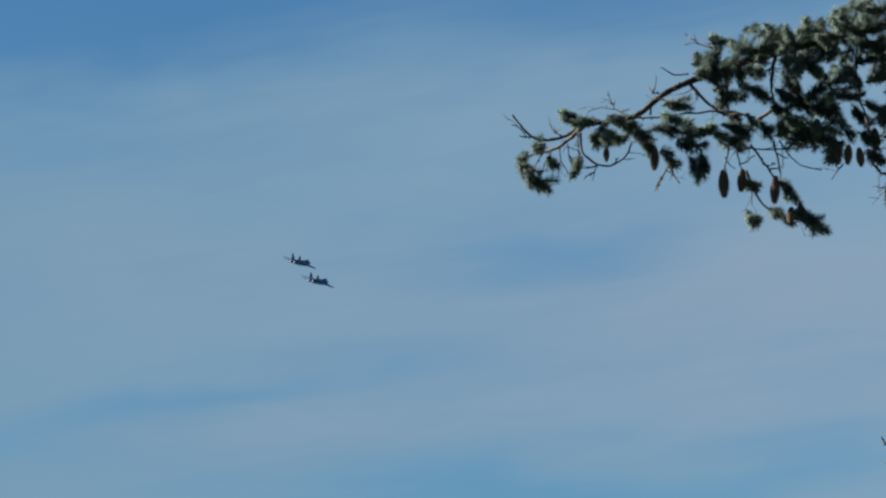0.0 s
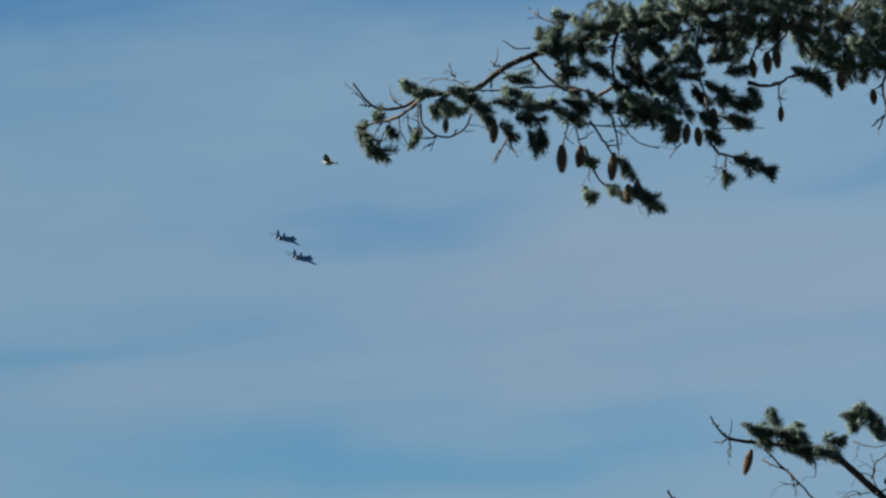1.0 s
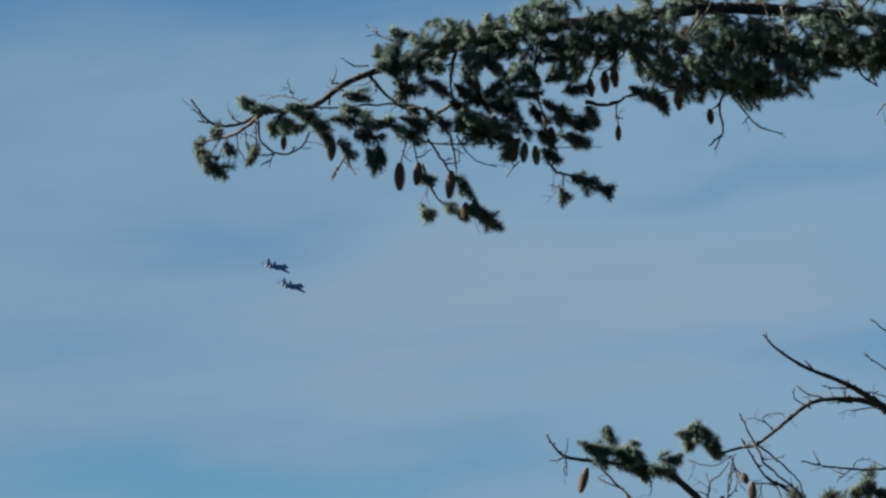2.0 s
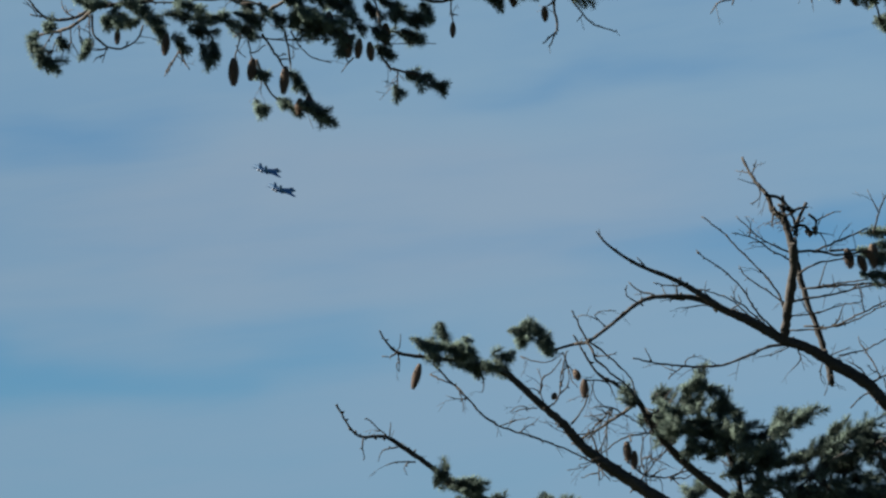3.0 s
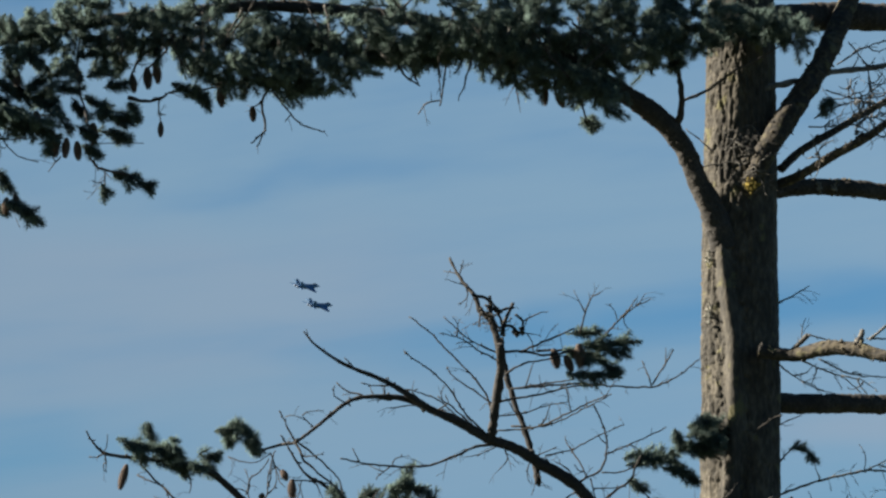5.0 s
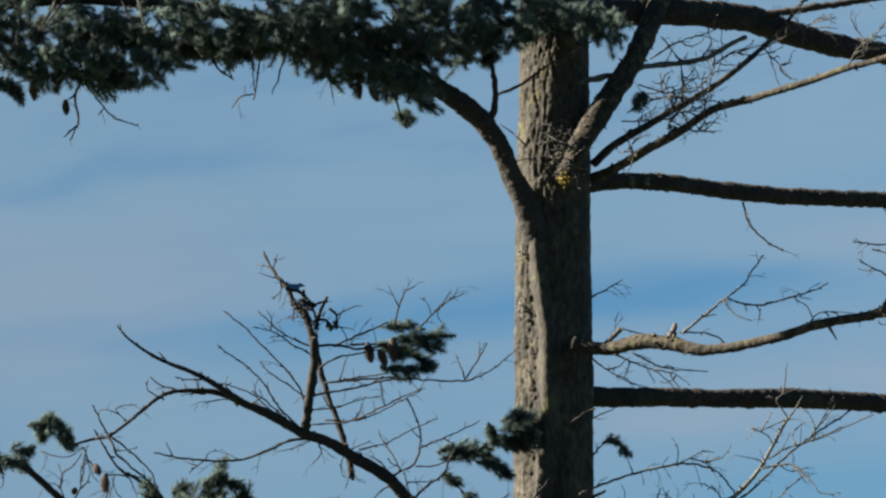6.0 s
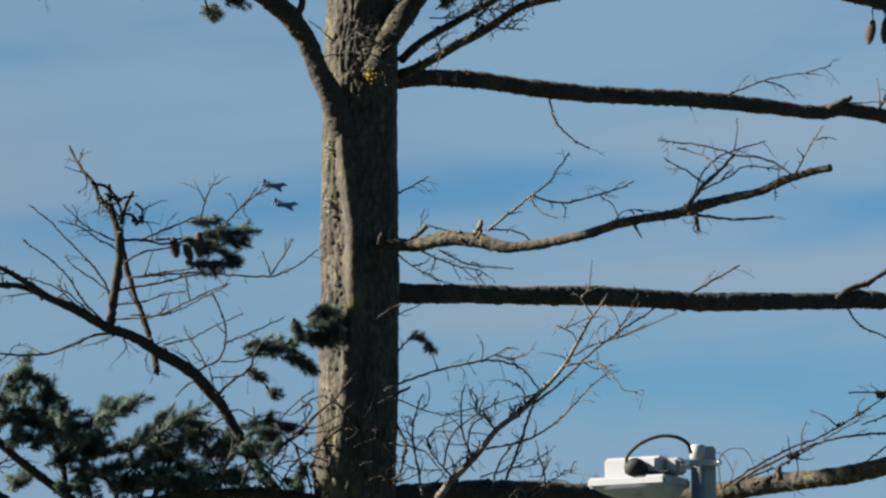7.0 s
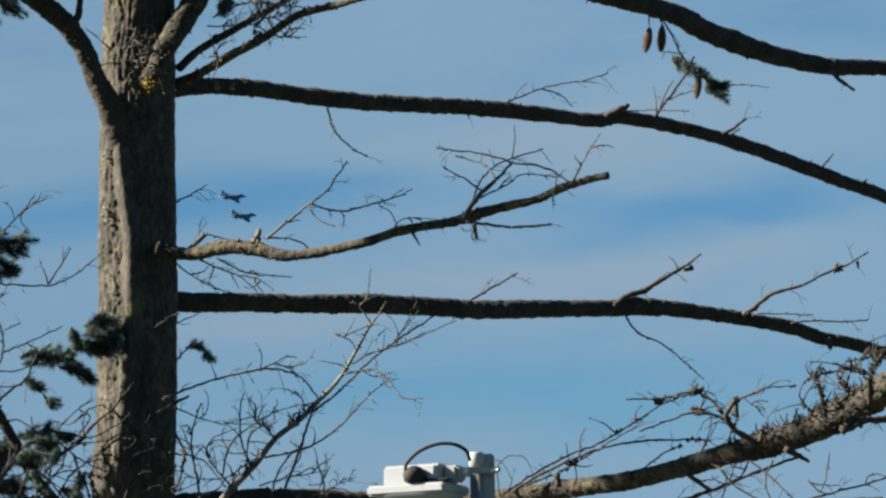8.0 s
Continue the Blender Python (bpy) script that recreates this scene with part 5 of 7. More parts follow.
twig(h1, 0.004, 0.003, [(3.143, 0.725, 6.457), (3.327, 0.647, 6.448), (3.527, 0.563, 6.422)])
twig(h1, 0.009, 0.005, [(3.344, 0.774, 6.424), (3.472, 0.801, 6.587), (3.571, 0.822, 6.72), (3.626, 0.839, 6.833)])
twig(h1, 0.005, 0.003, [(3.431, 0.789, 6.537), (3.533, 0.836, 6.583), (3.619, 0.873, 6.613)])
twig(h1, 0.005, 0.003, [(3.36, 0.776, 6.454), (3.364, 0.817, 6.553), (3.362, 0.85, 6.632)])
twig(h1, 0.005, 0.003, [(3.384, 0.78, 6.491), (3.415, 0.738, 6.574), (3.46, 0.697, 6.647)])
twig(h1, 0.013, 0.007, [(3.771, 0.869, 6.32), (3.867, 0.884, 6.367), (3.966, 0.901, 6.444)])
twig(h1, 0.007, 0.005, [(3.828, 0.881, 6.312), (3.934, 0.933, 6.384)])
twig(h1, 0.008, 0.005, [(4.485, 1.028, 6.157), (4.552, 0.988, 6.235)])
twig(h1, 0.01, 0.002, [(2.1, 0.502, 6.408), (2.115, 0.496, 6.353)])
twig(h1, 0.013, 0.005, [(4.769, 1.09, 6.059), (4.794, 1.099, 6.086)])
twig(h2, 0.024, 0.009, [(3.052, 0.81, 5.212), (3.151, 0.842, 5.288), (3.287, 0.88, 5.34), (3.425, 0.922, 5.426), (3.564, 0.963, 5.505)])
twig(h2, 0.009, 0.005, [(3.557, 0.933, 5.5), (3.65, 0.927, 5.572)])
twig(h2, 0.01, 0.017, [(3.537, 0.929, 5.47), (3.598, 0.938, 5.483)])
twig(h2, 0.004, 0.003, [(3.499, 0.919, 5.469), (3.474, 0.933, 5.536), (3.44, 0.941, 5.556)])
twig(h2, 0.021, 0.009, [(3.935, 1.029, 5.195), (4.006, 1.014, 5.24), (4.103, 0.992, 5.317), (4.31, 0.954, 5.376)])
twig(h2, 0.008, 0.005, [(4.351, 1.122, 5.401), (4.549, 1.159, 5.498), (4.667, 1.18, 5.546), (4.816, 1.208, 5.631)])
twig(h2, 0.021, 0.017, [(4.583, 1.173, 5.53), (4.613, 1.176, 5.501)])
twig(h2, 0.013, 0.007, [(4.736, 1.197, 5.57), (4.745, 1.208, 5.524)])
twig(h2, 0.007, 0.004, [(3.123, 0.827, 5.178), (3.214, 0.829, 5.053), (3.357, 0.831, 4.988), (3.5, 0.833, 4.873), (3.624, 0.836, 4.759)])
twig(h2, 0.007, 0.005, [(4.265, 1.11, 5.154), (4.407, 1.082, 5.165), (4.548, 1.054, 5.157), (4.75, 1.014, 5.159)])
twig(h2, 0.005, 0.003, [(4.032, 1.052, 5.209), (4.177, 1.041, 5.203), (4.394, 1.024, 5.197)])
twig(h2, 0.009, 0.005, [(2.02, 0.554, 5.174), (2.223, 0.66, 5.296), (2.44, 0.772, 5.426)])
twig(h2, 0.021, 0.014, [(4.524, 1.182, 5.061), (4.53, 1.158, 4.992)])
twig(h2, 0.005, 0.003, [(4.814, 1.243, 5.051), (4.915, 1.193, 5.092)])
twig(h2, 0.005, 0.003, [(0.146, 0.058, 4.949), (0.243, -0.014, 5.008), (0.356, -0.091, 5.049)])
twig(h1, 0.006, 0.003, [(0.205, 0.05, 5.734), (0.349, 0.115, 5.814), (0.44, 0.158, 5.874)])
twig(c, 0.016, 0.01, [(-0.153, -0.31, 4.811), (-0.04, -0.241, 4.867), (0.059, -0.175, 4.934)])
twig(c, 0.005, 0.003, [(0.049, -0.306, 4.916), (0.154, -0.348, 4.989), (0.219, -0.372, 5.013)])
twig(h2, 0.006, 0.004, [(0.186, 0.069, 4.73), (0.269, 0.031, 4.829), (0.358, -0.004, 4.91)])
twig(i, 0.016, 0.014, [(0.273, -0.309, 5.392), (0.322, -0.336, 5.439), (0.377, -0.366, 5.492)])
twig(i, 0.01, 0.006, [(0.717, -0.593, 5.427), (0.821, -0.577, 5.514), (0.994, -0.55, 5.651)])
twig(i, 0.006, 0.004, [(0.958, -0.852, 5.601), (1.059, -0.855, 5.677), (1.11, -0.857, 5.761), (1.171, -0.858, 5.845)])
twig(i, 0.007, 0.004, [(0.952, -0.847, 5.595), (1.133, -0.776, 5.563), (1.345, -0.695, 5.621), (1.488, -0.639, 5.671), (1.589, -0.597, 5.726)])
twig(i, 0.005, 0.003, [(0.937, -0.834, 5.58), (1.004, -0.874, 5.49), (1.088, -0.908, 5.452)])
twig(i, 0.006, 0.004, [(0.702, -0.581, 5.435), (0.86, -0.511, 5.44), (0.949, -0.47, 5.413), (1.002, -0.439, 5.373)])
twig(i, 0.005, 0.003, [(0.374, -0.398, 5.487), (0.501, -0.404, 5.452), (0.635, -0.41, 5.421)])
twig(i, 0.01, 0.008, [(1.769, -1.516, 5.382), (1.889, -1.471, 5.374), (2.045, -1.413, 5.367)])
twig(i, 0.008, 0.007, [(1.993, -1.726, 5.317), (2.114, -1.682, 5.331), (2.235, -1.638, 5.348)])
twig(i, 0.013, 0.01, [(1.806, -1.547, 5.368), (1.824, -1.504, 5.293)])
twig(i, 0.014, 0.008, [(1.754, -1.506, 5.407), (1.855, -1.506, 5.544), (1.955, -1.507, 5.636), (2.045, -1.507, 5.735)])
twig(i, 0.006, 0.004, [(1.991, -1.791, 5.678), (1.882, -1.775, 5.72), (1.756, -1.756, 5.745), (1.573, -1.73, 5.768)])
twig(i, 0.006, 0.004, [(1.789, -1.544, 5.466), (1.853, -1.532, 5.615), (1.955, -1.521, 5.715), (2.088, -1.51, 5.767), (2.228, -1.499, 5.809)])
twig(i, 0.007, 0.005, [(1.983, -1.784, 5.679), (2.126, -1.846, 5.653), (2.215, -1.887, 5.611), (2.296, -1.93, 5.542)])
twig(i, 0.006, 0.004, [(1.847, -1.663, 5.528), (1.735, -1.663, 5.609), (1.626, -1.662, 5.663)])
twig(i, 0.006, 0.004, [(1.911, -1.732, 5.588), (1.849, -1.668, 5.689), (1.703, -1.576, 5.754)])
twig(i, 0.006, 0.003, [(1.835, -1.591, 5.507), (2.022, -1.491, 5.606), (2.114, -1.439, 5.671), (2.347, -1.328, 5.678)])
twig(i, 0.006, 0.003, [(2.314, -1.9, 5.538), (2.372, -2.003, 5.665), (2.437, -2.102, 5.783)])
twig(i, 0.005, 0.002, [(2.21, -1.9, 5.489), (2.204, -1.881, 5.402)])
twig(i, 0.01, 0.005, [(1.489, -1.259, 5.364), (1.525, -1.276, 5.295)])
twig(i, 0.004, 0.002, [(1.377, -1.172, 5.384), (1.438, -1.216, 5.443), (1.53, -1.261, 5.446), (1.652, -1.322, 5.426)])
twig(i, 0.004, 0.003, [(1.407, -1.194, 5.423), (1.371, -1.228, 5.484), (1.302, -1.262, 5.517)])
twig(i, 0.006, 0.003, [(0.336, -0.359, 5.34), (0.51, -0.293, 5.276), (0.597, -0.26, 5.247), (0.702, -0.213, 5.168)])
twig(i, 0.006, 0.003, [(0.202, -0.266, 5.341), (0.316, -0.188, 5.264), (0.495, -0.084, 5.197)])
twig(i, 0.006, 0.003, [(0.431, -0.427, 5.34), (0.598, -0.422, 5.257), (0.733, -0.419, 5.234), (0.874, -0.415, 5.228)])
twig(i, 0.005, 0.002, [(0.554, -0.525, 5.224), (0.685, -0.544, 5.188), (0.766, -0.56, 5.119)])
twig(i, 0.004, 0.002, [(0.335, -0.348, 5.216), (0.436, -0.347, 5.166), (0.57, -0.345, 5.132)])
twig(i, 0.024, 0.014, [(0.637, -0.55, 5.389), (0.668, -0.524, 5.451), (0.687, -0.505, 5.498)])
twig(j, 0.008, 0.005, [(0.966, -0.677, 4.389), (1.161, -0.604, 4.548), (1.304, -0.546, 4.689), (1.465, -0.488, 4.815), (1.627, -0.432, 4.924), (1.735, -0.395, 4.997)], PALE_TWIG)
twig(j, 0.006, 0.003, [(1.14, -0.779, 4.6), (1.294, -0.87, 4.615), (1.384, -0.934, 4.541), (1.455, -1.003, 4.434), (1.561, -1.066, 4.42)], PALE_TWIG)
twig(j, 0.006, 0.003, [(1.187, -0.806, 4.656), (1.298, -0.854, 4.716), (1.424, -0.904, 4.744), (1.613, -0.981, 4.816), (1.77, -1.047, 4.881)], PALE_TWIG)
twig(j, 0.009, 0.006, [(0.813, -0.511, 3.958), (0.911, -0.406, 4.186), (0.992, -0.31, 4.398), (1.04, -0.261, 4.504)], PALE_TWIG)
twig(j, 0.007, 0.004, [(0.696, -0.536, 4.139), (0.93, -0.538, 4.188), (1.098, -0.539, 4.288), (1.233, -0.541, 4.415), (1.335, -0.542, 4.522), (1.397, -0.543, 4.572)], PALE_TWIG)
twig(j, 0.008, 0.005, [(0.104, -0.498, 4.486), (0.172, -0.484, 4.521), (0.377, -0.443, 4.6), (0.582, -0.403, 4.655), (0.754, -0.37, 4.683), (0.925, -0.337, 4.647), (1.021, -0.311, 4.549), (1.049, -0.297, 4.483)], PALE_TWIG)
twig(j, 0.005, 0.003, [(0.656, -0.659, 4.64), (0.743, -0.629, 4.678), (0.846, -0.593, 4.656), (0.892, -0.569, 4.602)], PALE_TWIG)
twig(j, 0.005, 0.003, [(1.086, -0.841, 4.831), (1.177, -0.824, 4.787), (1.211, -0.813, 4.735)], PALE_TWIG)
twig(j, 0.007, 0.004, [(0.759, -0.579, 4.234), (0.703, -0.551, 4.313), (0.649, -0.532, 4.356), (0.643, -0.503, 4.459)], PALE_TWIG)
twig(j, 0.007, 0.004, [(0.625, -0.504, 4.085), (0.568, -0.495, 4.226), (0.557, -0.486, 4.394), (0.58, -0.479, 4.522)], PALE_TWIG)
twig(j, 0.006, 0.003, [(0.592, -0.508, 4.125), (0.603, -0.552, 4.253), (0.66, -0.582, 4.317), (0.731, -0.606, 4.314)], PALE_TWIG)
twig(j, 0.006, 0.003, [(0.504, -0.445, 3.982), (0.382, -0.513, 4.108), (0.353, -0.546, 4.188), (0.394, -0.577, 4.251), (0.528, -0.635, 4.304)], PALE_TWIG)
twig(j, 0.008, 0.004, [(0.336, -0.375, 3.872), (0.315, -0.254, 4.084), (0.299, -0.152, 4.263), (0.323, -0.081, 4.389), (0.375, -0.001, 4.524)], PALE_TWIG)
twig(j, 0.006, 0.003, [(0.454, -0.449, 4.048), (0.495, -0.563, 4.219), (0.649, -0.692, 4.338), (0.772, -0.782, 4.394), (0.902, -0.869, 4.417)], PALE_TWIG)
twig(j, 0.006, 0.003, [(0.142, -0.415, 4.185), (0.346, -0.367, 4.14), (0.489, -0.318, 3.984)], PALE_TWIG)
twig(j, 0.005, 0.002, [(0.17, -0.501, 4.442), (0.378, -0.401, 4.37), (0.518, -0.338, 4.361), (0.676, -0.268, 4.368)], PALE_TWIG)
twig(j, 0.005, 0.002, [(0.666, -0.483, 3.978), (0.827, -0.541, 4.022), (0.94, -0.579, 4.034), (1.068, -0.625, 4.063)], PALE_TWIG)
twig(j, 0.004, 0.002, [(0.961, -0.516, 3.858), (1.085, -0.611, 3.955), (1.177, -0.67, 3.982), (1.331, -0.763, 3.95)], PALE_TWIG)
twig(j, 0.005, 0.003, [(0.918, -0.666, 4.4), (0.901, -0.676, 4.472), (0.817, -0.688, 4.521), (0.784, -0.692, 4.53)], PALE_TWIG)
twig(j, 0.005, 0.003, [(1.165, -0.792, 4.625), (1.138, -0.807, 4.689)], PALE_TWIG)
twig(j, 0.005, 0.003, [(1.294, -0.9, 4.876), (1.229, -0.906, 4.991), (1.362, -0.913, 5.057)], PALE_TWIG)
twig(j, 0.005, 0.003, [(1.41, -0.886, 4.756), (1.493, -0.899, 4.877), (1.56, -0.913, 5.008)], PALE_TWIG)
twig(j, 0.006, 0.003, [(1.026, -0.531, 3.857), (1.053, -0.458, 3.996), (1.014, -0.381, 4.138)], PALE_TWIG)
twig(j, 0.005, 0.003, [(0.829, -0.514, 3.958), (0.954, -0.584, 3.885), (1.06, -0.692, 4.073)], PALE_TWIG)
twig(j, 0.006, 0.004, [(0.732, -0.483, 3.895), (0.775, -0.408, 4.035), (0.87, -0.322, 4.178), (0.997, -0.252, 4.235)], PALE_TWIG)
twig(j, 0.005, 0.003, [(0.664, -0.524, 4.123), (0.558, -0.583, 4.084), (0.451, -0.65, 4.011), (0.277, -0.742, 4.002), (0.14, -0.821, 4.044)], PALE_TWIG)
twig(m, 0.007, 0.004, [(1.993, -1.206, 3.85), (2.253, -1.054, 4.011), (2.477, -0.931, 4.121), (2.627, -0.853, 4.178), (2.857, -0.725, 4.308), (3.091, -0.593, 4.45), (3.324, -0.476, 4.527)])
twig(m, 0.009, 0.005, [(2.05, -1.258, 3.868), (2.21, -1.299, 3.96), (2.401, -1.345, 4.045), (2.655, -1.404, 4.119), (2.971, -1.474, 4.132), (3.159, -1.516, 4.12)])
twig(m, 0.006, 0.003, [(2.108, -1.307, 3.889), (2.318, -1.245, 3.974), (2.531, -1.179, 4.094), (2.711, -1.123, 4.198), (2.818, -1.091, 4.25)])
twig(m, 0.018, 0.012, [(3.199, -2.475, 4), (3.06, -2.569, 4.068), (3.002, -2.629, 4.139), (3.044, -2.696, 4.215)])
twig(m, 0.016, 0.014, [(3.08, -2.506, 4.247), (3.087, -2.514, 4.137)])
twig(m, 0.009, 0.004, [(3.088, -2.416, 4.101), (2.996, -2.378, 4.231), (2.893, -2.348, 4.297), (2.711, -2.303, 4.272), (2.522, -2.256, 4.266)])
twig(m, 0.008, 0.004, [(3.059, -2.41, 4.142), (2.883, -2.378, 4.184), (2.76, -2.355, 4.15), (2.575, -2.32, 4.083)])
twig(m, 0.018, 0.014, [(2.74, -1.998, 4.286), (2.781, -1.983, 4.287)])
twig(m, 0.021, 0.019, [(2.915, -2.198, 4.205), (2.973, -2.227, 4.207)])
twig(m, 0.018, 0.014, [(2.885, -2.261, 4.302), (2.948, -2.27, 4.316)])
twig(m, 0.021, 0.019, [(2.265, -1.451, 3.944), (2.275, -1.44, 3.868)])
twig(m, 0.018, 0.014, [(2.326, -1.535, 3.987), (2.367, -1.565, 4.003)])
twig(m, 0.006, 0.004, [(2.655, -1.846, 3.902), (2.809, -1.77, 4.014), (2.943, -1.713, 4.074)])
twig(m, 0.006, 0.003, [(3.086, -2.503, 4.231), (3.236, -2.522, 4.291), (3.298, -2.529, 4.305), (3.407, -2.542, 4.31)])
twig(m, 0.004, 0.002, [(3.104, -2.539, 4.258), (3.16, -2.565, 4.208), (3.232, -2.594, 4.173)])
twig(m, 0.014, 0.008, [(3.504, -2.857, 4.08), (3.464, -2.916, 4.227), (3.42, -2.956, 4.324)])
twig(m, 0.012, 0.007, [(3.548, -2.944, 4.132), (3.619, -2.92, 4.226), (3.555, -2.894, 4.337)])
twig(m, 0.018, 0.01, [(3.686, -3.115, 4.142), (3.668, -3.21, 4.282), (3.725, -3.306, 4.401)])
twig(m, 0.006, 0.003, [(3.426, -2.932, 4.318), (3.569, -2.988, 4.341), (3.711, -3.042, 4.318)])
twig(m, 0.004, 0.002, [(3.389, -2.942, 4.393), (3.511, -2.977, 4.379), (3.655, -3.019, 4.337)])
twig(m, 0.005, 0.003, [(3.432, -2.812, 4.132), (3.364, -2.848, 4.22), (3.391, -2.875, 4.294), (3.449, -2.898, 4.322)])
twig(m, 0.004, 0.003, [(3.566, -3.134, 4.368), (3.701, -3.094, 4.398), (3.838, -3.053, 4.424)])
twig(m, 0.016, 0.01, [(3.217, -2.493, 3.998), (3.239, -2.481, 4.093)])
twig(m, 0.021, 0.012, [(3.336, -2.59, 3.956), (3.407, -2.552, 3.929), (3.485, -2.51, 3.895)])
twig(m, 0.026, 0.019, [(3.578, -2.903, 4.022), (3.715, -2.866, 4.078), (3.952, -2.806, 4.093)])
twig(m, 0.012, 0.007, [(2.797, -1.946, 3.71), (3.011, -2.01, 3.776), (3.164, -2.057, 3.833), (3.317, -2.103, 3.891), (3.515, -2.164, 3.959)])
twig(m, 0.006, 0.004, [(3.031, -2.24, 3.901), (3.116, -2.273, 3.787), (3.248, -2.311, 3.704)])
twig(m, 0.006, 0.004, [(3.186, -2.405, 3.905), (3.291, -2.485, 3.796), (3.38, -2.562, 3.68)])
twig(m, 0.006, 0.004, [(3.284, -2.503, 3.903), (3.23, -2.544, 3.791), (3.24, -2.581, 3.679)])
twig(m, 0.007, 0.004, [(3.172, -2.397, 3.915), (3.125, -2.382, 3.823), (3.031, -2.366, 3.763)])
twig(m, 0.008, 0.005, [(3.463, -2.548, 3.68), (3.635, -2.497, 3.731), (3.809, -2.446, 3.772), (3.984, -2.394, 3.832)])
twig(m, 0.006, 0.003, [(3.455, -2.594, 3.784), (3.511, -2.618, 3.72), (3.569, -2.635, 3.702)])
twig(m, 0.004, 0.002, [(1.978, -1.193, 3.836), (1.96, -1.225, 3.995), (2.024, -1.244, 4.064), (2.119, -1.263, 4.049), (2.162, -1.286, 3.939)])
twig(m, 0.004, 0.002, [(1.993, -1.205, 3.834), (2.051, -1.163, 3.936), (2.011, -1.121, 4.038), (1.95, -1.095, 4.067)])
twig(m, 0.016, 0.012, [(2.888, -2.079, 3.887), (2.943, -2.039, 3.843), (3.045, -1.976, 3.791)])
twig(m, 0.004, 0.002, [(2.951, -2.174, 3.987), (3.005, -2.237, 4.074), (3.024, -2.275, 4.133)])

spray(c, (-0.732, -0.68, 4.267), (-0.521, -0.654, 4.312), 0.8)
spray(c, (-0.704, -0.563, 4.223), (-0.474, -0.571, 4.255), 0.8)
spray(c, (-0.735, -0.519, 4.162), (-0.519, -0.493, 4.164), 0.8)
spray(c, (-0.511, -0.633, 4.189), (-0.574, -0.587, 4.088), 0.8)
spray(c, (-0.516, -0.441, 4.293), (-0.417, -0.45, 4.268), 0.8)
spray(c, (-0.353, -0.467, 4.057), (-0.422, -0.49, 3.932), 0.8)
spray(c, (-0.669, -0.501, 4.071), (-0.556, -0.53, 3.929), 0.8)
spray(a2, (-5.797, -1.692, 6.404), (-5.724, -1.651, 6.332))
spray(a2, (-5.716, -1.699, 6.303), (-5.623, -1.666, 6.276))
spray(a2, (-5.744, -1.777, 6.353), (-5.663, -1.739, 6.229))
spray(a2, (-5.546, -1.79, 6.669), (-5.411, -1.819, 6.586))
spray(a2, (-5.384, -1.647, 6.553), (-5.289, -1.667, 6.508))
spray(a2, (-5.311, -1.702, 6.6), (-5.258, -1.743, 6.485))
spray(a2, (-5.295, -1.54, 6.568), (-5.196, -1.588, 6.53))
spray(a2, (-5.271, -1.714, 6.649), (-5.193, -1.669, 6.635))
spray(a2, (-5.206, -1.524, 6.63), (-5.126, -1.537, 6.586))
spray(a2, (-5.132, -1.659, 6.557), (-5.016, -1.622, 6.524))
spray(a2, (-5.125, -1.512, 6.532), (-5.045, -1.495, 6.488))
spray(a2, (-5.036, -1.527, 6.6), (-4.899, -1.525, 6.593))
spray(a2, (-4.996, -1.396, 6.761), (-4.855, -1.394, 6.759))
spray(a2, (-4.96, -1.615, 6.653), (-4.817, -1.658, 6.603))
spray(a2, (-4.909, -1.496, 6.572), (-4.774, -1.473, 6.569))
spray(a2, (-5.001, -1.525, 6.458), (-4.899, -1.501, 6.386))
spray(a2, (-4.898, -1.576, 6.496), (-4.727, -1.588, 6.478))
spray(a2, (-4.831, -1.582, 6.415), (-4.769, -1.595, 6.293))
spray(a2, (-4.768, -1.566, 6.464), (-4.732, -1.532, 6.299))
spray(a2, (-4.768, -1.584, 6.575), (-4.595, -1.613, 6.511))
spray(a2, (-4.693, -1.437, 6.549), (-4.522, -1.447, 6.505))
spray(a2, (-4.646, -1.514, 6.605), (-4.481, -1.466, 6.567))
spray(a2, (-4.624, -1.369, 6.702), (-4.489, -1.397, 6.555))
spray(a2, (-4.482, -1.526, 6.634), (-4.351, -1.526, 6.52))
spray(a2, (-4.557, -1.468, 6.303), (-4.45, -1.483, 6.233))
spray(a2, (-4.36, -1.422, 6.29), (-4.204, -1.404, 6.16))
spray(a2, (-4.521, -1.421, 6.114), (-4.485, -1.446, 6.056))
spray(a2, (-4.39, -1.426, 6.125), (-4.249, -1.471, 6.023))
spray(a2, (-4.255, -1.545, 6.068), (-4.076, -1.589, 5.999))
spray(a2, (-4.161, -1.506, 6.042), (-4.105, -1.478, 5.981))
spray(a2, (-3.735, -1.351, 6.211), (-3.709, -1.352, 6.168))
spray(a2, (-3.67, -1.315, 6.29), (-3.515, -1.344, 6.25))
spray(a2, (-3.59, -1.386, 6.236), (-3.425, -1.418, 6.162))
spray(a2, (-5.462, -1.613, 6.439), (-5.48, -1.629, 6.321))
spray(a2, (-5.706, -1.719, 6.469), (-5.671, -1.743, 6.504))
spray(a2, (-5.751, -1.642, 6.469), (-5.787, -1.622, 6.441))
spray(a2, (-5.623, -1.728, 6.417), (-5.596, -1.727, 6.381))
spray(a2, (-5.334, -1.725, 6.628), (-5.432, -1.718, 6.598))
spray(a2, (-5.257, -1.581, 6.625), (-5.16, -1.573, 6.625))
spray(a2, (-4.823, -1.383, 7.002), (-4.697, -1.338, 7.024))
spray(a2, (-4.784, -1.589, 6.895), (-4.626, -1.601, 6.857))
spray(a2, (-4.715, -1.572, 6.991), (-4.634, -1.584, 6.808))
spray(a2, (-4.707, -1.376, 7.129), (-4.498, -1.358, 7.097))
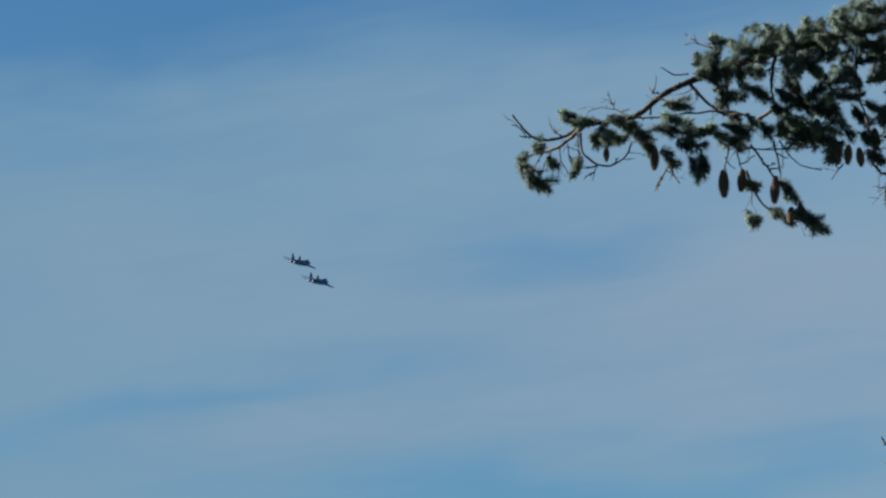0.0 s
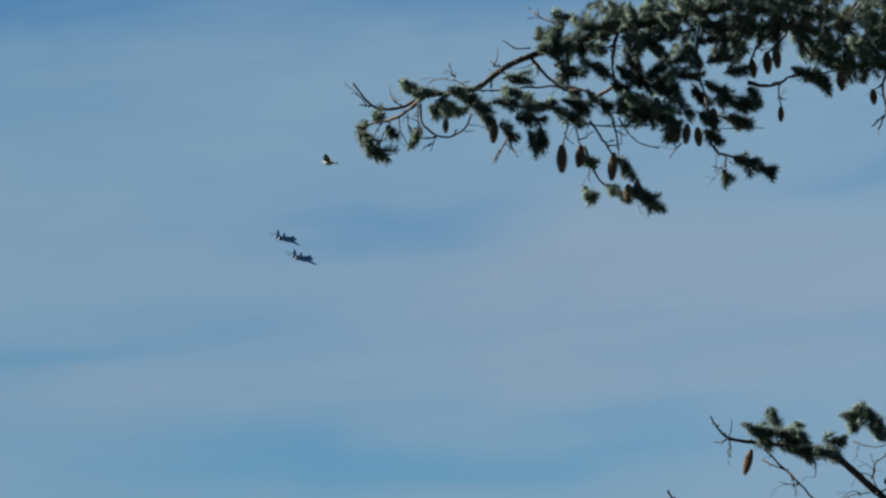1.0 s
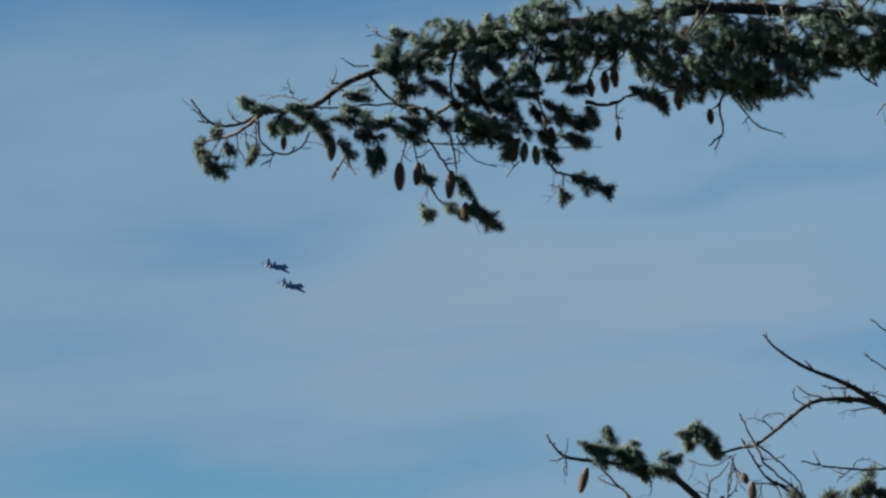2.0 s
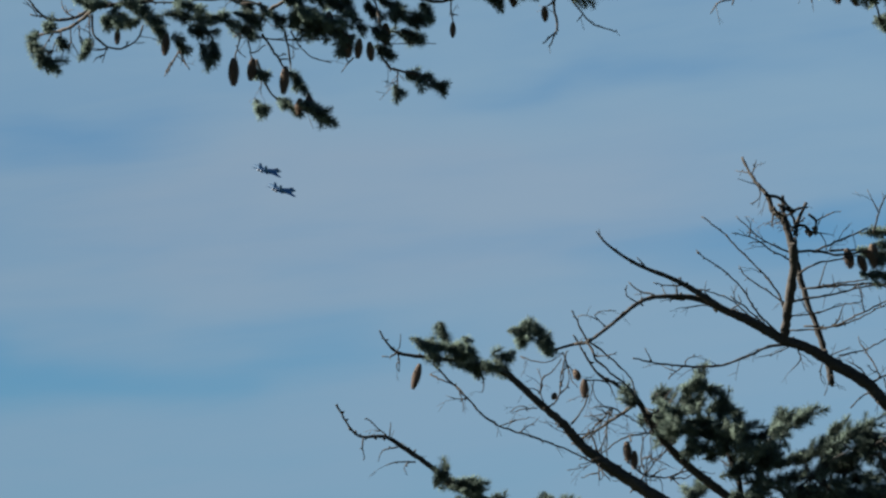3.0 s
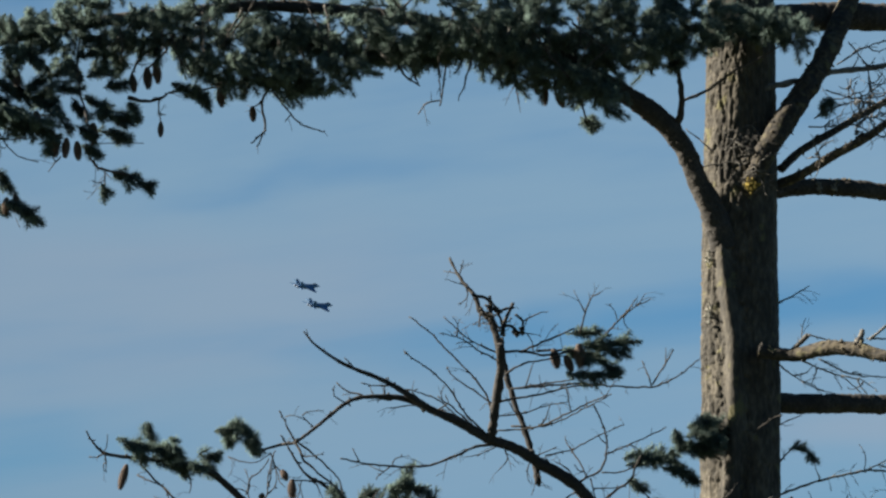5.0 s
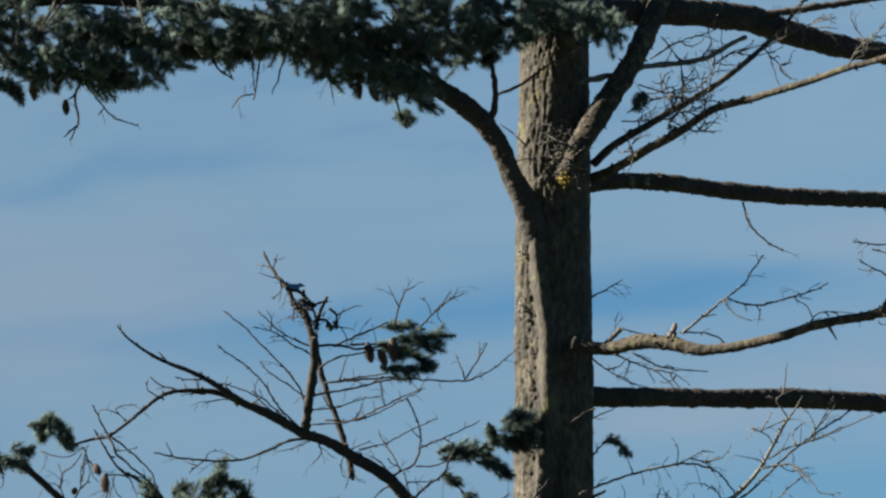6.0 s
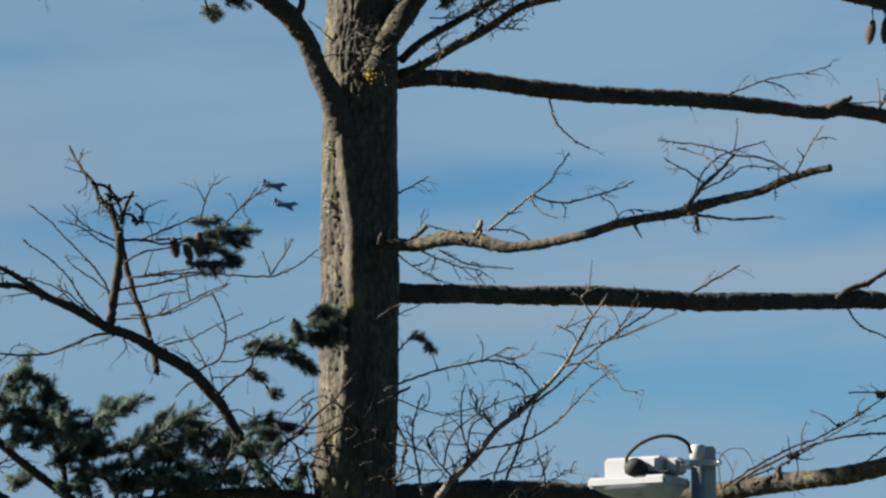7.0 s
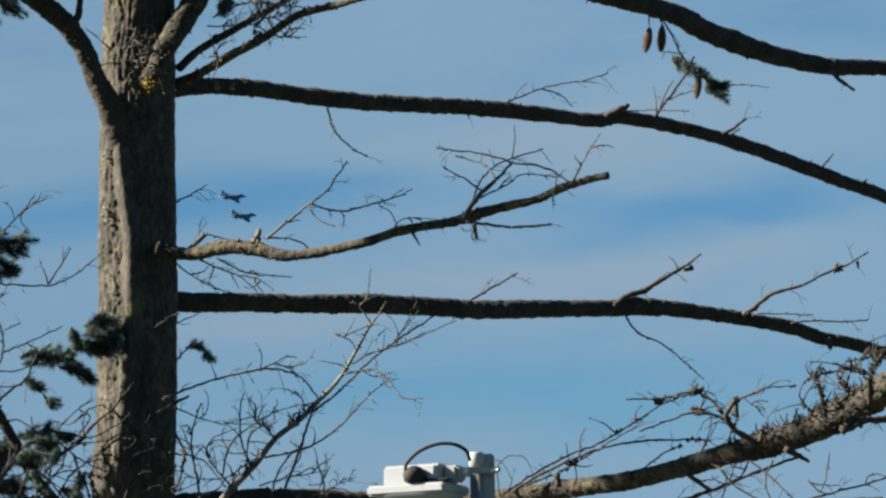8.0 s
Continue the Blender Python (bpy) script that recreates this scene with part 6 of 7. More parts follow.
spray(a2, (-4.695, -1.452, 6.831), (-4.513, -1.493, 6.76))
spray(a2, (-4.539, -1.351, 7.106), (-4.401, -1.34, 6.992))
spray(a2, (-4.528, -1.484, 6.842), (-4.321, -1.455, 6.733))
spray(a2, (-4.49, -1.539, 6.929), (-4.402, -1.57, 6.874))
spray(a2, (-4.41, -1.328, 7.169), (-4.201, -1.374, 7.049))
spray(a2, (-4.331, -1.492, 6.804), (-4.22, -1.492, 6.704))
spray(a2, (-4.282, -1.337, 6.905), (-4.203, -1.329, 6.759))
spray(a2, (-4.319, -1.525, 6.585), (-4.181, -1.548, 6.618))
spray(a2, (-4.24, -1.344, 6.669), (-4.166, -1.359, 6.512))
spray(a2, (-4.207, -1.444, 6.979), (-4.058, -1.494, 6.887))
spray(a2, (-4.173, -1.434, 6.735), (-4.067, -1.391, 6.816))
spray(a2, (-4.139, -1.469, 6.926), (-3.997, -1.464, 7.039))
spray(a2, (-4.06, -1.249, 6.874), (-3.885, -1.229, 6.917))
spray(a2, (-4.014, -1.399, 6.741), (-3.839, -1.384, 6.782))
spray(a2, (-3.884, -1.402, 6.938), (-3.741, -1.402, 7.009))
spray(a2, (-3.822, -1.36, 6.847), (-3.681, -1.323, 6.893))
spray(a2, (-3.865, -1.228, 6.749), (-3.689, -1.202, 6.686))
spray(a2, (-3.758, -1.332, 6.633), (-3.551, -1.303, 6.59))
spray(a2, (-3.768, -1.192, 6.562), (-3.59, -1.205, 6.511))
spray(a2, (-3.695, -1.289, 6.541), (-3.575, -1.323, 6.466))
spray(a2, (-4.002, -1.444, 6.638), (-3.9, -1.422, 6.503))
spray(a2, (-4.205, -1.472, 7.06), (-3.997, -1.462, 7.132))
spray(a2, (-3.853, -1.391, 7.073), (-3.678, -1.374, 7.048))
spray(a2, (-3.703, -1.213, 7.012), (-3.562, -1.169, 7.094))
spray(a2, (-3.727, -1.313, 6.789), (-3.583, -1.324, 6.825))
spray(a2, (-3.341, -1.233, 6.828), (-3.231, -1.213, 6.785))
spray(a2, (-3.281, -1.131, 6.79), (-3.148, -1.169, 6.74))
spray(a2, (-3.21, -1.242, 6.811), (-3.123, -1.287, 6.681))
spray(a2, (-4.652, -1.507, 7.064), (-4.718, -1.484, 6.938))
spray(a2, (-4.59, -1.328, 7.038), (-4.544, -1.28, 6.914))
spray(a2, (-4.454, -1.519, 7.026), (-4.323, -1.529, 7.055))
spray(a2, (-4.278, -1.303, 6.805), (-4.146, -1.303, 6.704))
spray(a2, (-4.137, -1.407, 6.714), (-4.008, -1.379, 6.652))
spray(a2, (-3.957, -1.234, 6.983), (-3.855, -1.27, 6.84))
spray(a2, (-3.916, -1.323, 6.729), (-3.814, -1.359, 6.588))
spray(a2, (-4.131, -1.456, 6.538), (-4.033, -1.453, 6.505))
spray(a2, (-4.324, -1.477, 6.536), (-4.262, -1.446, 6.608))
spray(a2, (-4.361, -1.447, 6.708), (-4.26, -1.479, 6.667))
spray(a2, (-4.594, -1.419, 6.817), (-4.655, -1.443, 6.713))
spray(a2, (-4, -1.462, 6.469), (-4.036, -1.412, 6.381))
spray(a2, (-3.875, -1.406, 6.546), (-3.742, -1.442, 6.437))
spray(a2, (-3.848, -1.334, 6.444), (-3.746, -1.384, 6.383))
spray(a2, (-3.598, -1.193, 6.72), (-3.546, -1.236, 6.61))
spray(b, (-3.593, -1.711, 4.704), (-3.457, -1.664, 4.639))
spray(b, (-3.557, -1.596, 4.687), (-3.446, -1.553, 4.673))
spray(b, (-3.459, -1.505, 4.817), (-3.406, -1.481, 4.714))
spray(b, (-3.443, -1.589, 4.687), (-3.304, -1.575, 4.602))
spray(b, (-3.382, -1.551, 4.676), (-3.258, -1.6, 4.646))
spray(b, (-3.325, -1.334, 4.753), (-3.279, -1.353, 4.614))
spray(b, (-3.423, -1.401, 4.647), (-3.283, -1.398, 4.576))
spray(b, (-3.299, -1.338, 4.603), (-3.236, -1.324, 4.56))
spray(b, (-3.176, -1.245, 4.66), (-3.047, -1.247, 4.665))
spray(b, (-3.162, -1.266, 4.637), (-3.08, -1.234, 4.563))
spray(b, (-3.353, -1.407, 4.621), (-3.122, -1.406, 4.574))
spray(b, (-3.483, -1.617, 4.684), (-3.452, -1.602, 4.59))
spray(c, (-3.093, -0.973, 4.842), (-2.969, -0.979, 4.87))
spray(c, (-3.016, -0.865, 4.899), (-2.888, -0.884, 4.823))
spray(c, (-2.995, -0.968, 4.819), (-2.838, -1.007, 4.754))
spray(c, (-2.936, -0.827, 4.791), (-2.84, -0.789, 4.733))
spray(c, (-2.917, -0.82, 4.875), (-2.846, -0.799, 4.768))
spray(c, (-3.058, -0.875, 4.878), (-2.991, -0.919, 4.773))
spray(c, (-1.054, -0.39, 5.502), (-0.807, -0.392, 5.508))
spray(c, (-0.989, -0.436, 5.427), (-0.811, -0.474, 5.428))
spray(c, (-0.888, -0.402, 5.405), (-0.609, -0.438, 5.467))
spray(c, (-1.014, -0.371, 5.37), (-0.806, -0.35, 5.366))
spray(c, (-0.823, -0.439, 5.4), (-0.676, -0.424, 5.368))
spray(c, (-1.054, -0.543, 5.243), (-0.849, -0.543, 5.203))
spray(c, (-0.894, -0.536, 5.244), (-0.75, -0.558, 5.22))
spray(c, (-0.859, -0.496, 5.324), (-0.748, -0.53, 5.251))
spray(c, (-1.051, -0.501, 5.383), (-0.914, -0.545, 5.303))
spray(b2, (-3.458, -1.095, 3.974), (-3.435, -1.111, 4.047))
spray(b2, (-3.499, -0.864, 3.964), (-3.37, -0.841, 3.983))
spray(b2, (-3.427, -0.978, 3.937), (-3.263, -1.008, 3.967))
spray(b2, (-3.358, -1.03, 3.916), (-3.213, -1.038, 3.932))
spray(b2, (-3.398, -0.9, 3.879), (-3.205, -0.868, 3.85))
spray(b2, (-3.331, -0.95, 3.972), (-3.235, -0.915, 3.862))
spray(b2, (-3.241, -0.808, 3.856), (-3.112, -0.773, 3.886))
spray(b2, (-2.947, -0.823, 3.839), (-2.866, -0.826, 3.894))
spray(b2, (-2.849, -0.831, 3.822), (-2.703, -0.822, 3.895))
spray(b2, (-3.5, -1.093, 3.925), (-3.468, -1.096, 3.99))
spray(e, (-2, -0.415, 4.527), (-1.981, -0.417, 4.677), 1.3)
spray(e, (-2.09, -0.43, 4.559), (-2.013, -0.48, 4.603), 1.3)
spray(e, (-1.991, -0.362, 4.584), (-1.908, -0.369, 4.573), 1.3)
spray(e, (-2.034, -0.297, 4.441), (-2.007, -0.335, 4.537), 1.3)
spray(e, (-2.08, -0.359, 4.601), (-2.057, -0.379, 4.498), 1.3)
spray(e, (-1.868, -0.374, 4.399), (-1.842, -0.383, 4.531), 1.3)
spray(e, (-1.835, -0.246, 4.514), (-1.775, -0.266, 4.411), 1.3)
spray(e, (-1.958, -0.246, 4.463), (-1.868, -0.217, 4.517), 1.3)
spray(e, (-2.188, -0.449, 4.39), (-2.106, -0.477, 4.437), 1.3)
spray(e, (-2.206, -0.364, 4.299), (-2.04, -0.355, 4.351), 1.3)
spray(e, (-2.024, -0.285, 4.308), (-1.842, -0.278, 4.36), 1.3)
spray(e, (-1.842, -0.346, 4.335), (-1.677, -0.367, 4.367), 1.3)
spray(e, (-1.776, -0.303, 4.274), (-1.593, -0.278, 4.327), 1.3)
spray(e, (-1.575, -0.146, 4.341), (-1.325, -0.165, 4.474), 1.3)
spray(e, (-1.567, -0.103, 4.38), (-1.491, -0.14, 4.453), 1.3)
spray(e, (-1.444, -0.287, 4.376), (-1.351, -0.3, 4.468), 1.3)
spray(e, (-1.708, -0.158, 4.222), (-1.541, -0.114, 4.278), 1.3)
spray(e, (-1.775, -0.199, 4.144), (-1.593, -0.235, 4.181), 1.3)
spray(e, (-1.975, -0.222, 4.182), (-1.809, -0.27, 4.244), 1.3)
spray(e, (-2.274, -0.256, 4.361), (-2.19, -0.274, 4.46), 1.3)
spray(e, (-2.106, -0.373, 4.199), (-1.941, -0.408, 4.245), 1.3)
spray(e, (-1.541, -0.073, 4.148), (-1.373, -0.033, 4.236), 1.3)
spray(e, (-1.377, -0.202, 4.185), (-1.202, -0.152, 4.324), 1.3)
spray(e, (-1.273, -0.03, 4.27), (-1.172, -0.047, 4.403), 1.3)
spray(e, (-1.178, -0.209, 4.285), (-1.079, -0.244, 4.365), 1.3)
spray(e, (-1.108, -0.108, 4.33), (-0.959, -0.138, 4.444), 1.3)
spray(e, (-1.076, -0.167, 4.357), (-0.928, -0.19, 4.304), 1.3)
spray(e, (-1.003, 0.042, 4.245), (-0.904, -0.004, 4.308), 1.3)
spray(e, (-1.34, -0.005, 4.105), (-1.206, -0.01, 4.205), 1.3)
spray(e, (-1.206, -0.028, 4.136), (-1.039, -0.027, 4.238), 1.3)
spray(e, (-1.172, 0.037, 4.076), (-0.939, 0.006, 4.107), 1.3)
spray(e, (-1.875, -0.27, 4.077), (-1.709, -0.269, 4.11), 1.3)
spray(e, (-1.609, -0.147, 4.023), (-1.41, -0.164, 4.088), 1.3)
spray(e, (-2.371, -0.421, 4.476), (-2.42, -0.462, 4.554), 1.3)
spray(e, (-2.272, -0.369, 4.532), (-2.223, -0.336, 4.553), 1.3)
spray(e, (-2.34, -0.271, 4.443), (-2.24, -0.279, 4.375), 1.3)
spray(e, (-1.474, 0.001, 3.97), (-1.305, 0.048, 4.043), 1.3)
spray(e, (-1.742, -0.21, 3.95), (-1.61, -0.248, 4.013), 1.3)
spray(e, (-2.075, -0.147, 3.938), (-1.992, -0.103, 4.026), 1.3)
spray(e, (-1.274, -0.04, 3.967), (-1.073, 0.007, 4.006), 1.3)
spray(e, (-1.074, -0.035, 3.968), (-0.874, -0.032, 4.036), 1.3)
spray(e, (-0.877, -0.096, 3.996), (-0.678, -0.109, 4.029), 1.3)
spray(e, (-0.936, 0.075, 4.181), (-0.77, 0.036, 4.211), 1.3)
spray(e, (-1.31, -0.205, 4.218), (-1.113, -0.252, 4.264), 1.3)
spray(e, (-1.642, -0.172, 4.12), (-1.509, -0.162, 4.189), 1.3)
spray(e, (-2.074, -0.294, 4.374), (-1.941, -0.256, 4.412), 1.3)
spray(e, (-1.908, -0.219, 4.316), (-1.775, -0.205, 4.318), 1.3)
spray(c, (-0.716, -0.332, 4.763), (-0.576, -0.332, 4.8))
spray(c, (-0.622, -0.444, 4.725), (-0.452, -0.485, 4.747))
spray(c, (-0.48, -0.293, 4.785), (-0.342, -0.321, 4.674))
spray(c, (-0.39, -0.336, 4.686), (-0.296, -0.322, 4.62))
spray(c, (-0.408, -0.315, 4.911), (-0.329, -0.341, 4.806))
spray(c, (-0.351, -0.373, 4.836), (-0.147, -0.409, 4.798))
spray(c, (-0.285, -0.28, 4.916), (-0.102, -0.258, 4.939))
spray(c, (-0.254, -0.405, 4.798), (-0.135, -0.428, 4.836))
spray(c, (-0.574, -0.388, 4.512), (-0.53, -0.377, 4.466))
spray(c, (-0.693, -0.382, 4.623), (-0.611, -0.345, 4.584))
spray(c, (-0.335, -0.39, 4.941), (-0.15, -0.376, 4.994))
spray(c, (-0.713, -0.239, 4.287), (-0.544, -0.194, 4.326))
spray(c, (-0.645, -0.195, 4.225), (-0.491, -0.151, 4.28))
spray(c, (-0.747, -0.226, 4.155), (-0.582, -0.275, 4.183))
spray(c, (-0.284, -0.359, 4.844), (-0.114, -0.334, 4.882))
spray(c, (-0.479, -0.206, 3.989), (-0.345, -0.19, 3.94))
spray(c, (-0.684, -0.287, 3.948), (-0.816, -0.273, 4.016))
spray(c, (-0.881, -0.253, 3.985), (-1.046, -0.209, 4.023))
spray(c, (-0.984, -0.326, 3.912), (-1.183, -0.34, 3.944))
spray(c, (-1.312, -0.209, 3.923), (-1.478, -0.22, 3.972))
spray(c, (-1.645, -0.446, 3.901), (-1.809, -0.462, 3.933))
spray(c, (-2.005, -0.626, 3.918), (-2.07, -0.644, 3.949))
spray(a, (-0.966, -0.416, 6.758), (-0.864, -0.39, 6.771))
spray(a, (-0.961, -0.554, 6.764), (-0.894, -0.537, 6.706))
spray(a, (-0.359, -0.35, 7.187), (-0.409, -0.321, 7.107))
spray(a, (-0.455, -0.538, 7.076), (-0.373, -0.571, 7.085))
spray(a, (-0.184, -0.301, 7.407), (-0.05, -0.323, 7.332))
spray(a, (-0.017, -0.334, 7.364), (0.136, -0.321, 7.298))
spray(a, (0.192, -0.274, 7.378), (0.34, -0.316, 7.282))
spray(a, (-0.151, -0.301, 7.268), (-0.079, -0.264, 7.381))
spray(c, (-0.42, -0.408, 4.922), (-0.379, -0.387, 4.8))
spray(c, (-0.339, -0.443, 4.884), (-0.146, -0.406, 4.889))
spray(c, (-0.316, -0.337, 4.814), (-0.14, -0.313, 4.777))
spray(c, (-0.546, -0.266, 4.782), (-0.408, -0.314, 4.796))
spray(c, (-0.275, -0.234, 4.962), (-0.119, -0.273, 4.971))
spray(c, (-0.705, -0.43, 4.71), (-0.582, -0.435, 4.747))
spray(c, (-0.486, -0.376, 4.701), (-0.345, -0.361, 4.669))
spray(c, (-0.386, -0.397, 4.839), (-0.252, -0.385, 4.807))
spray(c, (-0.226, -0.254, 4.892), (-0.099, -0.208, 4.865))
spray(j, (0.24, -0.578, 4.783), (0.337, -0.599, 4.788), 0.6)
spray(j, (0.335, -0.553, 4.787), (0.389, -0.538, 4.715), 0.6)
spray(n, (3.583, 1.264, 6.918), (3.657, 1.273, 6.839))
spray(n, (3.621, 1.167, 6.862), (3.74, 1.147, 6.777))
spray(n, (3.768, 1.31, 6.824), (3.887, 1.323, 6.701))
spray(n, (3.773, 1.175, 6.687), (3.909, 1.155, 6.654))
spray(n, (3.798, 1.197, 6.743), (3.92, 1.197, 6.699))
spray(g, (0.566, -0.12, 6.974), (0.51, -0.154, 6.88))

boughs(a2, 50, 0.074, [(-4.117, -1.339, 7.249), (-3.922, -1.337, 7.255), (-3.727, -1.335, 7.261)])
boughs(a2, 20, 0.054, [(-4.473, -1.415, 7.085), (-4.244, -1.403, 7.142), (-4.114, -1.396, 7.169)])
boughs(a, 150, 0.094, [(-2.935, -1.081, 7.223), (-2.638, -1.097, 7.119), (-2.211, -1.118, 7.147)])
boughs(a2, 56, 0.067, [(-3.886, -1.304, 7.067), (-3.626, -1.276, 7.036), (-3.367, -1.247, 7.14)])
boughs(a2, 42, 0.05, [(-4.363, -1.418, 6.648), (-4.197, -1.442, 6.558), (-4, -1.467, 6.534)])
boughs(a, 235, 0.087, [(-3.256, -1.18, 7.032), (-3.058, -1.211, 6.925), (-2.762, -1.252, 6.899), (-2.435, -1.298, 6.866), (-2.289, -1.32, 6.917)])
boughs(a, 470, 0.121, [(-3.486, -1.2, 7.229), (-3.094, -1.174, 7.168), (-2.669, -1.146, 7.141), (-2.243, -1.118, 7.131), (-1.849, -1.093, 7.153), (-1.356, -1.06, 7.144)])
boughs(a, 420, 0.074, [(-2.246, -0.892, 7.081), (-1.915, -0.885, 7.117), (-1.584, -0.879, 7.118), (-1.319, -0.873, 7.018), (-0.988, -0.866, 6.951), (-0.8, -0.86, 6.85)])
boughs(a, 440, 0.114, [(-1.581, -0.718, 7.309), (-1.013, -0.673, 7.217), (-0.577, -0.639, 7.207), (-0.205, -0.609, 7.317)])
boughs(a, 280, 0.08, [(-1.346, -0.659, 7.426), (-0.841, -0.592, 7.407), (-0.333, -0.524, 7.423), (0.177, -0.457, 7.388), (0.313, -0.436, 7.306)])
boughs(a, 290, 0.168, [(-3.326, -1.181, 7.469), (-2.342, -1.177, 7.47), (-1.521, -1.174, 7.437), (-0.537, -1.171, 7.438)])
boughs(a2, 42, 0.074, [(-4.337, -1.39, 7.054), (-4.077, -1.362, 6.956), (-3.85, -1.339, 6.958), (-3.623, -1.315, 7.027)])
boughs(a2, 56, 0.067, [(-4.785, -1.476, 6.957), (-4.59, -1.467, 6.99), (-4.331, -1.454, 7.072), (-4.006, -1.439, 7.104)])
boughs(a2, 30, 0.06, [(-4.205, -1.38, 6.787), (-4.009, -1.379, 6.768), (-3.78, -1.378, 6.683), (-3.617, -1.377, 6.565)])
boughs(e, 100, 0.094, [(-2.273, -0.336, 4.369), (-2.074, -0.336, 4.353), (-1.809, -0.336, 4.303), (-1.61, -0.336, 4.237)])
boughs(e, 78, 0.08, [(-1.409, -0.124, 4.126), (-1.174, -0.086, 4.231), (-0.973, -0.056, 4.268), (-0.739, -0.021, 4.239)])
boughs(e, 90, 0.094, [(-1.742, -0.171, 3.987), (-1.41, -0.187, 3.986), (-1.08, -0.202, 3.985), (-0.75, -0.218, 4.018)])
boughs(a, 90, 0.117, [(-4.468, -1.2, 7.196), (-4.074, -1.209, 7.16), (-3.648, -1.219, 7.191), (-3.386, -1.226, 7.189)])

# unseen boughs added above, placed so that their shade falls on those below
boughs(a, 200, 0.12, [(-3.0, -0.75, 8.25), (-2.3, -0.75, 8.0), (-1.6, -0.75, 7.95), (-1.0, -0.7, 7.9)])
boughs(a, 90, 0.12, [(-2.4, -0.95, 8.3), (-1.7, -0.95, 8.15), (-1.1, -0.9, 8.1)])
# bare brown twigs that hang through the foliage
for hang in range(34):
    x = -3.6 + 0.085 * hang + rnd.uniform(-0.04, 0.04)
    y, z, lean = -1.48 + 0.19 * (x + 3.6), rnd.uniform(7.05, 7.35), rnd.uniform(-0.2, 0.2)
    n0 = rnd.uniform(0.12, 0.32)
    twig(a, rnd.uniform(0.005, 0.009), 0.003, [(x, y, z), (x + lean * 0.3, y - 0.02, z - n0 * 0.3), (x + lean * 0.7, y - 0.03, z - n0 * 0.65), (x + lean * 1.2, y - 0.02, z - n0)], PALE_TWIG if hang % 3 else TWIG)

cone(a2, (-5.291, -1.67, 6.481), (-5.293, -1.67, 6.396), 0.04)
cone(a2, (-5.015, -1.623, 6.461), (-5.026, -1.623, 6.343), 0.057)
cone(a2, (-4.638, -1.558, 6.332), (-4.636, -1.558, 6.178), 0.07)
cone(a2, (-4.53, -1.533, 6.336), (-4.542, -1.533, 6.211), 0.06)
cone(a2, (-4.345, -1.501, 6.294), (-4.357, -1.501, 6.14), 0.064)
cone(a2, (-4.26, -1.498, 6.11), (-4.272, -1.498, 6.018), 0.054)
cone(a2, (-4.216, -1.48, 6.133), (-4.196, -1.48, 6.027), 0.057)
cone(a2, (-4.01, -1.418, 6.505), (-3.993, -1.418, 6.366), 0.067)
cone(a2, (-3.933, -1.405, 6.474), (-3.942, -1.405, 6.362), 0.054)
cone(a2, (-3.876, -1.395, 6.455), (-3.865, -1.395, 6.349), 0.054)
cone(a2, (-3.787, -1.372, 6.568), (-3.783, -1.372, 6.439), 0.067)
cone(a2, (-4.108, -1.43, 6.626), (-4.094, -1.43, 6.487), 0.067)
cone(a2, (-3.571, -1.313, 6.867), (-3.557, -1.313, 6.76), 0.05)
cone(a2, (-3.487, -1.296, 6.91), (-3.477, -1.296, 6.786), 0.06)
cone(a2, (-3.436, -1.284, 6.945), (-3.422, -1.284, 6.821), 0.057)
cone(a2, (-3.405, -1.29, 6.591), (-3.405, -1.29, 6.504), 0.04)
cone(a2, (-3.072, -1.26, 6.792), (-3.056, -1.26, 6.686), 0.05)
cone(a2, (-4.216, -1.439, 6.861), (-4.222, -1.439, 6.768), 0.047)
cone(a, (-2.886, -1.15, 6.711), (-2.878, -1.15, 6.624), 0.047)
cone(a, (-1.181, -0.649, 6.955), (-1.175, -0.649, 6.825), 0.05)
cone(a, (-1.113, -0.627, 6.902), (-1.067, -0.627, 6.817), 0.05)
cone(a, (-1.039, -0.614, 6.973), (-1.026, -0.614, 6.871), 0.05)
cone(a, (-1.231, -0.663, 6.962), (-1.221, -0.663, 6.884), 0.044)
cone(b, (-3.554, -1.64, 4.566), (-3.591, -1.64, 4.43), 0.054)
cone(b, (-2.646, -1.235, 4.529), (-2.646, -1.235, 4.425), 0.057)
cone(b, (-2.702, -1.271, 4.58), (-2.674, -1.271, 4.521), 0.047)
cone(b, (-2.809, -1.268, 4.448), (-2.821, -1.268, 4.409), 0.04)
cone(e, (-2.425, -0.396, 4.264), (-2.412, -0.396, 4.151), 0.06)
cone(e, (-2.379, -0.379, 4.212), (-2.379, -0.379, 4.106), 0.054)
cone(c, (-1.136, -0.541, 5.384), (-1.113, -0.541, 5.27), 0.067)
cone(c, (-1.066, -0.541, 5.344), (-1.027, -0.541, 5.25), 0.06)
cone(c, (-0.986, -0.541, 5.411), (-0.977, -0.541, 5.27), 0.08)
cone(n, (3.386, 1.039, 7.056), (3.352, 1.039, 6.905), 0.067)
cone(n, (3.472, 1.063, 7.073), (3.46, 1.063, 6.914), 0.067)
cone(n, (3.736, 1.196, 6.78), (3.709, 1.196, 6.635), 0.057)
cone(a2, (-4.043, -1.423, 6.537), (-4.001, -1.423, 6.378), 0.067)
cone(e, (-0.364, 0.028, 4.012), (-0.358, 0.028, 3.937), 0.054)

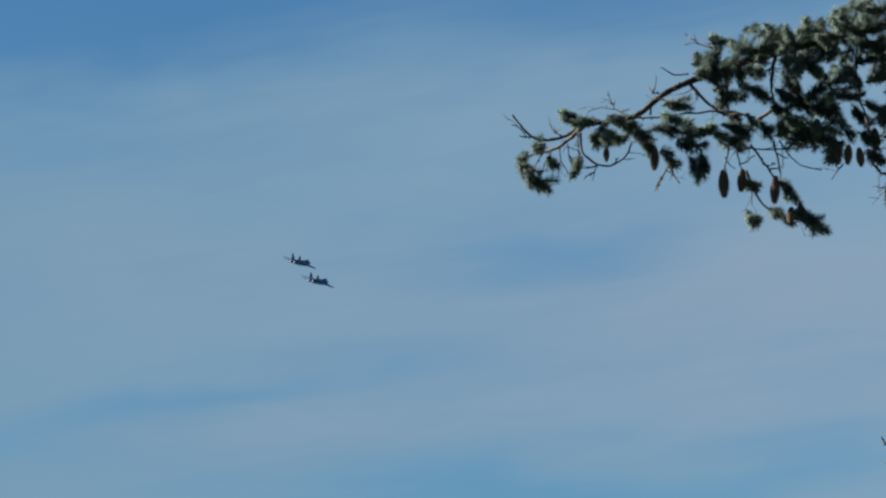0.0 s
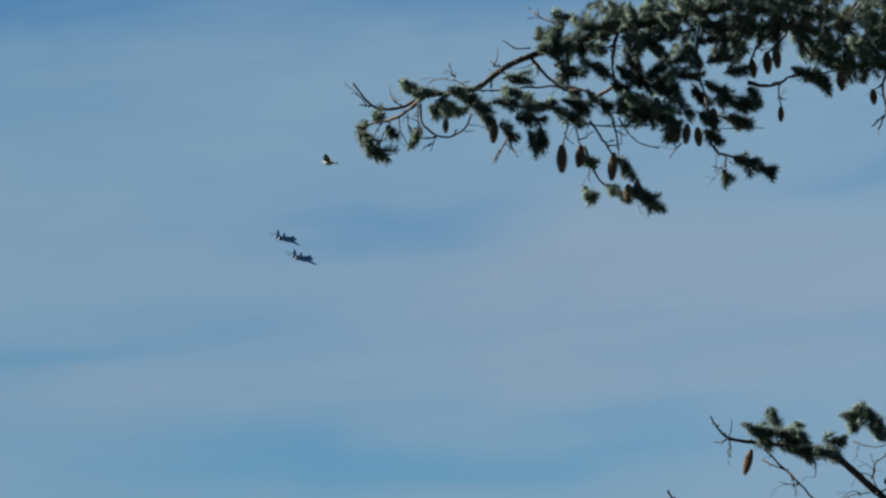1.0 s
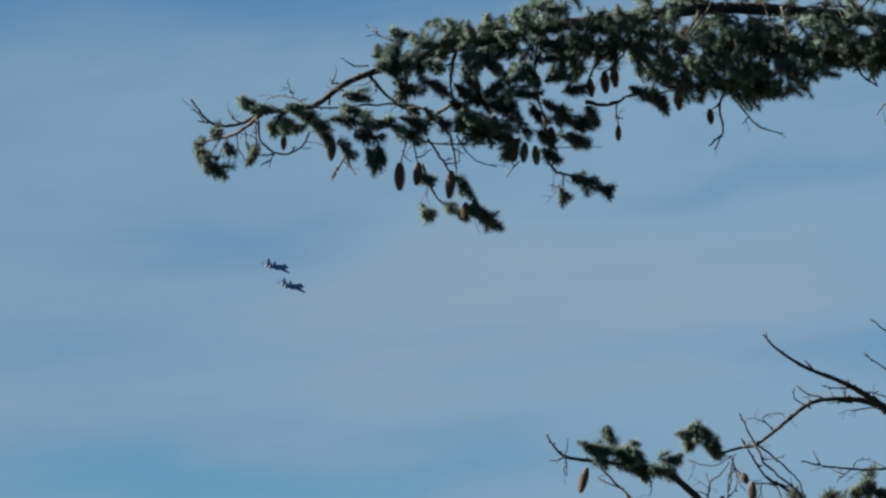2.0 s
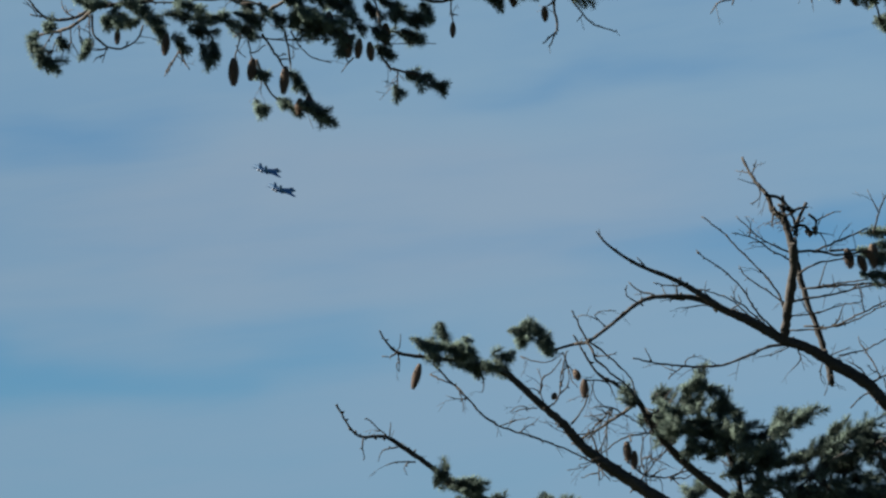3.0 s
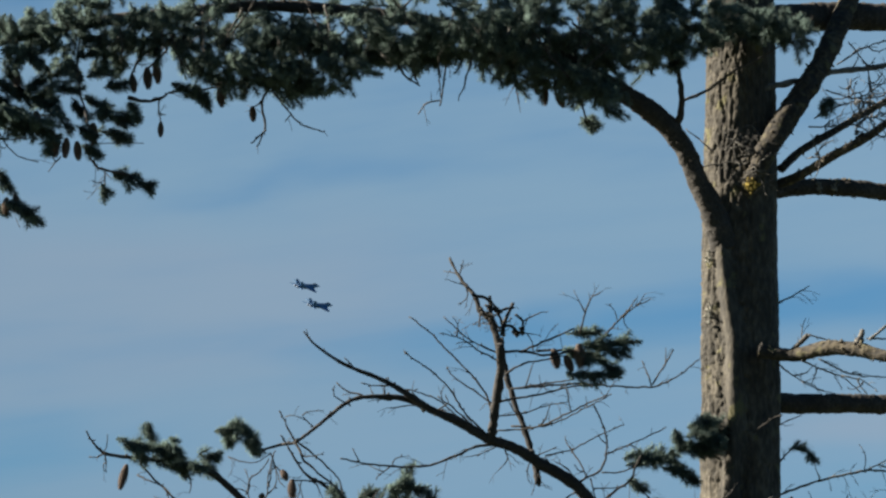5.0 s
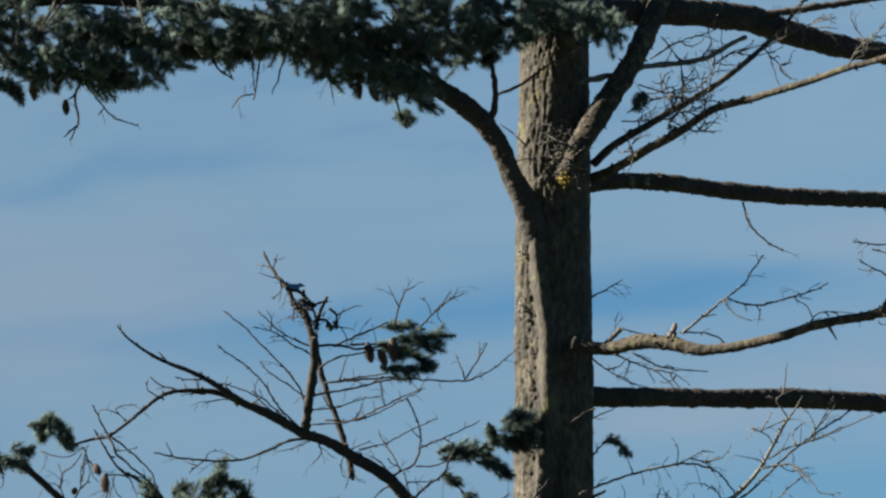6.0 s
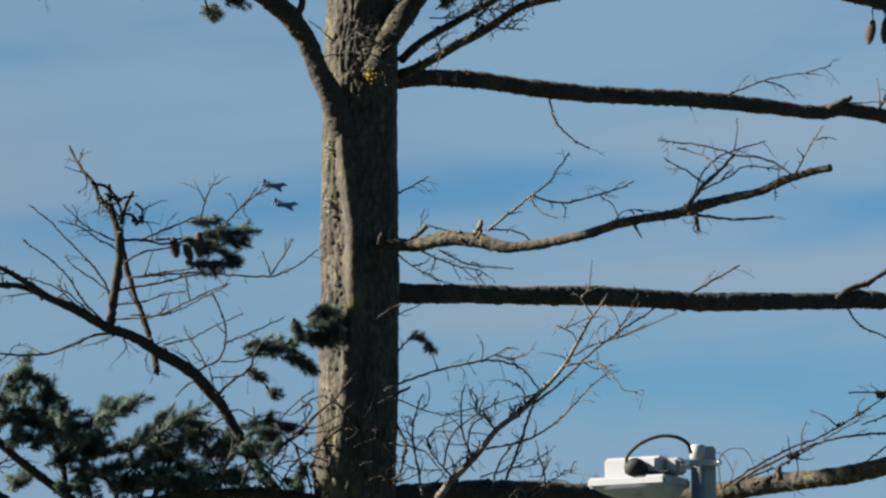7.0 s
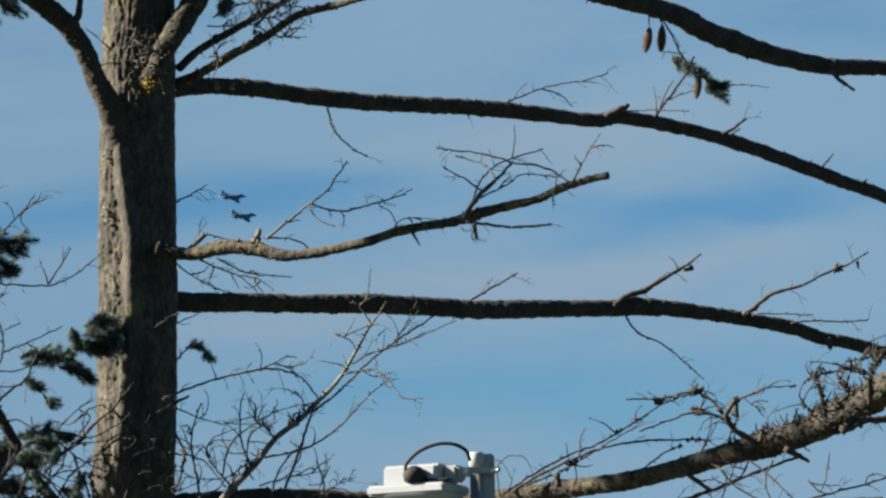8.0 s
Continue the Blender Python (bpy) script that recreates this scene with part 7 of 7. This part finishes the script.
crust(m, (2.928, -2.288, 4.201), 40, 0.03)
crust(m, (2.757, -2.04, 4.281), 25, 0.027)
crust(m, (2.915, -2.316, 4.295), 40, 0.037)
crust(m, (3.082, -2.485, 4.187), 50, 0.047)
crust(m, (3.062, -2.423, 4.116), 40, 0.04)
crust(m, (3.49, -2.977, 4.235), 110, 0.087, True)
crust(m, (3.488, -2.905, 4.136), 120, 0.08, True)
crust(m, (3.568, -3.112, 4.295), 60, 0.08, True)
crust(m, (3.404, -2.793, 4.11), 110, 0.074, True)
crust(m, (3.608, -3.055, 4.149), 190, 0.094, True)
crust(m, (3.682, -3.207, 4.237), 240, 0.107, True)
crust(m, (3.541, -2.942, 4.101), 120, 0.074, True)
crust(m, (3.76, -3.22, 4.327), 120, 0.094, True)
crust(m, (3.308, -2.657, 4.057), 80, 0.06, True)
crust(m, (3.209, -2.536, 4.04), 60, 0.054, True)
crust(m, (2.946, -2.206, 4.03), 40, 0.047)
crust(c, (0.218, -0.392, 4.13), 50, 0.054)
crust(c, (-0.324, -0.512, 3.986), 60, 0.067)
crust(c, (0.15, -0.385, 3.954), 50, 0.06)
crust(c, (-0.19, -0.516, 4.134), 40, 0.067)
crust(c, (-0.393, -0.6, 4.258), 30, 0.054)
crust(m, (2.261, -1.469, 3.904), 35, 0.034)
crust(m, (2.342, -1.575, 3.996), 20, 0.023)
crust(h2, (4.605, 1.157, 5.513), 30, 0.023)
crust(h2, (4.533, 1.168, 5.005), 25, 0.03)
crust(h2, (3.99, 1.022, 5.23), 40, 0.04)
crust(h2, (3.261, 0.843, 5.324), 35, 0.034)
crust(h2, (3.591, 0.923, 5.484), 12, 0.017)
crust(h1, (3.083, 0.693, 6.455), 45, 0.037)
crust(h1, (0.619, 0.149, 6.475), 30, 0.034)
crust(h1, (0.335, 0.079, 6.39), 16, 0.027)
crust(h1, (0.633, 0.152, 6.46), 14, 0.02)
crust(h1, (0.704, 0.168, 6.471), 14, 0.02)
crust(h1, (0.935, 0.222, 6.476), 10, 0.02)
crust(h1, (1.637, 0.38, 6.422), 14, 0.027)
crust(h1, (2.223, 0.51, 6.433), 14, 0.027)
crust(h2, (0.616, 0.166, 5.14), 14, 0.027)
crust(h2, (2.058, 0.544, 5.175), 18, 0.027)
crust(n, (3.989, 1.263, 7.015), 20, 0.034)
crust(h1, (3.997, 0.897, 6.315), 20, 0.027)
crust(i, (0.636, -0.567, 5.42), 40, 0.04)
crust(i, (0.159, -0.257, 5.349), 30, 0.034)
crust(i, (1.808, -1.578, 5.411), 35, 0.037)
crust(g, (0.334, -0.208, 6.942), 60, 0.074)
crust(g, (0.224, -0.264, 6.756), 60, 0.067)
crust(c, (-1.346, -0.591, 5.489), 50, 0.034)
crust(c, (-1.533, -0.63, 5.601), 35, 0.037)
crust(c, (-1.451, -0.611, 5.621), 35, 0.037)
crust(c, (-1.884, -0.658, 5.033), 30, 0.03)
crust(c, (-1.227, -0.457, 4.657), 25, 0.03)
crust(g2, (0.45, -0.3, 6.53), 40, 0.05)
crust(g2, (0.7, -0.55, 6.63), 40, 0.05)
crust(g2, (1.0, -0.87, 6.74), 36, 0.05)
crust(g3, (0.45, 0.07, 6.72), 36, 0.05)
crust(g3, (0.75, 0.16, 6.91), 30, 0.05)
for place in ((0.52, -0.43, 3.98), (0.64, -0.49, 4.1), (0.9, -0.61, 4.35)):
    crust(j, place, 30, 0.05, True)
for x in (0.4, 0.75, 1.1, 1.5):
    crust(k, (x, 0.0, 4.0), 50, 0.07)
for x in (-0.4, -0.55, -0.7, -0.9, -1.1):
    crust(d, (x, -0.15, 3.91), 50, 0.07)
# bare side twigs on the low bough
for x, z, lean in ((-0.45, 3.92, -0.3), (-0.62, 3.93, 0.25), (-0.8, 3.93, -0.2), (-0.95, 3.92, 0.3), (-1.15, 3.9, -0.35), (-1.4, 3.89, 0.2)):
    twig(d, 0.006, 0.003, [(x, -0.2, z), (x + lean * 0.25, -0.26, z + 0.09), (x + lean * 0.6, -0.3, z + 0.2), (x + lean * 0.7, -0.34, z + 0.32)], PALE_TWIG)
for holder, count, reach in ((c, 64, 0.2), (e, 95, 0.28), (j, 70, 0.25), (m, 45, 0.25), (g3, 60, 0.25), (g2, 40, 0.22), (g, 24, 0.22), (i, 22, 0.2), (b, 14, 0.2), (a2, 48, 0.13), (d, 40, 0.28)):
    fine_twigs(holder, count, reach, PALE_TWIG if holder in (j, g3) else None)

for holder, shoots in EXTRA.items():
    tufts(holder, shoots)

# unseen crown added above for shade, out of the way of the trunk's light
for k in range(9):
    z0 = 8.6 + 0.75 * k
    a = radians(-40 + 77 * k % 200)
    reach = 2.6 - 0.2 * k
    cx = trunk_line(z0)[0]
    tip = (cx + reach * math.cos(a), reach * math.sin(a), z0 + 0.1)
    mid = (cx + reach * 0.5 * math.cos(a), reach * 0.5 * math.sin(a), z0 + 0.25)
    up = limb("limb", [(cx, 0, z0 - 0.1, 0.06), (*mid, 0.04), (*tip, 0.012)])
    boughs(up, 160, 0.28, [mid, tip])

# grey-green growth and yellow lichen in the fork
lv, lf = lumps(90, (0.065, -0.25, 6.42), (0.016, 0.012, 0.022), (0.006, 0.013))
tagged(child("lichen", mesh_of("lichen", lv, lf, LICHEN, False), tree, "bright yellow lichen tuft in the fork"), kind="stuff")
lv, lf = lumps(260, (0.055, -0.2, 6.53), (0.03, 0.012, 0.06), (0.006, 0.015))
for place, many, tall in (((-0.06, -0.255, 5.55), 70, 0.1), ((-0.055, -0.25, 5.25), 26, 0.08), ((-0.15, -0.235, 3.98), 90, 0.06)):
    pv, pf = lumps(many, place, (0.014, 0.008, tall), (0.004, 0.009))
    tagged(child("lichen", mesh_of("lichen", pv, pf, LICHEN, False), tree, "yellow lichen on the bark"), kind="stuff")
tagged(child("moss", mesh_of("moss", lv, lf, LICHEN_BARK, False), tree, "crusty grey-green lichen growth in the fork"), kind="stuff")

# dead twigs caught in the fork
for _ in range(26):
    c0 = Vector((rnd.gauss(0.03, 0.07), -0.3, rnd.gauss(6.55, 0.09)))
    way, bend = random_way(0.0), random_way(0.0) * 0.5
    pts = [tuple(c0)]
    for _ in range(4):
        c0 = c0 + Vector((way.x, way.y * 0.25, way.z)) * rnd.uniform(0.03, 0.055)
        way = (way + bend).normalized()
        pts.append(tuple(c0))
    twig(g, 0.0042, 0.0025, pts)
# pale lichen patches on the bark and hanging flakes on the limb
for place, many, spread in (((-0.19, -0.15, 5.66), 60, (0.012, 0.02, 0.04)), ((-0.19, -0.15, 5.98), 36, (0.012, 0.02, 0.025)), ((0.5, 0.09, 6.47), 30, (0.01, 0.012, 0.016)), ((0.6, 0.11, 6.47), 30, (0.01, 0.012, 0.016))):
    pv, pf = lumps(many, place, spread, (0.004, 0.011))
    tagged(child("lichen", mesh_of("lichen", pv, pf, PALE_LICHEN, False), tree, "pale grey lichen flakes on the bark"), kind="stuff")

# ---- antenna on its post ----
PX, PY, PZ = 2.217, 14.0, 3.06


def build_post():
    post = tagged(new("metal_post"), "grey galvanised square metal post with a white capped pipe", "post")
    post.location = (PX, PY, 0)
    bm = bmesh.new()
    box(bm, (0.054, 0.05, PZ), (0.018, 0.0, PZ / 2), 0.006)
    part("channel", bm, GREY_METAL, post)
    bm = bmesh.new()
    bmesh.ops.create_cone(bm, cap_ends=True, segments=28, radius1=0.0225, radius2=0.0225, depth=PZ - 0.05, matrix=pose(-0.022, -0.05, (PZ - 0.05) / 2))
    for f in bm.faces:
        f.smooth = len(f.verts) == 4
    part("pipe", bm, GREY_METAL, post)
    v, f = tube(np.array([(-0.022, -0.05, PZ - 0.06, 0.0255), (-0.022, -0.05, PZ - 0.004, 0.0255), (-0.022, -0.05, PZ + 0.001, 0.022)]), 28)
    child("cap", mesh_of("cap", v, f, WHITE), post, "white plastic pipe cap")
    return post


def build_antenna():
    ant = tagged(new("antenna_box"), "white plastic antenna housing with black cable, clamped to a post", "antenna")
    ant.location = (2.003, PY - 0.12, 2.935)
    ant.rotation_euler = (0, 0, radians(-33))
    bm = bmesh.new()
    box(bm, (0.21, 0.15, 0.075), (-0.055, 0.10, 0.047), 0.008, 3)
    part("housing", bm, WHITE, ant)
    bm = bmesh.new()
    box(bm, (0.285, 0.215, 0.034), (-0.06, 0.09, 0.0), 0.007, 3)
    part("rim", bm, WHITE, ant)
    # rounded lower shell
    rows = []
    for u in np.linspace(0, 1, 9):
        s = 1 - 0.7 * u ** 1.4
        rows.append((s, -0.012 - 0.066 * u))
    bm = bmesh.new()
    grid = []
    for s, z in rows:
        ring = []
        for k in range(40):
            a = 2 * math.pi * k / 40
            c, n = math.cos(a), math.sin(a)
            e = (abs(c) ** 5 + abs(n) ** 5) ** -0.2
            ring.append(bm.verts.new((-0.06 + 0.141 * s * c * e + 0.085 * (1 - s), 0.09 + 0.106 * s * n * e, z)))
        grid.append(ring)
    for a, b in zip(grid, grid[1:]):
        for k in range(40):
            bm.faces.new((a[k], b[k], b[(k + 1) % 40], a[(k + 1) % 40])).smooth = True
    bm.faces.new(grid[-1])
    part("lower_shell", bm, WHITE, ant)
    bm = bmesh.new()
    box(bm, (0.055, 0.07, 0.055), (0.075, 0.09, 0.05), 0.008)
    part("bracket", bm, GREY_METAL, ant, "grey steel mounting bracket")
    # cable gland, boot and cable
    v, f = tube(np.array([(-0.015, 0.035, 0.04, 0.022), (-0.025, 0.018, 0.042, 0.032), (-0.036, 0.002, 0.045, 0.034), (-0.05, -0.012, 0.05, 0.028), (-0.058, -0.018, 0.058, 0.011)]), 22)
    boot = child("boot", mesh_of("boot", v, f, BLACK), ant, "black rubber cable boot")
    line = curve_points([(-0.056, -0.016, 0.056, 0.0062), (-0.05, -0.018, 0.085, 0.0062), (-0.01, 0.0, 0.125, 0.0062), (0.045, 0.03, 0.148, 0.0062), (0.095, 0.055, 0.145, 0.0062), (0.128, 0.075, 0.122, 0.0062), (0.135, 0.085, 0.09, 0.0062)], 0.006)
    v, f = tube(line, 10)
    child("cable", mesh_of("cable", v, f, BLACK), ant, "black cable looped over the housing")
    v, f = tube(curve_points([(-0.03, 0.02, 0.035, 0.007), (0.03, 0.02, 0.025, 0.007), (0.08, 0.04, 0.03, 0.006)], 0.01), 10)
    child("grip", mesh_of("grip", v, f, BLACK), ant)
    return ant


def build_clamp():
    clamp = tagged(new("pipe_clamp"), "bright steel pipe clamp with bolts round the post", "clamp")
    clamp.location = (PX, PY, PZ - 0.062)
    bm = bmesh.new()
    box(bm, (0.125, 0.012, 0.022), (-0.012, -0.076, 0), 0.003)
    part("front_jaw", bm, GREY_METAL, clamp)
    bm = bmesh.new()
    box(bm, (0.125, 0.012, 0.022), (-0.012, 0.034, 0), 0.003)
    part("rear_jaw", bm, GREY_METAL, clamp)
    for x in (-0.068, 0.044):
        v, f = tube(np.array([(x, -0.10, 0, 0.006), (x, 0.06, 0, 0.006)]), 10)
        bolt = child("bolt", mesh_of("bolt", v, f, STEEL), clamp)
        for y in (-0.088, 0.046):
            v, f = tube(np.array([(x, y - 0.006, 0, 0.012), (x, y + 0.006, 0, 0.012)]), 6)
            child("nut", mesh_of("nut", v, f, STEEL, False), bolt)
    return clamp


build_post()
build_antenna()
build_clamp()

# ---- the two jets ----


def plate(bm, outline, thick, m):
    """A thin tapered aerofoil from an outline in x, y."""
    top = [bm.verts.new(m @ Vector((x, y, thick * t))) for x, y, t in outline]
    low = [bm.verts.new(m @ Vector((x, y, -thick * t))) for x, y, t in outline]
    n = len(outline)
    bm.faces.new(top)
    bm.faces.new(low[::-1])
    for i in range(n):
        bm.faces.new((top[i], low[i], low[(i + 1) % n], top[(i + 1) % n]))


def build_jet():
    jet = tagged(new("jet_fighter"), "dark grey twin-tailed military jet, tinted blue for haze, flying in formation", "aircraft", "jets in formation")
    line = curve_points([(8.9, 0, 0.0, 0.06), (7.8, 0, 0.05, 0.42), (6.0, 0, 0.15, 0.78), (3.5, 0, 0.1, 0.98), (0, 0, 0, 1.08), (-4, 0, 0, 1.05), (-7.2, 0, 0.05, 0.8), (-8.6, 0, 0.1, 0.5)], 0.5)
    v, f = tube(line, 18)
    child("fuselage", mesh_of("fuselage", v, f, JET_GREY_HAZED), jet)
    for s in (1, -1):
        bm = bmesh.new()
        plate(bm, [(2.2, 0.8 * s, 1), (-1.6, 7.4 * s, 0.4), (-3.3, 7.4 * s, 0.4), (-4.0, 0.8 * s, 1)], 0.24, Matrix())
        part("wing", bm, JET_GREY_HAZED, jet)
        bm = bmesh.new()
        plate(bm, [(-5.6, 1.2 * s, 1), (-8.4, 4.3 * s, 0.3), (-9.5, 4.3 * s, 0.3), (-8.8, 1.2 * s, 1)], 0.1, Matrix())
        part("tailplane", bm, JET_GREY_HAZED, jet)
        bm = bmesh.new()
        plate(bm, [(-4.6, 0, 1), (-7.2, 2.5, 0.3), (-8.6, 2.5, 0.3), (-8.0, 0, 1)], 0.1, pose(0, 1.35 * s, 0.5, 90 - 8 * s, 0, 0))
        part("fin", bm, JET_GREY_HAZED, jet)
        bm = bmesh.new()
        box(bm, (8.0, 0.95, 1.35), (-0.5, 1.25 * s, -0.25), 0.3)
        part("intake", bm, JET_GREY_HAZED, jet)
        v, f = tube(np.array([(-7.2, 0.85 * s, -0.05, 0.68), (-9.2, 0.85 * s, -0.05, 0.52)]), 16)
        child("nozzle", mesh_of("nozzle", v, f, JET_DARK_HAZED), jet, "dark engine nozzle")
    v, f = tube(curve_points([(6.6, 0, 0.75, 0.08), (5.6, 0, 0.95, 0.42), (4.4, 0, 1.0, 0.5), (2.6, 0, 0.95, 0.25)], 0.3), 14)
    child("canopy", mesh_of("canopy", v, f, JET_DARK_HAZED), jet, "dark glass canopy")
    return jet


jet_lead = build_jet()
jet_wing = copy_thing(jet_lead, Matrix())

# ---- the bird ----


def build_bird():
    bird = tagged(new("pigeon"), "small grey and white bird flapping in flight", "bird")
    v, f = tube(curve_points([(0.16, 0, 0.015, 0.006), (0.14, 0, 0.02, 0.022), (0.11, 0, 0.02, 0.026), (0.06, 0, 0, 0.045), (0, 0, -0.005, 0.055), (-0.07, 0, 0, 0.042), (-0.13, 0, 0.008, 0.018)], 0.012), 14)
    child("body", mesh_of("body", v, f, WHITE_FEATHER_SHADED), bird, "white breast and belly")
    bm = bmesh.new()
    plate(bm, [(-0.10, 0.012, 1), (-0.22, 0.05, 0.4), (-0.23, 0, 0.4), (-0.22, -0.05, 0.4), (-0.10, -0.012, 1)], 0.006, Matrix())
    part("tail", bm, FEATHER, bird, "grey tail feathers")
    wings = []
    for s in (1, -1):
        bm = bmesh.new()
        plate(bm, [(0.07, 0.0, 1), (0.085, 0.1 * s, 1), (0.05, 0.2 * s, 0.6), (-0.03, 0.31 * s, 0.2), (-0.07, 0.24 * s, 0.2), (-0.08, 0.12 * s, 0.3), (-0.07, 0.0, 0.6)], 0.007, Matrix())
        w = part("wing", bm, FEATHER, bird, "grey wing")
        w.location = (0, 0.02 * s, 0.014)
        wings.append((s, w))
    for o in bird.children:
        o.data.transform(Matrix.Scale(0.7, 4))
    return bird, wings


bird, bird_wings = build_bird()


def motions():
    rows_a, rows_b = [], []
    for k in range(17):
        t = 0.5 * k
        az = -12.5229 + 2.03580 * t + 0.029747 * t * t
        el = 10.1821 + -0.13427 * t + 0.005053 * t * t
        el += 0.0077 * float(np.interp(t, (0, 0.5, 1, 2.5, 3, 3.5, 4, 8), (1, 4, -3, -3, 0, 2, 3, 2)))  # a gentle heave
        far = 1680 + 65 * t
        for rows, da, de, dr in ((rows_a, 0, 0, 0), (rows_b, 0.247 - 0.0135 * t, -0.26, -12)):
            a, e, r = radians(az + da + 0.02), radians(el + de - 0.01), far + dr
            rows.append((t, pose(r * math.sin(a), r * math.cos(a), 1.6 + r * math.tan(e), 24 + 1.2 * t, -7, 79 - 5.4 * t)))
    walk(jet_lead, rows_a)
    walk(jet_wing, rows_b)
    walk(bird, [(t, pose(-9.06 - 6.98 * (t - 0.7), 64.0, 14.2 + 0.34 * (t - 0.7), 10, -4, 168)) for t in (0.0, 2.0, 4.0, 6.0, 8.0)])
    for s, w in bird_wings:
        rows = []
        for k in range(121):
            t = k / 15
            lift = 15 + 52 * math.cos(2 * math.pi * (t - 1.2) / 0.2667)
            rows.append((t, pose(0, 0.02 * s, 0.014, lift * s, 0, 0)))
        walk(w, rows)


motions()
